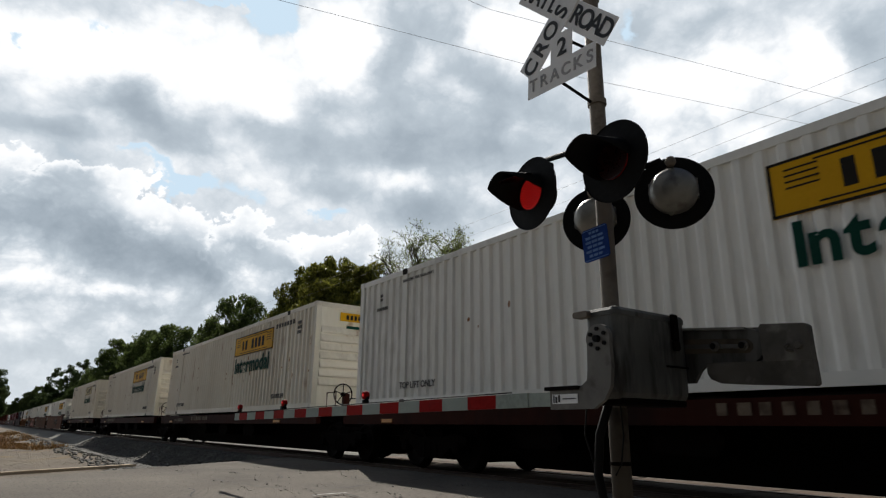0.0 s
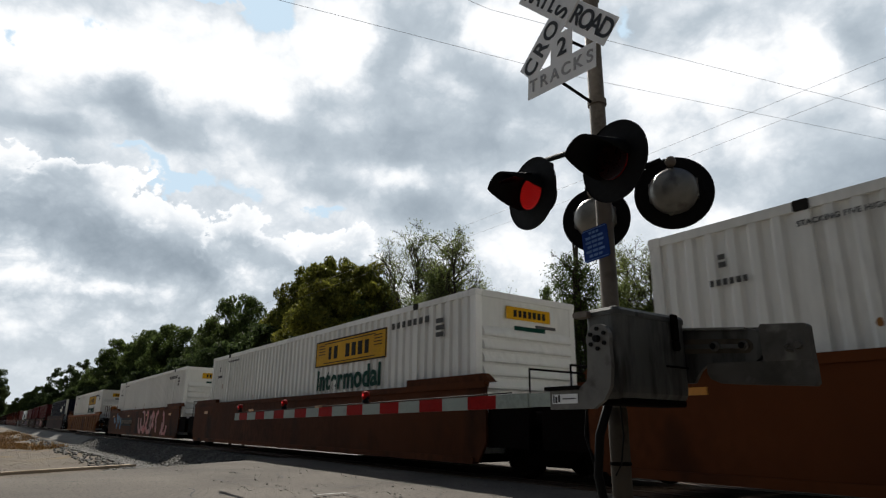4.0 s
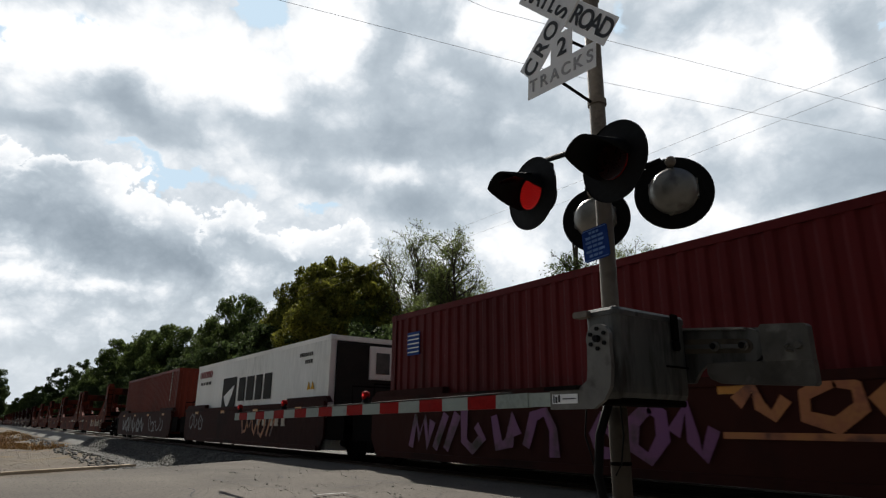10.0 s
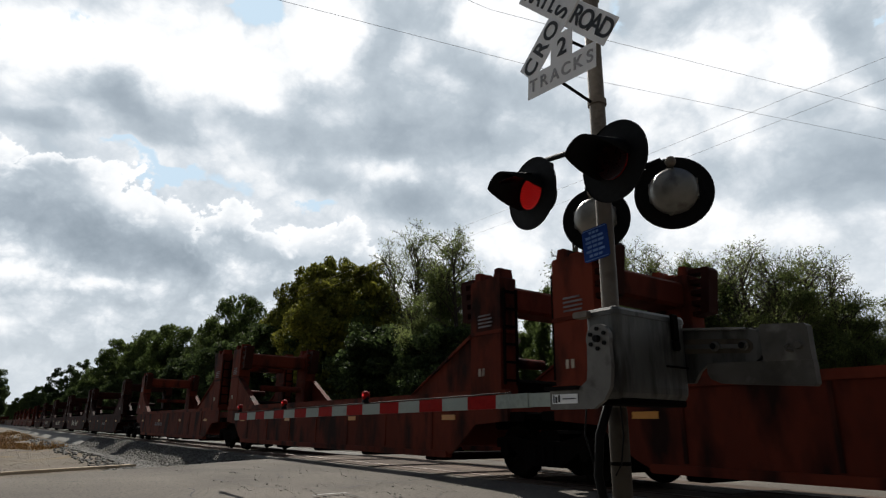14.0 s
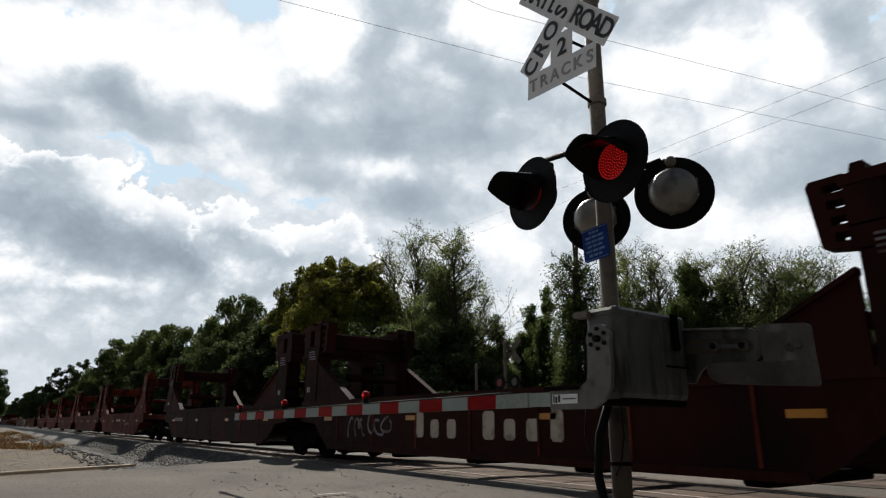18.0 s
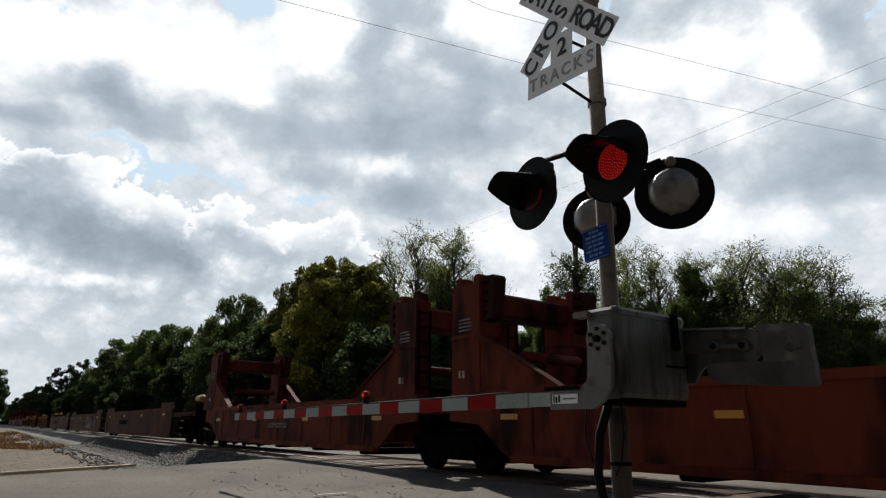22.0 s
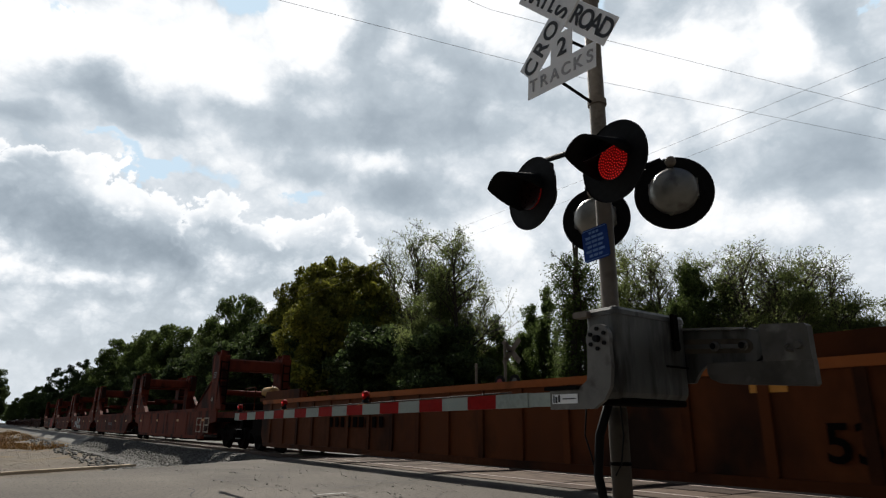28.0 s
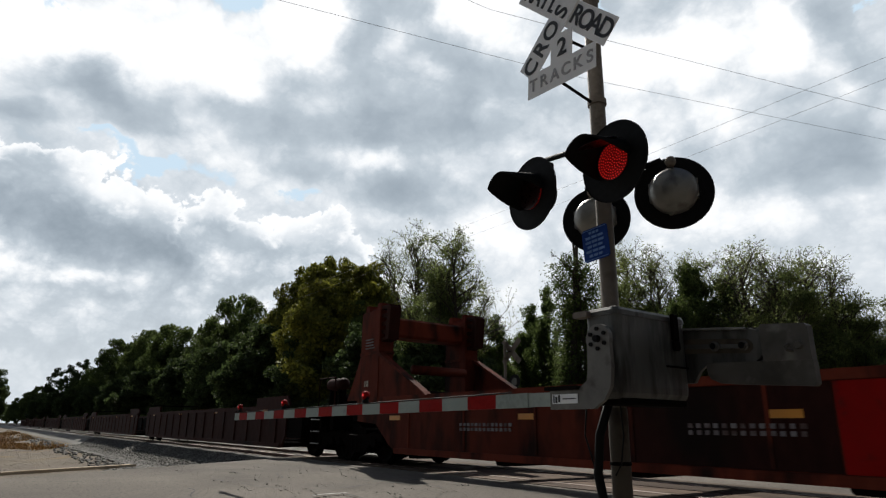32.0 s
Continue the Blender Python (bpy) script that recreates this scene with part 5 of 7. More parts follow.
def well_unit(length, paint, label, ribs=0, top_z=1.40, bulkheads=(), trucks=(1, 1), car="well_car", loaded=True, posted=False, ends=(0, 0), arched=False, tank="", inboard=0.0, flared=()):
    """A well car unit between two truck centres, length apart."""
    ob = thing(car, label, "rail car", "train of intermodal cars")
    h = length / 2
    square = not bulkheads
    well, arch, total = ((h - 1.4, h, h - 0.42) if arched else (h - 1.5, h, h - 1.2)) if square else (h - 2.15, h - 1.35, h - 0.52)
    half = WELL_HALF if square else 1.38
    low = 0.27 if square else 0.33
    for s in (-1, 1):
        g = Geo().prism(side_plate(well, arch, total, top_z, low, square, h if arched else 0.0), s * (half - 0.05) - 0.025, s * (half - 0.05) + 0.025)
        side = part("side_sill", g, paint, ob)
        part("top_chord", Geo().cbox(-total, total, s * (half - 0.05) - 0.055, s * (half - 0.05) + 0.055, top_z - 0.11, top_z, 0.03), "orange_trim" if ribs and top_z > 1.4 else paint, side)
        part("bottom_chord", Geo().cbox(-well, well, s * (half - 0.06) - 0.07, s * (half - 0.06) + 0.07, low - 0.04, low + 0.07, 0.03), paint, side)
        for k in range(ribs):
            x = -well + 0.4 + (2 * well - 0.8) * k / (ribs - 1)
            part("rib", Geo().cbox(x - 0.06, x + 0.06, s * (half - 0.02) - 0.03, s * (half - 0.02) + 0.03, low + 0.07, top_z - 0.11, 0.02), paint, side)
        if bulkheads and s < 0:
            for k in range(7):
                x = -well + 0.5 + (2 * well - 1.0) * k / 6
                part("weld_seam", SEAM, paint, side, at=pose(x, -half + 0.022, 0))
        for k in range(4):
            x = -total + 1.6 + (2 * total - 3.2) * k / 3
            part("reflector", Geo().box(x - 0.2, x + 0.2, s * (half - 0.02) - 0.004, s * (half - 0.02) + 0.004, *((1.2, 1.29) if square else (0.94, 1.03))), "reflector", side)
        if not bulkheads and not arched:
            for e in (-1, 1):
                x0, x1 = sorted((e * total, e * (h - 0.25)))
                # Black panel drawn low, a skirt over the gap beside the truck.
                part("step_panel", Geo().cbox(x0, x1, s * (half - 0.1) - 0.02, s * (half - 0.1) + 0.02, 0.5, 1.12, 0.02), "underframe", side)
    for k in range(5):
        x = -well + 0.6 + (2 * well - 1.2) * k / 4
        part("cross_member", Geo().cbox(x - 0.16, x + 0.16, -half + 0.08, half - 0.08, 0.22, 0.36, 0.03), "underframe", ob)
    for s in (-1, 1):
        x0, x1 = (well + 0.1, h - 0.2) if s > 0 else (-h + 0.2, -well - 0.1)
        part("end_platform", Geo().cbox(x0, x1, -1.3, 1.3, 0.92 if bulkheads else 0.84, 1.06, 0.03), "underframe", ob)
        part("end_sill", Geo().cbox(x0, x1, -0.3, 0.3, 0.78, 0.98, 0.05), "underframe", ob)
        part("well_end", Geo().box(s * well - 0.03, s * well + 0.03, -half + 0.09, half - 0.09, 0.5, 1.0), paint, ob)
        if not bulkheads:
            if ends[(s + 1) // 2]:
                end_kit(ob, s, h, half, paint, tank or paint, inboard)
            else:
                xr = s * (h - 0.55)
                part("grab_rail", Geo().tube([(xr, -1.1, 1.04), (xr, -1.1, 1.74), (xr, 1.1, 1.74), (xr, 1.1, 1.04)], 0.02, 6), "underframe", ob)
                part("hose_box", Geo().cbox(s * (h - 0.8) - 0.25, s * (h - 0.8) + 0.25, -0.8, 0.2, 1.04, 1.36, 0.06), "underframe", ob)
            x0, x1 = sorted((s * (total - 2.5), s * (total + 0.1)))
            tall = 0.13 if loaded else 0.25
            rise = [(x0 + 0.2 * (s < 0), top_z + tall), (x0, top_z - 0.02), (x1, top_z - 0.02), (x1 - 0.2 * (s > 0), top_z + tall)]
            for q in (-1, 1):
                part("end_guide", Geo().prism(rise, q * (half - 0.06), q * (1.32 if loaded else 1.40)), paint, ob, "raised end of the well side")
    for e in bulkheads:
        add_bulkhead(ob, e, h, paint, top_z, posted, e in flared)
    for e, on in zip((-1, 1), trucks):
        if on:
            add_truck(ob, e * h)
    if trucks[0]:
        part("drawbar", Geo().cbox(-h - 0.5, -h + 0.5, -0.25, 0.25, 0.78, 0.95, 0.04), "underframe", ob)
    return ob


def add_bulkhead(unit, e, h, paint, top_z, posted=False, outer=False):
    """Two box posts with stepped tops, a header beam, gussets that slope into the well, and stencilled posted."""
    x0, x1 = sorted((e * (h - 0.62), e * (h - 1.42)))
    hd = part("bulkhead", Geo().cbox(x0 + 0.1, x1 - 0.1, -1.0, 1.0, 2.78, 3.22, 0.05), paint, unit, "welded steel bulkhead frame with header beam")
    part("lower_beam", Geo().cbox(x0 + 0.15, x1 - 0.15, -1.0, 1.0, 1.36, 1.62, 0.05), "underframe", hd)
    part("roller", Geo().lathe([(0.0, -0.72), (0.10, -0.72), (0.10, 0.72), (0.0, 0.72)], ((x0 + x1) / 2 - e * 0.75, 0, 2.02), "y", 14), paint, hd, "round cross tube between the gussets", smooth=True)
    hooded = paint == "brown_car"
    for s in (-1, 1):
        a, b = s * 1.39, s * 1.02
        lo, hi = min(a, b), max(a, b)
        if hooded:
            # a narrower leg carries a slotted head that overhangs outwards
            xa, xb = (x0 - 0.16, x1) if e < 0 else (x0, x1 + 0.16)
            part("post", Geo().cbox(x0 + 0.06, x1 - 0.06, lo, hi, top_z - 0.1, 2.58, 0.03), paint, hd)
            part("head_foot", Geo().cbox(xa, xb, lo, hi, 2.56, 2.84, 0.03), paint, hd)
            part("head_cheek", Geo().cbox(xa, xa + 0.36, lo, hi, 2.82, 3.28, 0.03), paint, hd)
            part("head_cheek", Geo().cbox(xb - 0.34, xb, lo, hi, 2.82, 3.28, 0.03), paint, hd)
            part("head_cap", Geo().cbox(xa - 0.03, xb + 0.03, lo - 0.02, hi + 0.02, 3.26, 3.38, 0.03), paint, hd)
        else:
            part("post", Geo().cbox(x0, x1, lo, hi, top_z - 0.1, 3.34, 0.03), paint, hd)
            part("post_band", Geo().cbox(x0 - 0.03, x1 + 0.03, lo - 0.015, hi + 0.015, 2.36, 2.42, 0.015), paint, hd)
        for k in (0.06, 0.72):
            xx = x0 + (x1 - x0) * k
            part("lug", Geo().prism([(xx, 3.32), (xx + 0.2, 3.32), (xx + 0.17, 3.50), (xx + 0.05, 3.50)], lo + 0.04, hi - 0.04), paint, hd)
        part("lug", Geo().prism([(x0 + 0.3, 3.33), (x0 + 0.5, 3.33), (x0 + 0.48, 3.40), (x0 + 0.32, 3.40)], lo + 0.08, hi - 0.08), paint, hd)
        inner = x1 if e < 0 else x0
        # slotted guide on the inner side of the head
        comb = [(0.0, 2.62), (0.30, 2.66), (0.38, 3.36), (0.34, 3.42), (0.0, 3.42)]
        for k in range(4):
            z = 3.34 - 0.18 * k
            comb += [(0.0, z), (0.22 - 0.02 * k, z), (0.22 - 0.02 * k, z - 0.10), (0.0, z - 0.10)]
        part("corner_guide", Geo().prism([(inner - e * (q - 0.01), z) for q, z in comb], lo + 0.05, hi - 0.05), "brown_car", hd, "dark slotted corner guide")
        back = x1 if e < 0 else x0
        g = Geo().prism([(back, top_z - 0.05), (back - e * 1.9, top_z - 0.05), (back - e * 1.75, top_z + 0.05), (back, 2.35)], s * 1.345 - 0.03, s * 1.345 + 0.03)
        part("gusset", g, paint, hd)
        if outer:
            front = x0 if e < 0 else x1
            g = Geo().prism([(front, top_z - 0.05), (front + e * 0.62, top_z - 0.05), (front + e * 0.5, top_z + 0.12), (front + e * 0.06, 2.3), (front, 2.4)], s * 1.345 - 0.03, s * 1.345 + 0.03)
            part("outer_gusset", g, paint, hd)
        g = Geo().prism([(back - e * 1.9, top_z - 0.02), (back - e * 1.75, top_z + 0.07), (back, 2.40), (back, 2.33)], s * 1.34 - 0.08, s * 1.34 + 0.08)
        part("gusset_flange", g, paint, hd)
        if s < 0:
            cx = (x0 + x1) / 2
            if posted:
                bars(hd, cx, 2.6, 0.42, 0.22, "spray", y=-1.402, rows=4, gap=1.4)
            bars(hd, cx - 0.1, 1.72, 0.2, 0.13, "stencil_white", y=-1.402, rows=1, cut=2)
        g = Geo()
        rail_x = x0 - 0.05 if e < 0 else x1 + 0.05
        for k in range(6):
            z = 1.55 + 0.3 * k
            g.box(rail_x - 0.02, rail_x + 0.02, min(a, b) + 0.03, max(a, b) - 0.03, z, z + 0.035)
        for q in (min(a, b) + 0.03, max(a, b) - 0.06):
            g.box(rail_x - 0.022, rail_x + 0.022, q, q + 0.03, 1.5, 3.12)
        part("ladder", g, "underframe", hd)


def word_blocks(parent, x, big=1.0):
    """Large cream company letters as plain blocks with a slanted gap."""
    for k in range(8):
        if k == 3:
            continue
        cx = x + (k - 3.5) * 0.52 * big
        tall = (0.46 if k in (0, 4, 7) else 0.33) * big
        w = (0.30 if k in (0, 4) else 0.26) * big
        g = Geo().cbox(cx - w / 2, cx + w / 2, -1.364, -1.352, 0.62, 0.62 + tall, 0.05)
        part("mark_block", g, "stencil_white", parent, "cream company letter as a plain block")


# spine cars with white containers
UNIT = flat_unit(18.6)
on_track(UNIT, -4.9)
for x in (-23.6, -42.3):
    on_track(copy_thing(UNIT, pose(0, 0, 0)), x)
last_flat = copy_thing(UNIT, pose(0, 0, 0))
on_track(last_flat, -63.5)
for ob, xs, (b0, b1) in ((UNIT, (-5.4, -9.3, 9.3), (-3.4, 7.4)), (TRAIN[1][0], (-9.3,), (-7.2, 7.4)), (TRAIN[2][0], (-9.3,), (-7.2, 7.4)), (last_flat, (-8.4, 8.4), (-6.4, 6.4))):
    for x in xs:
        add_truck(ob, x)
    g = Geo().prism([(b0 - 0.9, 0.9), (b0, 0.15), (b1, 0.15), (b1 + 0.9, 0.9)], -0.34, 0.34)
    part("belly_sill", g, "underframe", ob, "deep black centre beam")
bars(UNIT, 2.0, 1.04, 2.5, 0.14, "stencil_dim", y=-1.352, cut=10, label="cream car number as plain bars")
bars(TRAIN[1][0], -2.15, 1.05, 2.3, 0.14, "stencil_dim", y=-1.352, cut=10, label="cream car number as plain bars")
bars(TRAIN[1][0], -5.3, 1.0, 1.35, 0.11, "stencil_dim", y=-1.352, cut=7)
part("word_twin", lettering("TWIN 28-ALL PURPOSE SPINE CAR", 0.21, 0.003), "stencil_dim", TRAIN[2][0], "cream words TWIN 28-ALL PURPOSE SPINE CAR", at=pose(-4.43, -1.352, 1.03, 90, 0, 0))
bars(last_flat, 1.75, 1.06, 2.5, 0.15, "stencil_dim", y=-1.352, cut=9, label="cream car number as plain bars")


def load(ob, lead, base):
    """A container rides with its leading end at x = lead, base above the rail."""
    TRAIN.append((ob, lead))
    ob.matrix_basis = pose(lead, TRACK_Y, RAIL_Z + base)
    return ob


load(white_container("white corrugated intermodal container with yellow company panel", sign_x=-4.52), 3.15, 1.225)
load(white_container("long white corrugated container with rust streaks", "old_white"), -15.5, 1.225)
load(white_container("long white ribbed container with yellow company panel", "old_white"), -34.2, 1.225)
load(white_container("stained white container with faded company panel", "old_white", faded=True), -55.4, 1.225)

# three articulated wells
W53 = well_unit(20.2, "rust_car", "rusty brown well car with a white container in it", 0, 1.57, trucks=(1, 1), ends=(0, 1))
on_track(W53, -85.0)
bars(W53, 3.0, 0.92, 4.2, 0.42, "logo_dark", y=-WELL_HALF, name="number_field", label="black field behind the car number")
bars(W53, 3.0, 0.92, 3.5, 0.2, "stencil_dim", y=-WELL_HALF - 0.012, cut=10, label="cream car number as plain bars")
b = well_unit(20.2, "rust_car", "rusty brown well car with a white container in it", 0, 1.57, trucks=(1, 0))
on_track(b, -105.0)
b = well_unit(20.2, "rust_car", "rusty brown well car with sprayed paint on its side", 0, 1.57, trucks=(1, 0), ends=(1, 0))
on_track(b, -125.2)
bars(b, -2.7, 0.92, 4.0, 0.42, "logo_dark", y=-WELL_HALF, name="number_field", label="black field behind the car number")
bars(b, -2.7, 0.92, 3.3, 0.2, "stencil_dim", y=-WELL_HALF - 0.012, cut=10, label="cream car number as plain bars")
scrawl(b, 3.7, 0.95, 6.2, 1.1, "spray_red", seed=3, loops=9, thick=0.12)
scrawl(b, -5.9, 0.85, 2.4, 0.7, "spray_blue", seed=4, loops=4, thick=0.13)
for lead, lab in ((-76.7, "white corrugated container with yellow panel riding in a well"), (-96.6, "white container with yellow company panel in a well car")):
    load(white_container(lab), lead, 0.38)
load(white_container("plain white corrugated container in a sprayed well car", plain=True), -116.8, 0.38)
c = well_unit(20.6, "amber_car", "orange-brown ribbed well car with a white container", 15, 1.5, trucks=(1, 1), ends=(1, 1), arched=True)
on_track(c, -148.8)
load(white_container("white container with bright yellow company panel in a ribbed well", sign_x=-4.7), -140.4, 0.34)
c = well_unit(21.0, "brown_car", "dark brown well car under a dark blue container", 0, 1.57, trucks=(1, 1), ends=(1, 1))
on_track(c, -172.6)
blue = load(container_shell("container", "dark blue container with pale posts and white company mark", "dark_blue", 16.154, ribs=False), -164.3, 0.34)
for y in (-1.21, 1.21):
    part("pale_post", Geo().cbox(0.02, 0.06, y - 0.085, y + 0.085, 0.02, 2.88, 0.01), "white_steel", blue, "pale corner post")
for x in (-0.08, -16.08):
    part("pale_post", Geo().cbox(x - 0.085, x + 0.085, -CW - 0.012, -CW + 0.02, 0.02, 2.88, 0.01), "white_steel", blue, "pale corner post")
for k in range(4):
    part("mark_block", Geo().box(-5.25 + 0.33 * k, -5.02 + 0.33 * k, -CW - 0.01, -CW, 1.68, 1.98), "white_steel", blue, "white company letter as a plain block")
g = Geo()
for a in range(4):
    t = a * math.pi / 2
    cx, cz = -3.5 + 0.24 * math.cos(t + 0.78), 1.92 + 0.24 * math.sin(t + 0.78)
    g.prism([(cx - 0.15, cz), (cx, cz - 0.15), (cx + 0.15, cz), (cx, cz + 0.15)], -CW - 0.01, -CW)
part("company_sign", g, "white_steel", blue)
bars(blue, -14.6, 2.4, 0.24, 0.17, "stencil_white", y=-CW - 0.01, rows=1, cut=3)
part("top_fitting", Geo().cbox(-14.32, -14.12, -CW - 0.01, -CW + 0.06, 2.8, 2.91, 0.02), "stencil", blue)
bars(blue, -2.05, 2.33, 1.0, 0.1, "white_steel", y=-CW - 0.01, cut=6)
for k in range(6):
    part("end_marking", Geo().box(0.055, 0.065, -0.4 + k * 0.17, -0.29 + k * 0.17, 1.86, 2.0), "white_steel", blue)

# five articulated wells with forty-foot containers
leads = [-188.6, -204.0, -219.3, -234.6, -250.0]
for k, lead in enumerate(leads):
    u = well_unit(15.35, "maroon_car", "dark maroon well car with sprayed paint", 0, 1.40, trucks=(1, 1 if k == 0 else 0), ends=(int(k == 4), int(k == 0)))
    on_track(u, lead - 6.1)
    mats = ("spray", "spray", "spray_violet", "spray_violet", "spray")
    if k == 0:
        tag(u, 1.4, 6.0, 0.36, 1.25, (6, 4, 3, 0, 2), "spray_red", 0.09, seed=10)
        scrawl(u, -3.4, 0.8, 4.2, 0.65, "spray_violet", seed=11, loops=6, thick=0.06)
    elif k == 2:
        tag(u, -4.9, -0.95, 0.38, 1.12, (0, 4, 2, 3, 1), "spray_violet", 0.085, seed=12)
        tag(u, -0.45, 1.4, 0.38, 1.1, (5, 6, 7), "spray_violet", 0.085, seed=14)
        tag(u, 1.6, 5.0, 0.85, 1.36, (7, 6, 5, 3, 0), "spray_orange", 0.07, seed=13)
        part("spray_line", Geo().box(1.45, 5.2, -WELL_HALF - 0.003, -WELL_HALF, 0.72, 0.79), "spray_orange", u)
    elif k == 3:
        tag(u, -5.7, -3.8, 0.6, 1.3, (6, 2, 5), "spray", 0.04, seed=33)
        tag(u, 0.5, 3.5, 0.5, 1.1, (3, 7, 6, 4), "spray_orange", 0.05, seed=34)
    elif k == 4:
        tag(u, -4.8, 1.0, 0.4, 1.15, (3, 6, 0, 2, 5, 7), "spray", 0.10, seed=35)
        scrawl(u, 3.5, 0.8, 3.0, 0.6, "spray", seed=36, loops=5, thick=0.04)
    else:
        scrawl(u, 0.5, 0.85, 7.0, 0.7, mats[k], seed=10 + k, loops=11, thick=0.04)
    if k in (0, 3):
        bars(u, 3.0, 0.95, 2.4, 0.3, "stencil_white", y=-WELL_HALF, cut=5)
for k, lab in ((0, "dark red corrugated container in a well car"), (1, "dark red corrugated container with small blue label"), (2, "deep red corrugated container")):
    c = container_shell("container", lab, "red_steel", 12.19, ribs=False)
    load(c, leads[k], 0.24 if k == 2 else 0.36)
    bars(c, -1.15, 1.7, 0.085, 1.5, "spray", y=-CW - 0.01, rows=14)
    bars(c, -0.62, 2.3, 0.07, 0.6, "spray", y=-CW - 0.01, rows=6)
    if k:
        part("blue_label", Geo().box(-11.55, -11.1, -CW - 0.012, -CW, 1.98, 2.45), "sign_blue", c, "small blue label")
        for q in range(5):
            part("label_bar", Geo().box(-11.53, -11.12, -CW - 0.016, -CW - 0.012, 2.03 + 0.085 * q, 2.055 + 0.085 * q), "white_steel", c, "white stripe on the label")
reefer = load(container_shell("container", "smooth white refrigerated container with black company blocks", "white_steel", 12.19, ribs=False, height=2.85, smooth_side=True), leads[3] + 0.1, 0.24)
for a, b, z0, z1 in ((-8.7, -7.25, 1.12, 2.18), (-6.95, -6.35, 1.35, 2.12), (-6.15, -5.5, 1.35, 2.12), (-5.3, -4.75, 1.35, 2.12), (-4.55, -3.95, 1.35, 2.12)):
    part("mark_block", Geo().box(a, b, -CW - 0.012, -CW, z0, z1), "logo_dark", reefer, "black company letter as a plain block")
part("mark_wing", Geo().prism([(-8.5, 1.55), (-7.9, 1.75), (-7.4, 1.9), (-7.6, 1.6), (-8.0, 1.2), (-8.2, 1.2)], -CW - 0.018, -CW - 0.012), "white_steel", reefer)
for k in range(5):
    g = Geo().lathe([(0.085, 0.0), (0.135, 0.0), (0.135, 0.012), (0.085, 0.012), (0.085, 0.0)], (-11.72 + 0.33 * k, -CW - 0.012, 2.46), "y", 20)
    part("red_ring", g, "arm_red", reefer, "red company letter as a plain ring")
bars(reefer, -11.0, 2.12, 1.5, 0.11, "stencil", y=-CW - 0.01, cut=4)
bars(reefer, -1.5, 2.45, 0.9, 0.1, "stencil", y=-CW - 0.01, cut=7)
bars(reefer, -1.3, 2.25, 0.5, 0.1, "stencil", y=-CW - 0.01, cut=4)
for x in (-1.2, -0.95):
    part("warning_sign", Geo().prism([(x - 0.1, 1.5), (x + 0.1, 1.5), (x, 1.7)], -CW - 0.012, -CW), "logo_yellow", reefer, "small yellow warning triangle")
part("cooling_unit", Geo().cbox(-0.02, 0.06, -1.12, 1.12, 0.25, 2.7, 0.06), "logo_dark", reefer, "black cooling machine on the end")
part("service_panel", Geo().cbox(0.06, 0.1, -0.2, 1.1, 1.75, 2.62, 0.03), "white_steel", reefer, "white panel over the cooling machine")
part("cooling_grille", Geo().cbox(0.1, 0.12, 0.0, 0.4, 1.9, 2.45, 0.02), "stencil", reefer)
c = container_shell("container", "rust-red corrugated container in a well car", "brown_red", 12.19, ribs=False)
load(c, leads[4], 0.40)
bars(c, -1.2, 2.1, 0.14, 1.3, "stencil_white", y=-CW - 0.01, rows=9)


FIFTY_THREE = lettering("53", 0.52, 0.003)


def bulkhead_car(joints, paint, label, marks):
    """Five units with a bulkhead at each end of every one."""
    for k in range(5):
        a, b = joints[k], joints[k + 1]
        u = well_unit(abs(b - a), paint, label, 0, 1.42, bulkheads=(-1, 1), trucks=(1, 1 if k == 0 else 0), car="bulkhead_well_car", posted=True, flared=((1,) if k == 0 else (-1,) if k == 4 else ()))
        on_track(u, (a + b) / 2)
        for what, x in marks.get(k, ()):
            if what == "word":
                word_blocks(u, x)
            elif what == "number":
                bars(u, x, 1.02, 1.3, 0.14, "stencil_white", y=-1.37, cut=10, label="white car number as plain bars")
            elif what == "posted":
                bars(u, x, 0.82, 1.4, 0.13, "spray", y=-1.37, rows=2, cut=13)
            elif what == "spray":
                scrawl(u, x, 0.85, 1.9, 0.5, "spray", y=-1.36, seed=k + 40, loops=6, thick=0.028)
            elif what == "patch":
                part("primer_patch", Geo().box(x - 1.5, x + 1.46, -1.36, -1.354, 0.41, 1.30), "maroon_car", u, "dull brown repainted panel")
                part("red_patch", Geo().box(x + 1.48, x + 4.4, -1.36, -1.354, 0.41, 1.30), "arm_red", u, "bright red repainted panel")
            elif what == "blob":
                scrawl(u, x, 0.8, 4.2, 0.6, "spray_white", y=-1.36, seed=90, loops=6, thick=0.13)
            elif what == "frame":
                g = Geo()
                for q in (-0.3, 0.3):
                    g.box(x + q - 0.02, x + q + 0.02, -1.364, -1.352, 0.55, 1.05)
                for z in (0.55, 0.8, 1.05):
                    g.box(x - 0.32, x + 0.32, -1.364, -1.352, z - 0.02, z + 0.02)
                part("stencil_frame", g, "stencil_white", u)


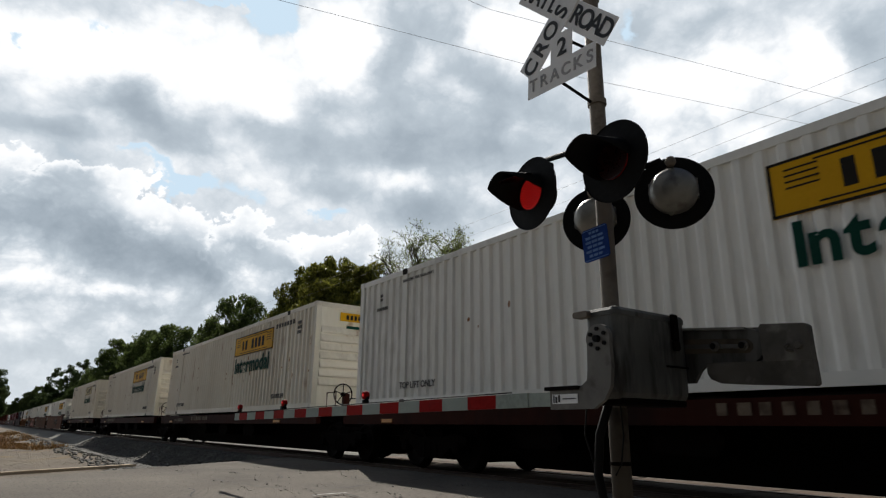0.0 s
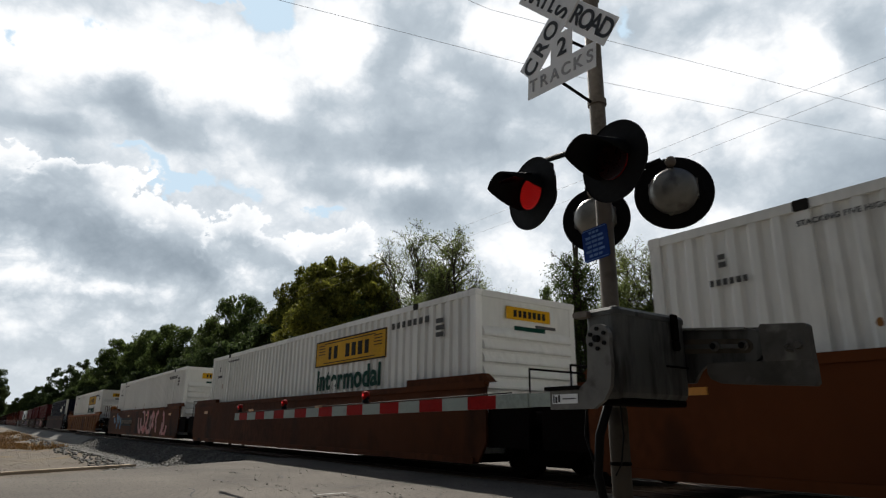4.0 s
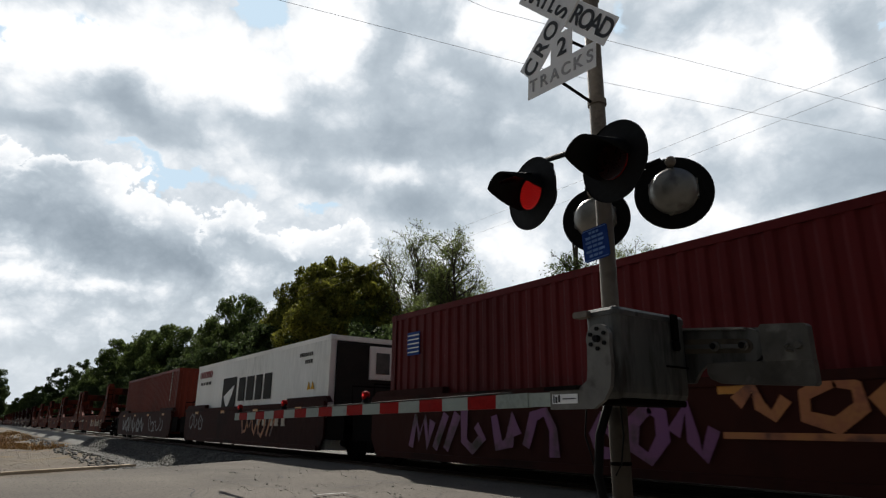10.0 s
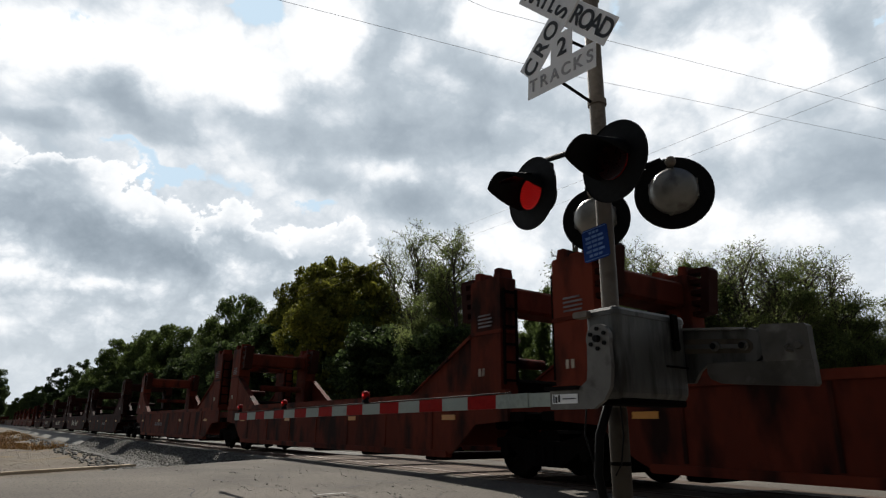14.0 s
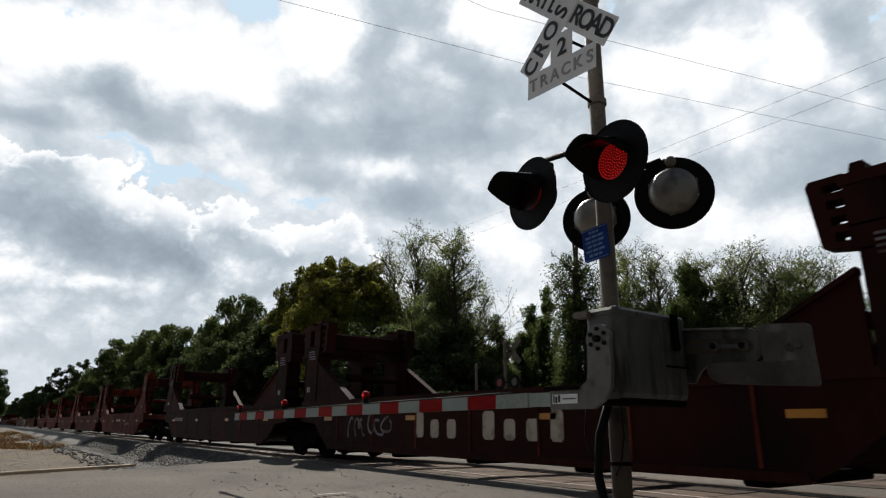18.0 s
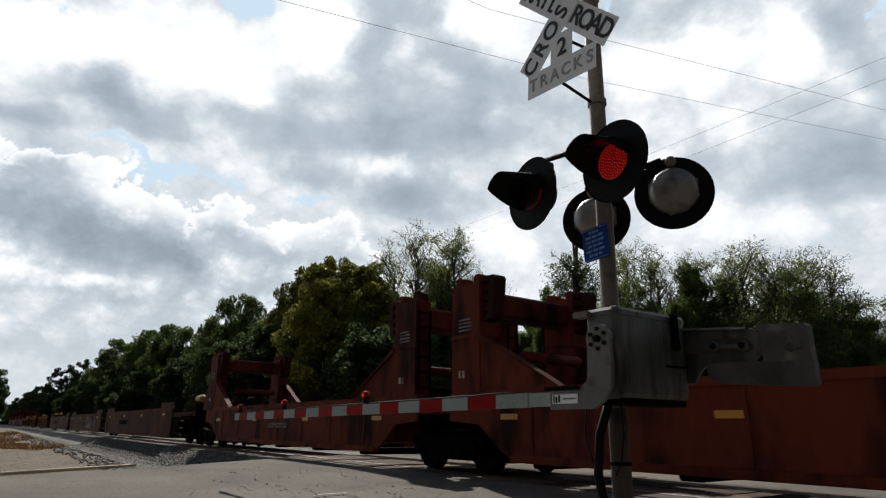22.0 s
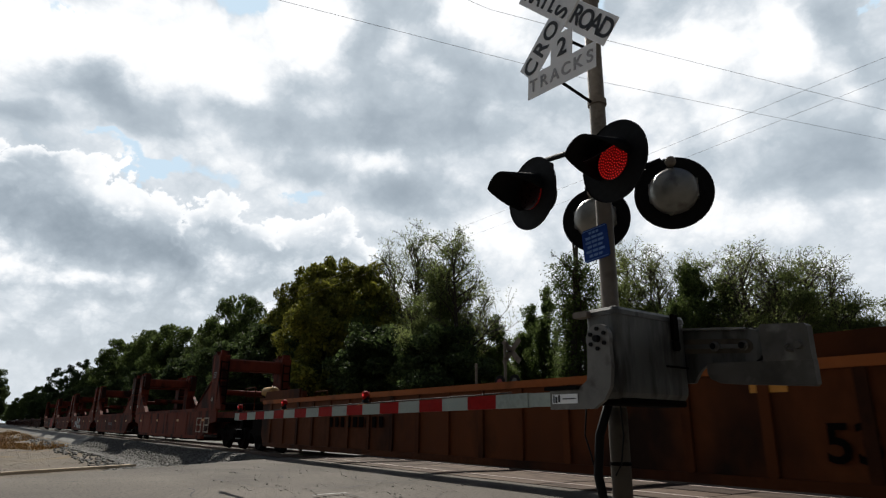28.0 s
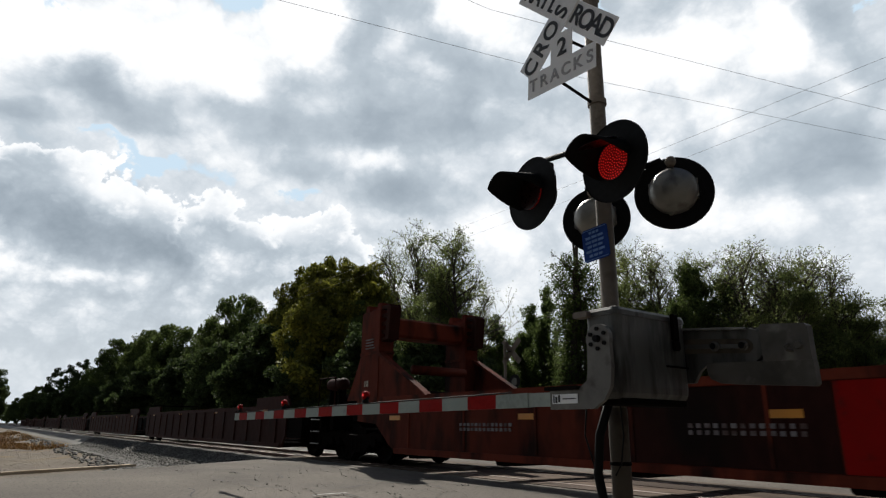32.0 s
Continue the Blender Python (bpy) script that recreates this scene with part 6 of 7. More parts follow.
bulkhead_car([-268.6, -284.2, -299.7, -315.2, -330.7, -346.4], "orange_car", "rusty orange-red well car with tall bulkheads, empty",
             {0: [("word", 2.9), ("number", -4.1), ("frame", 5.8)], 1: [("number", 4.0)], 2: [("posted", 2)], 4: [("posted", -2)]})
bulkhead_car([-350.4, -366.0, -381.5, -397.0, -412.4, -427.8], "brown_car", "dark brown well car with tall bulkheads, empty",
             {1: [("word", -0.2)], 2: [("word", -0.2)], 3: [("word", 0.25), ("spray", -3.6)], 4: [("number", -4.7)], 0: [("posted", 1)]})
bulkhead_car([-431.8, -447.4, -462.9, -478.3, -493.8, -509.3], "orange_car", "weathered orange well car with tall bulkheads, empty",
             {0: [("posted", 3.0), ("number", 0)], 2: [("spray", -2)], 3: [("spray", 3)], 4: [("posted", 0)]})
for k, (a, b, paint, ribs) in enumerate(((-512.3, -532.7, "rust_car", 0), (-532.7, -553.0, "yellow_car", 0), (-553.0, -574.2, "rust_car", 0),
                                         (-576.8, -594.8, "rust_car", 15), (-597.2, -614.2, "rust_car", 15), (-616.6, -635.6, "rust_car", 17))):
    u = well_unit(a - b, paint, "empty rusty well car with low sides" if not ribs else "empty rusty well car with ribbed low sides", ribs, 1.52, trucks=(1, 1 if k in (0, 3, 4, 5) else 0), loaded=False,
                  ends=(int(k > 1), int(k != 1 and k != 2)), tank="tank_paint", inboard=4.0 if k == 2 else 0.0)
    on_track(u, (a + b) / 2)
    if k == 1:
        bars(u, 0.28, 0.74, 1.9, 0.3, "logo_dark", y=-WELL_HALF - 0.006, cut=3, label="faded dark company letters as plain blocks")
        tag(u, 1.9, 4.8, 0.62, 1.2, (3, 1, 7, 0, 6, 4), "spray", 0.03, seed=71)
        scrawl(u, 5.8, 0.8, 1.9, 0.3, "spray", seed=72, loops=5, thick=0.015, y=-WELL_HALF - 0.004)
        scrawl(u, 3.3, 0.62, 2.8, 0.2, "spray", seed=73, loops=4, thick=0.05, y=-WELL_HALF - 0.004)
    if k in (0, 5):
        part("size_mark", FIFTY_THREE, "underframe", u, "large dark figures 53", at=pose(-8.0 if k == 0 else 7.45, -WELL_HALF - 0.006, 0.68, 90, 0, 0))
    if k != 1:
        bars(u, -2.5, 0.9, 2.6, 0.22, "underframe", y=-WELL_HALF - 0.006, cut=9, label="dark car number as plain bars")
    if k == 2:
        scrawl(u, 3.35, 0.95, 1.3, 0.6, "spray", seed=77, loops=5, thick=0.02, y=-WELL_HALF - 0.004)
    part("walkway", Geo().cbox(-abs(a - b) / 2 + 0.6, -abs(a - b) / 2 + 2.4, -1.4, 1.4, 1.5, 1.6, 0.02), paint, u)
bulkhead_car([-639.0, -654.9, -670.2, -685.8, -701.3, -717.3], "orange_car", "faded orange-brown well car with tall bulkheads, empty",
             {0: [("frame", 5.3), ("frame", 6.3)], 1: [("posted", 0)], 2: [("blob", -1.8)], 3: [("spray", -3.7)], 4: [("posted", -3), ("posted", 1.5), ("patch", 1.0)]})
for k in range(7):
    u = well_unit(20.4, "maroon_car", "empty dark rusty well car with ribbed low sides", 15, 1.36, trucks=(1, 1 if k == 0 else 0), loaded=False, ends=(0, int(k == 0)))
    on_track(u, -729.6 - 20.4 * k)


# bright worn couplers between the cars
KNUCKLE = Geo().lathe([(0.0, -0.12), (0.06, -0.11), (0.1, -0.05), (0.11, 0.0), (0.1, 0.05), (0.06, 0.11), (0.0, 0.12)], axis="z", n=16).mesh("coupler_knuckle", True)
for u in (-14.3, -52.6, -73.4, -136.6, -160.6, -184.6, -265.4, -348.3, -429.8, -511.0, -575.6, -596.0, -615.4, -637.6, -718.3):
    car = min((q for q in TRAIN if q[0].name.split(".")[0] in ("spine_car", "well_car", "bulkhead_well_car")), key=lambda q: abs(q[1] - u))
    part("coupler_knuckle", KNUCKLE, "bright_steel", car[0], "bright worn coupler", at=pose(u - car[1], -0.1, 0.86))


# ---- crossing signal ----
POLE = (-2.81, 3.5)


def signal_mast():
    ob = thing("crossing_signal", "grey steel crossing signal mast with crossbuck and flashing lamps", "railroad signal")
    mast = Geo().lathe([(0.0, 0.0), (0.17, 0.0), (0.17, 0.02), (0.075, 0.1), (0.061, 0.14), (0.061, 4.75), (0.05, 4.82), (0.0, 4.84)], (POLE[0], POLE[1], 0), "z", 24)
    part("mast", mast, "pole_grey", ob, smooth=True)
    # Added sleeve: the shade on the mast's foot is put into its colour.
    part("mast_sleeve", Geo().lathe([(0.0612, 0.13), (0.066, 0.15), (0.066, 0.96), (0.0612, 0.98)], (POLE[0], POLE[1], 0), "z", 24), "shade_brown", ob, "brown lower length of the mast with shade put into its colour", smooth=True)
    for z in (0.62, 0.3):
        part("band", Geo().lathe([(0.066, -0.012), (0.071, -0.008), (0.071, 0.008), (0.066, 0.012)], (POLE[0], POLE[1], z), "z", 20), "underframe", ob)
    for z in (2.83, 3.3, 4.26):
        part("clamp", Geo().lathe([(0.061, -0.025), (0.073, -0.022), (0.073, 0.022), (0.061, 0.025)], (POLE[0], POLE[1], z), "z", 20), "pole_grey", ob)
    # lamp arms
    for y, z, rise in ((3.30, 2.855, 0.045), (3.80, 2.78, 0.0)):
        g = Geo()
        g.tube([(-3.22, y, z + rise), (-2.81, y, z), (-2.40 if rise else -2.5, y, z)], 0.022, 10)
        g.tube([(POLE[0], y, z), (POLE[0], POLE[1], z)], 0.026, 8)
        part("cross_arm", g, "black_paint", ob, smooth=True)
    boards = []
    for k, (x, y, z, yaw, face) in enumerate(((-3.187, 3.121, 2.57, -6, -1), (-2.422, 3.145, 2.57, -4, -1), (-3.26, 3.95, 2.55, 30, 1), (-2.496, 3.93, 2.55, 32, 1))):
        m = pose(x, y, z, 0, 0, yaw if face < 0 else 180 + yaw)
        g = Geo().lathe([(0.115, 0.0), (0.275, 0.006), (0.285, 0.0), (0.285, 0.012), (0.275, 0.016), (0.0, 0.012)], n=40)
        disc = part("lamp_background", g, "black_paint", ob, "round black lamp background", smooth=False, at=m)
        g = Geo().lathe([(0.175, 0.014), (0.178, 0.06), (0.165, 0.1), (0.13, 0.15), (0.07, 0.175), (0.0, 0.18)], n=28)
        house = part("lamp_housing", g, "dome_alu" if face > 0 else "black_paint", disc, "dented aluminium lamp housing", smooth=True)
        g = Geo()
        for a in (20, 80, 160, 200, 280, 340):
            g.cbox(0.17 * math.cos(radians(a)) - 0.014, 0.17 * math.cos(radians(a)) + 0.014, 0.02, 0.07, 0.17 * math.sin(radians(a)) - 0.014, 0.17 * math.sin(radians(a)) + 0.014, 0.004)
        part("lug", g, "dome_alu" if face > 0 else "black_paint", disc)
        if face < 0:
            g = Geo().tube([(0, 0.1, 0.13), (0, 0.12, 0.21), (0, 0.165, 0.26)], 0.02, 8)
            g.cbox(-0.032, 0.032, 0.13, 0.21, 0.235, 0.295, 0.012)
        else:
            g = Geo().tube([(0, 0.0, 0.20), (0, 0.09, 0.195)], 0.02, 8)
            g.lathe([(0.0, 0.165), (0.028, 0.17), (0.04, 0.19), (0.04, 0.212), (0.028, 0.234), (0.0, 0.242)], (0, 0.13, 0), "z", 14)
        part("bracket", g, "black_paint" if face < 0 else "pole_grey", disc)
        # hood: a bent sheet, long above and short below
        g = Geo()
        n = 26
        for i in range(n + 1):
            a = radians(-4 + 226 * i / n)
            c, s = math.cos(a), math.sin(a)
            ln = 0.02 + (0.29 if face < 0 else 0.1) * min(1.0, (i / n) / 0.22) * min(1.0, (1 - i / n) / 0.3)
            for rad, yy in ((0.158, 0.0), (0.158, -ln), (0.151, -ln), (0.151, 0.0)):
                g.v.append((rad * c, yy, rad * s + 0.17 * yy))
        for i in range(n):
            for j in range(3):
                g.f.append((4 * i + j, 4 * i + j + 1, 4 * i + 4 + j + 1, 4 * i + 4 + j))
        part("hood", g, "black_paint", disc, "black lamp hood", smooth=True)
        g = Geo().lathe([(0.0, 0.004), (0.128, 0.004), (0.13, -0.006), (0.0, -0.006)], n=32)
        part("lens", g, "led_back" if face < 0 else "lens_dark", disc, "round red lamp lens")
        if face < 0:
            g = Geo()
            for ring, cnt in ((0.0, 1), (0.022, 6), (0.042, 12), (0.062, 18), (0.082, 24), (0.102, 30), (0.121, 36)):
                for i in range(cnt):
                    a = 2 * math.pi * i / cnt + ring * 9
                    px, pz = ring * math.cos(a), ring * math.sin(a)
                    g.lathe([(0.0, -0.0105), (0.0040, -0.009), (0.0046, -0.006)], (px, 0, pz), "y", 6)
            part("diode_face", g, "led_red", disc, "cluster of small glowing red diodes")
            # Added disc that swings over the glowing diodes so the lamp looks unlit.
            g = Geo().lathe([(0.0, -0.0015), (0.131, -0.0015), (0.1315, 0.0), (0.131, 0.0015), (0.0, 0.0015)], (0, 0, -0.131), "y", 32)
            boards.append(part("shutter", g, "lens_dark", disc, "dark red disc added to cover the diodes while unlit", at=pose(0, -0.0135, 0.131)))
    # crossbuck with lettering
    board = thing("crossbuck", "white crossbuck sign with black letters on a mast", "road sign", at=pose(-2.764, 3.12, 3.964))
    rr = part("blade", Geo().cbox(-0.61, 0.61, -0.003, 0.003, -0.108, 0.108, 0.004), "sign_white", board, at=pose(0, 0.004, 0, 0, 46.2, 0))
    cr = part("blade", Geo().cbox(-0.57, 0.65, -0.003, 0.003, -0.112, 0.112, 0.004), "sign_white", board, at=pose(0, -0.004, 0, 0, -42, 0))
    for blade, text, start, step in ((rr, "RAIL", -0.515, 0.122), (rr, "ROAD", 0.18, 0.122), (cr, "CROSSING", -0.495, 0.158)):
        for k, c in enumerate(text):
            part("letter", lettering(c, 0.2, 0.002), "sign_black", blade, "black letter " + c, at=pose(start + step * k, -0.006, 0, 90, 0, 0))
    plate = thing("track_count_sign", "white sign with the words 2 TRACKS in faded letters", "road sign", at=pose(-2.822, 3.11, 3.44, 0, 3.6, 0))
    part("lower_panel", Geo().cbox(-0.347, 0.347, -0.003, 0.003, -0.105, 0.1, 0.004), "sign_white", plate)
    part("upper_panel", Geo().cbox(-0.10, 0.12, -0.003, 0.003, 0.1, 0.33, 0.004), "sign_white", plate)
    for k, c in enumerate("TRACKS"):
        part("letter", lettering(c, 0.14, 0.002), "sign_faded", plate, "grey faded letter " + c, at=pose(-0.285 + 0.116 * k, -0.006, -0.005, 90, 0, 0))
    part("figure", lettering("2", 0.2, 0.002), "sign_black", plate, "black figure 2", at=pose(0.02, -0.006, 0.2, 90, 0, 0))
    g = Geo().tube([(0.0, 0.01, -0.08), (0.02, 0.33, -0.15)], 0.012, 6)
    g.tube([(0.0, 0.01, 0.3), (0.02, 0.33, 0.3)], 0.012, 6)
    part("bracket", g, "black_paint", plate)
    g = Geo().cbox(-0.03, 0.03, 0.0, 0.34, -0.03, 0.03, 0.01)
    part("bracket", g, "black_paint", board)
    # blue notice
    note = thing("blue_notice", "small blue notice plate on the mast", "sign", at=pose(-2.845, 3.425, 2.145, 0, -4, 0))
    part("plate", Geo().cbox(-0.118, 0.118, -0.003, 0.003, -0.125, 0.125, 0.015), "sign_blue", note)
    for k, w in enumerate((0.10, 0.17, 0.18, 0.15, 0.18, 0.13)):
        z = 0.09 - 0.035 * k
        for q in range(3):
            a = -w / 2 + w * q / 3
            part("writing_bar", Geo().box(a, a + w / 3 - 0.010, -0.006, -0.003, z - 0.009, z + 0.009), "notice_blue", note, "pale blue writing as a bar")
    part("border", Geo().box(-0.108, 0.108, -0.005, -0.003, -0.116, -0.112).box(-0.108, 0.108, -0.005, -0.003, 0.112, 0.116), "notice_blue", note)
    return ob, boards


SIGNAL, SHUTTERS = signal_mast()


def beyond(g, k=1.09):
    """Set a part back behind the mechanism, at the size that it has there."""
    g.v = [(x * k, y * k, EYE.z + (z - EYE.z) * k) for x, y, z in g.v]
    return g


def gate():
    """Gate mechanism clamped to the mast, its striped arm lowered across the road, and the counterweight."""
    ob = thing("crossing_gate", "lowered crossing gate with red and white striped arm", "gate")
    g = Geo()
    def rounded(x0, x1, y0, y1, levels, r=0.05):
        ring = [(x1 - r, y1 - r, 0), (x0 + r, y1 - r, 90), (x0 + r, y0 + r, 180), (x1 - r, y0 + r, 270)]
        g = Geo()
        for z, inset in levels:
            for cx, cy, a0 in ring:
                for q in range(6):
                    a = radians(a0 + 18 * q)
                    rr = max(r - inset, 0.004)
                    sx, sy = (inset if cx < (x0 + x1) / 2 else -inset) if inset > r else 0, (inset if cy < (y0 + y1) / 2 else -inset) if inset > r else 0
                    g.v.append((cx + sx + rr * math.cos(a), cy + sy + rr * math.sin(a), z))
        n, rows = 24, len(levels)
        for i in range(rows - 1):
            g.f += [(i * n + k, i * n + (k + 1) % n, (i + 1) * n + (k + 1) % n, (i + 1) * n + k) for k in range(n)]
        g.f += [tuple(range(n - 1, -1, -1)), tuple(range((rows - 1) * n, rows * n))]
        return g

    g = rounded(-2.745, -2.48, 3.14, 3.88, ((1.02, 0.04), (1.03, 0.02), (1.06, 0.004), (1.10, 0.0), (1.545, 0.0)))
    box = part("mechanism_case", g, "galvanised", ob, "dull grey metal gate mechanism case")
    part("lid", rounded(-2.751, -2.474, 3.134, 3.886, ((1.545, 0.0), (1.575, 0.0), (1.594, 0.012), (1.602, 0.04))), "galvanised", box)
    part("hasp", Geo().cbox(-2.476, -2.452, 3.70, 3.755, 1.42, 1.60, 0.008), "underframe", box)
    part("padlock", Geo().cbox(-2.478, -2.446, 3.705, 3.75, 1.35, 1.42, 0.012), "wheel", box)
    part("hinge", Geo().cbox(-2.483, -2.468, 3.62, 3.86, 1.238, 1.25, 0.004), "underframe", box)
    part("base_flange", Geo().cbox(-2.72, -2.50, 3.18, 3.84, 0.985, 1.03, 0.01), "underframe", box)
    part("mast_clamp", Geo().cbox(-2.93, -2.70, 3.40, 3.60, 1.08, 1.54, 0.03), "pole_grey", box)
    part("drip_cap", Geo().cbox(-2.80, -2.68, 3.09, 3.16, 1.545, 1.585, 0.008), "pole_grey", box)
    # arm bracket: a plate with a round head and a foot that turns into the arm
    pts = []
    cx, cz, r = -2.57, 1.385, 0.095
    for k in range(13):
        a = radians(200 - 220 * k / 12)
        pts.append((cx + r * math.cos(a), cz + r * math.sin(a)))
    pts += [(-2.475, 1.21), (-2.49, 1.09), (-2.545, 1.01), (-2.63, 0.96), (-3.0, 0.96), (-3.0, 1.085), (-2.74, 1.09), (-2.675, 1.135), (-2.665, 1.2)]
    pl = part("arm_bracket", Geo().prism(pts, 3.055, 3.085), "bracket_alu", ob, "bent aluminium arm bracket with bolts")
    g = Geo()
    for k in range(6):
        a = radians(60 * k + 30)
        g.lathe([(0.0, -0.012), (0.014, -0.012), (0.014, 0.0)], (cx + 0.062 * math.cos(a), 3.055, cz + 0.062 * math.sin(a)), "y", 6)
    g.lathe([(0.0, -0.03), (0.02, -0.03), (0.022, 0.0)], (cx, 3.055, cz), "y", 12)
    part("bolt", g, "black_paint", pl)
    part("sticker", Geo().box(-2.975, -2.755, 3.049, 3.054, 0.995, 1.055), "sign_white", pl, "pale maker's sticker with bars")
    g = Geo()
    for x0, x1, z0, z1 in ((-2.965, -2.955, 1.0, 1.05), (-2.945, -2.93, 1.0, 1.04), (-2.92, -2.905, 1.005, 1.05), (-2.88, -2.77, 1.022, 1.029)):
        g.box(x0, x1, 3.046, 3.049, z0, z1)
    part("sticker_bars", g, "sign_black", pl)
    part("foot_strap", Geo().cbox(-3.03, -2.74, 3.03, 3.12, 1.08, 1.105, 0.006), "wheel", pl)
    # arm
    arm = part("arm", Geo().cbox(-3.5, -2.98, 3.06, 3.085, 0.981, 1.072, 0.008), "arm_white", ob, "long tapering gate arm")
    x = -3.215
    k = 0
    edges = []
    while x > -9.4:
        edges.append(x)
        x -= 0.338
    edges.append(-9.5)
    for k in range(len(edges) - 1):
        a, b = edges[k], edges[k + 1]
        za = 0.981 + (a + 3.0) / 6.5 * 0.072
        zb = 0.981 + (b + 3.0) / 6.5 * 0.072
        g = Geo()
        v = [(b, 3.052, zb), (a, 3.052, za), (a, 3.052, za + 0.097), (b, 3.052, zb + 0.097), (b, 3.09, zb), (a, 3.09, za), (a, 3.09, za + 0.097), (b, 3.09, zb + 0.097)]
        g.add(v, [(0, 1, 2, 3), (7, 6, 5, 4), (0, 4, 5, 1), (1, 5, 6, 2), (2, 6, 7, 3), (3, 7, 4, 0)])
        part("stripe", g, "arm_white" if k % 2 == 0 else "arm_red", arm)
    for x, z in ((-5.56, 1.065), (-7.66, 1.04), (-9.35, 1.02)):
        g = Geo().lathe([(0.0, 0.0), (0.035, 0.0), (0.035, 0.02), (0.03, 0.03), (0.0, 0.03)], (x, 3.07, z), "z", 12)
        g.tube([(x, 3.07, z + 0.03), (x + 0.05, 3.07, z + 0.05)], 0.018, 6)
        lampb = part("arm_lamp", g, "black_paint", ob, "small red lamp on the gate arm")
        g = Geo().lathe([(0.0, -0.03), (0.036, -0.028), (0.045, 0.0), (0.036, 0.028), (0.0, 0.03)], (x, 3.07, z + 0.072), "y", 14)
        part("arm_lamp_lens", g, "arm_red", lampb, smooth=True)
        g = Geo().lathe([(0.0, -0.036), (0.012, -0.034), (0.014, -0.028)], (x, 3.07, z + 0.075), "y", 8)
        part("arm_lamp_spot", g, "led_red", lampb)
    g = Geo().tube([(-3.4, 3.07, 1.085), (-5.0, 3.07, 1.067), (-7.0, 3.07, 1.045), (-9.3, 3.07, 1.02)], 0.005, 5)
    part("arm_cable", g, "black_paint", arm)
    # counterweight on the far side: a slotted arm with a round end, a cast block and a slab below
    y0 = 3.56
    end = [(-1.89 + 0.105 * math.cos(radians(a)), 1.318 + 0.105 * math.sin(radians(a))) for a in (80, 55, 30, 5, -20, -45, -70, -95)]
    cw = part("counterweight_arm", beyond(Geo().prism([(-2.42, 1.475)] + end + [(-2.15, 1.228), (-2.2, 1.19), (-2.25, 1.12), (-2.42, 1.12)], y0, y0 + 0.03)), "galvanised", ob, "slotted counterweight arm with a round end")
    part("arm_back_plate", beyond(Geo().prism([(-1.95, 1.432), (-1.79, 1.418), (-1.79, 1.215), (-1.95, 1.235)], y0 + 0.03, y0 + 0.05)), "galvanised", cw)
    slot = [(-2.3, 1.395), (-1.9, 1.36)] + [(-1.9 + 0.05 * math.cos(radians(a)), 1.315 + 0.045 * math.sin(radians(a))) for a in (60, 20, -20, -60)] + [(-1.9, 1.275), (-2.3, 1.305)]
    part("slot", beyond(Geo().prism(slot, y0 - 0.004, y0)), "shade_brown", cw)
    part("slot_bar", beyond(Geo().prism([(-2.3, 1.362), (-1.93, 1.33), (-1.93, 1.305), (-2.3, 1.335)], y0 - 0.012, y0 - 0.004)), "galvanised", cw)
    part("arm_lip", beyond(Geo().prism([(-2.42, 1.477), (-1.88, 1.424), (-1.88, 1.41), (-2.42, 1.462)], y0 - 0.03, y0)), "dome_alu", cw)
    for x, z in ((-1.9, 1.318), (-2.08, 1.33)):
        b = part("bolt", beyond(Geo().lathe([(0.02, -0.03), (0.02, -0.012), (0.03, -0.01), (0.03, 0.0)], (x, y0 - 0.012, z), "y", 16)), "weight_iron", cw)
        part("bolt_hole", beyond(Geo().lathe([(0.0, -0.024), (0.02, -0.024), (0.02, -0.02)], (x, y0 - 0.012, z), "y", 12)), "black_paint", b)
    blk = [(-1.79, 1.415), (-1.78, 1.428), (-1.545, 1.406), (-1.53, 1.392), (-1.528, 1.207), (-1.79, 1.217)]
    part("counterweight", beyond(Geo().prism(blk, y0 - 0.03, y0 + 0.03)), "weight_iron", ob, "heavy grimy cast counterweight block")
    slab = [(-2.14, 1.235), (-1.526, 1.208), (-1.524, 1.082), (-1.54, 1.070), (-1.95, 1.098), (-2.06, 1.108), (-2.12, 1.135), (-2.14, 1.17)]
    part("counterweight", beyond(Geo().prism(slab, y0 - 0.025, y0 + 0.03)), "weight_iron", ob, "heavy grimy cast counterweight slab")
    part("bolt", beyond(Geo().lathe([(0.0, -0.02), (0.02, -0.02), (0.024, 0.0)], (-1.585, y0 - 0.03, 1.29), "y", 10)), "weight_iron", ob)
    part("lifting_eye", beyond(Geo().tube([(-1.64, y0 - 0.03, 1.30), (-1.65, y0 - 0.055, 1.285), (-1.64, y0 - 0.06, 1.265), (-1.62, y0 - 0.03, 1.26)], 0.008, 6)), "weight_iron", ob)
    # cable hanging from the mechanism
    g = Geo().tube([(-2.74, 3.35, 1.04), (-2.83, 3.33, 0.8), (-2.87, 3.34, 0.55), (-2.84, 3.38, 0.25), (-2.82, 3.42, 0.02)], 0.03, 8)
    part("conduit", g, "black_paint", ob, "black cable running down the mast", smooth=True)
    g = Geo().tube([(-2.90, 3.3, 1.02), (-2.93, 3.3, 0.8), (-2.88, 3.32, 0.6), (-2.84, 3.35, 0.35)], 0.006, 5)
    g.tube([(-2.72, 3.42, 1.02), (-2.70, 3.41, 0.8), (-2.74, 3.42, 0.62), (-2.80, 3.43, 0.55)], 0.006, 5)
    part("thin_wire", g, "black_paint", ob)
    return ob


gate()


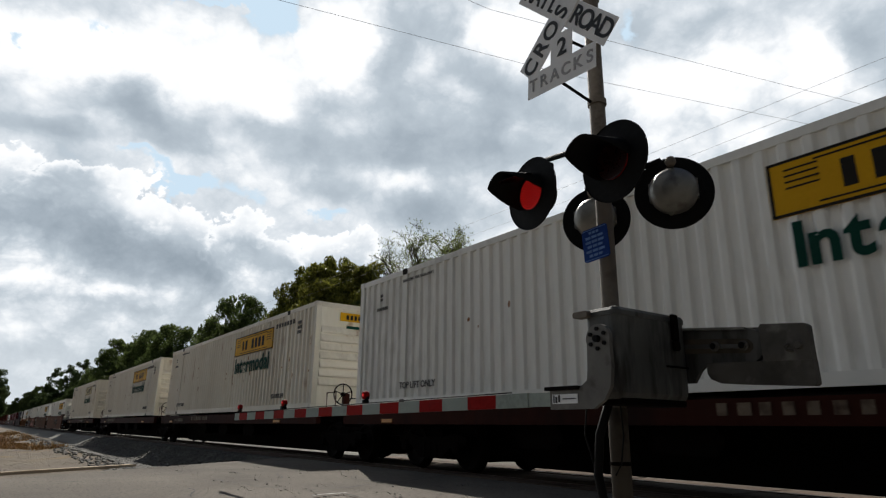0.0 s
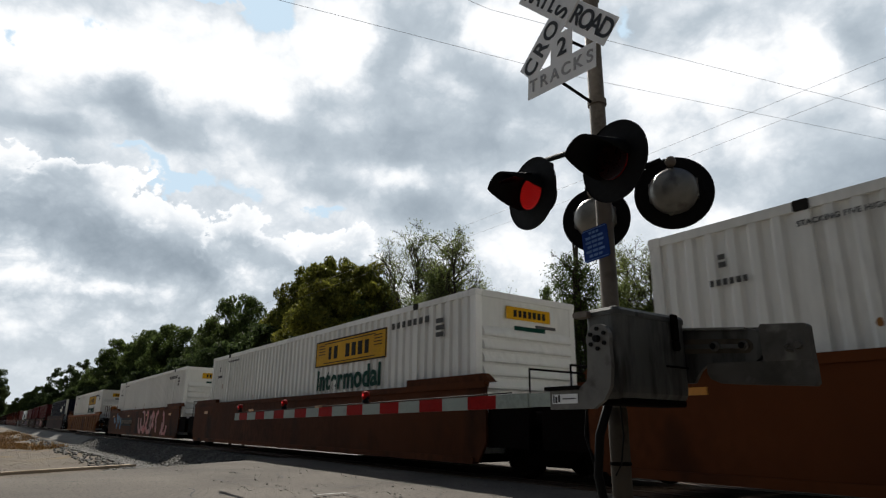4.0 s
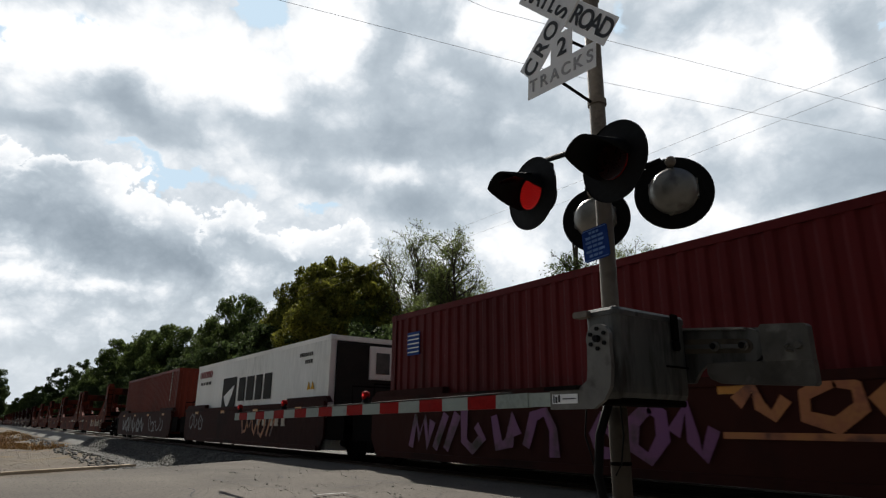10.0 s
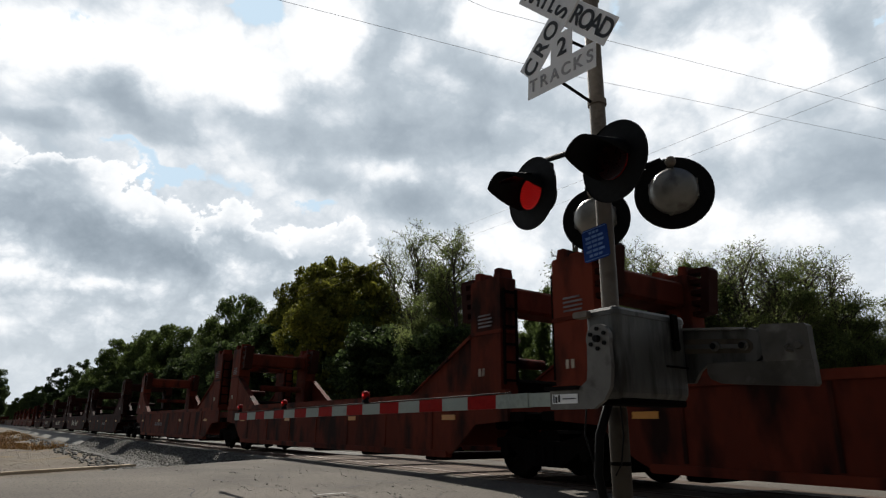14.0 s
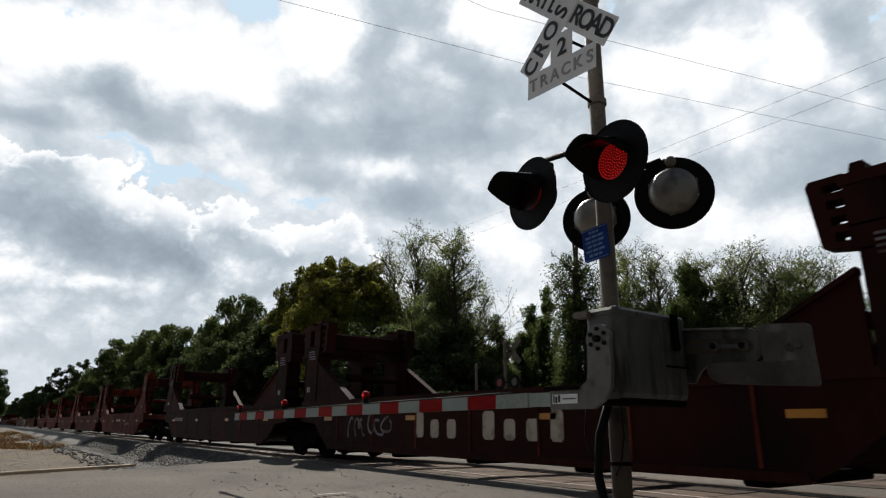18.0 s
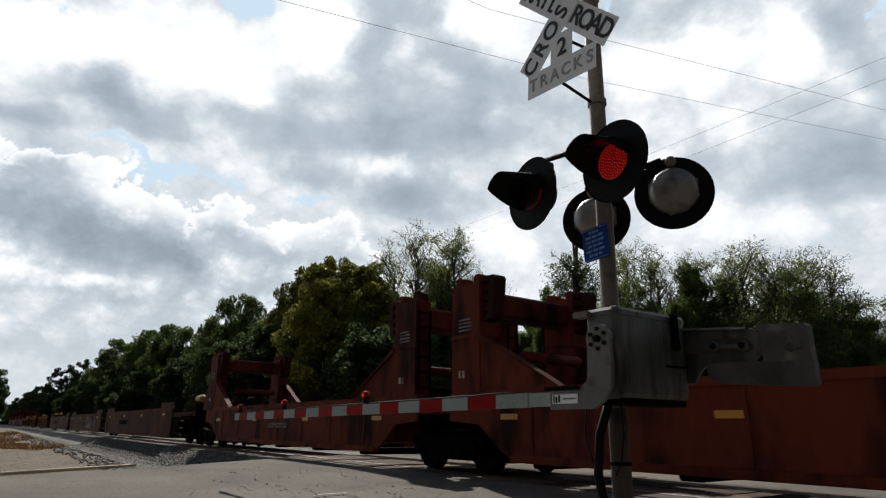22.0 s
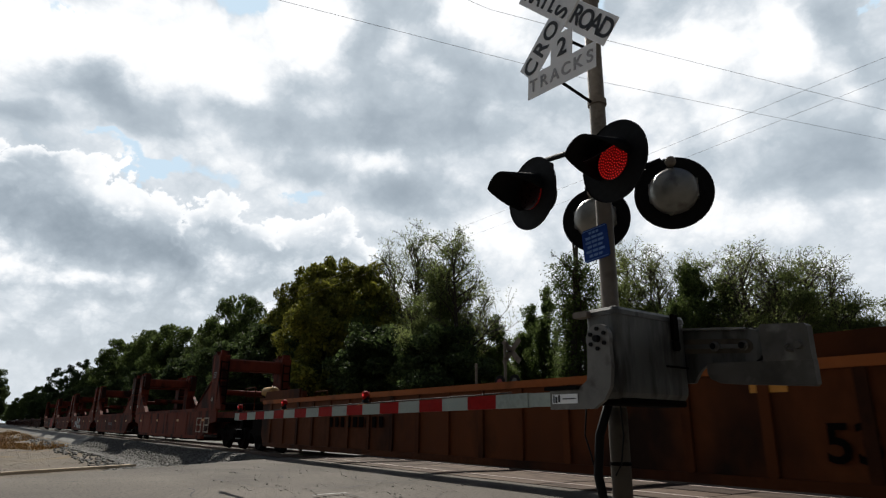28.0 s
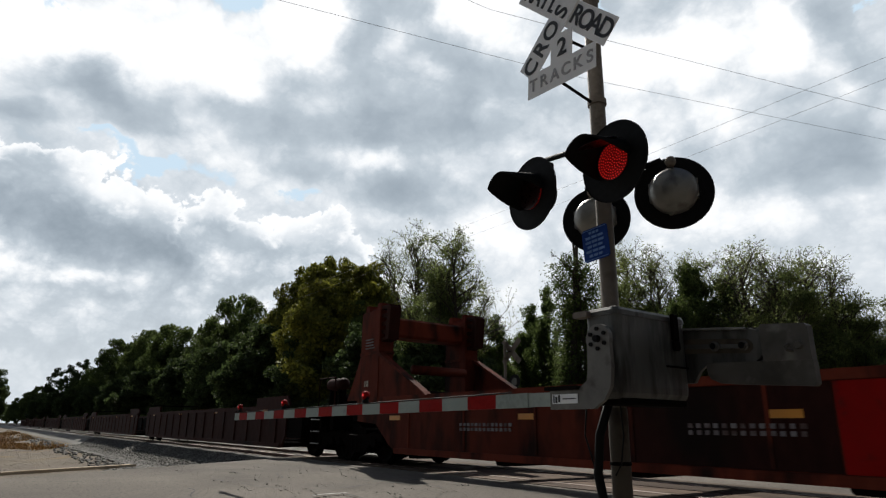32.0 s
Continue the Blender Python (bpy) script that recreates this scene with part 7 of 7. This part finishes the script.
def far_signal():
    """The signal on the other side of the tracks, seen from behind."""
    x, y = -17.3, 15.6
    ob = thing("crossing_signal", "distant crossing signal seen from behind across the tracks", "railroad signal", at=pose(x, y, 0, 0, 0, 4))
    part("mast", Geo().lathe([(0.06, -0.1), (0.06, 4.0), (0.0, 4.02)], (-0.27, 0, 0), n=12, axis="z"), "pole_grey", ob)
    for a in (45, -45):
        part("blade", Geo().cbox(-0.6, 0.6, 0.06, 0.07, -0.11, 0.11, 0.01), "pole_grey", ob, at=pose(0.0, 0, 3.6, 0, a, 0))
    for s in (-0.38, 0.38):
        g = Geo().lathe([(0.0, 0.0), (0.27, 0.0), (0.27, 0.012), (0.0, 0.012)], n=24)
        disc = part("lamp_background", g, "black_paint", ob, at=pose(s, -0.2, 2.45))
        part("lens", Geo().lathe([(0.0, -0.01), (0.14, -0.01), (0.14, 0.0)], n=20), "led_back" if s < 0 else "galvanised", disc, "red lamp lens" if s < 0 else "unlit lamp lens")
    part("cross_arm", Geo().tube([(-0.4, -0.12, 2.45), (0.4, -0.12, 2.45)], 0.02, 6).tube([(-0.27, 0.0, 3.6), (0.0, 0.06, 3.6)], 0.02, 6), "black_paint", ob)
    ob = thing("utility_pole", "thin grey pole at the wood's edge", "pole", at=pose(-21.8, 17.6, 0))
    part("shaft", Geo().lathe([(0.07, -0.3), (0.06, 3.6), (0.0, 3.62)], n=10, axis="z"), "pole_grey", ob)


far_signal()


def wires():
    """Power lines high over the road and beside the tracks."""
    spans = (((-11.0, -14, 9.3), (-10.2, 3.3, 8.84), (-8.6, 9.6, 8.75), (-5.6, 19.5, 8.85), (-1.5, 33, 9.6)),
             ((-9.6, -10, 9.3), (-7.95, 6.8, 8.84), (-7.2, 9.4, 8.8), (-4.9, 17.6, 8.84), (-0.5, 33, 9.6)),
             ((-70, 15.2, 9.6), (-10.2, 15.0, 8.84), (-3.9, 14.9, 8.84), (30, 14.8, 9.3)),
             ((-70, 16.3, 9.6), (-9.7, 16.1, 8.84), (-4.3, 15.9, 8.84), (30, 15.8, 9.3)))
    for k, pts in enumerate(spans):
        fine = []
        for i in range(len(pts) - 1):
            a, b = Vector(pts[i]), Vector(pts[i + 1])
            for j in range(6):
                fine.append(a.lerp(b, j / 6))
        fine.append(Vector(pts[-1]))
        ob = thing("power_line", "thin dark overhead power line", "cable", "overhead lines")
        part("cable", Geo().tube(fine, 0.0042, 5), "wire", ob)


wires()


# ---- motion of train, flashers and clouds ----
HALF = 0.617                         # seconds that each lamp is lit in turn
# moments when a lamp shows dark or dim: time, each shutter's opening in degrees
DIM_MOMENTS = ((3.0, 0, 0), (5.5, 0, 35), (6.0, 0, 0), (7.0, 0, 50), (20.0, 0, 0), (20.5, 0, 25), (28.0, 0, 50), (29.0, 50, 0))


def motions():
    for ob, x in TRAIN:
        y, z = ob.matrix_basis.translation.y, ob.matrix_basis.translation.z
        walk(ob, [(t, pose(x + SPEED * t, y, z)) for t in (-2.0, 0.0, 16.0, 32.0, 34.0)])
    for k, ob in enumerate(SHUTTERS):
        rows, last = [], None
        for f in range(0, 961):
            t = f / FPS
            lit = (int(math.floor((t - 0.56) / HALF)) % 2 == 1) == (k == 0)
            open_by = 72.0 if lit else 0.0
            for when, a, b in DIM_MOMENTS:
                if abs(t - when) < 0.05:
                    open_by = (a, b)[k]
            if last is None or open_by != last or f == 960:
                if last is not None and f:
                    rows.append(((f - 1) / FPS, pose(0, -0.0135, 0.131, -last, 0, 0)))
                rows.append((t, pose(0, -0.0135, 0.131, -open_by, 0, 0)))
                last = open_by
        keyed, seen = [], set()
        for t, m in rows:
            if frame(t) not in seen:
                seen.add(frame(t))
                keyed.append((t, m))
        walk(ob, keyed)
    axis = Vector((2.547, 0.588, 2.054)).normalized()
    walk(backdrop, [(t, Matrix.Translation(EYE) @ Matrix.Rotation(radians(3.32) * t / 32.0, 4, axis)) for t in (-2.0, 0.0, 32.0, 34.0)])


motions()
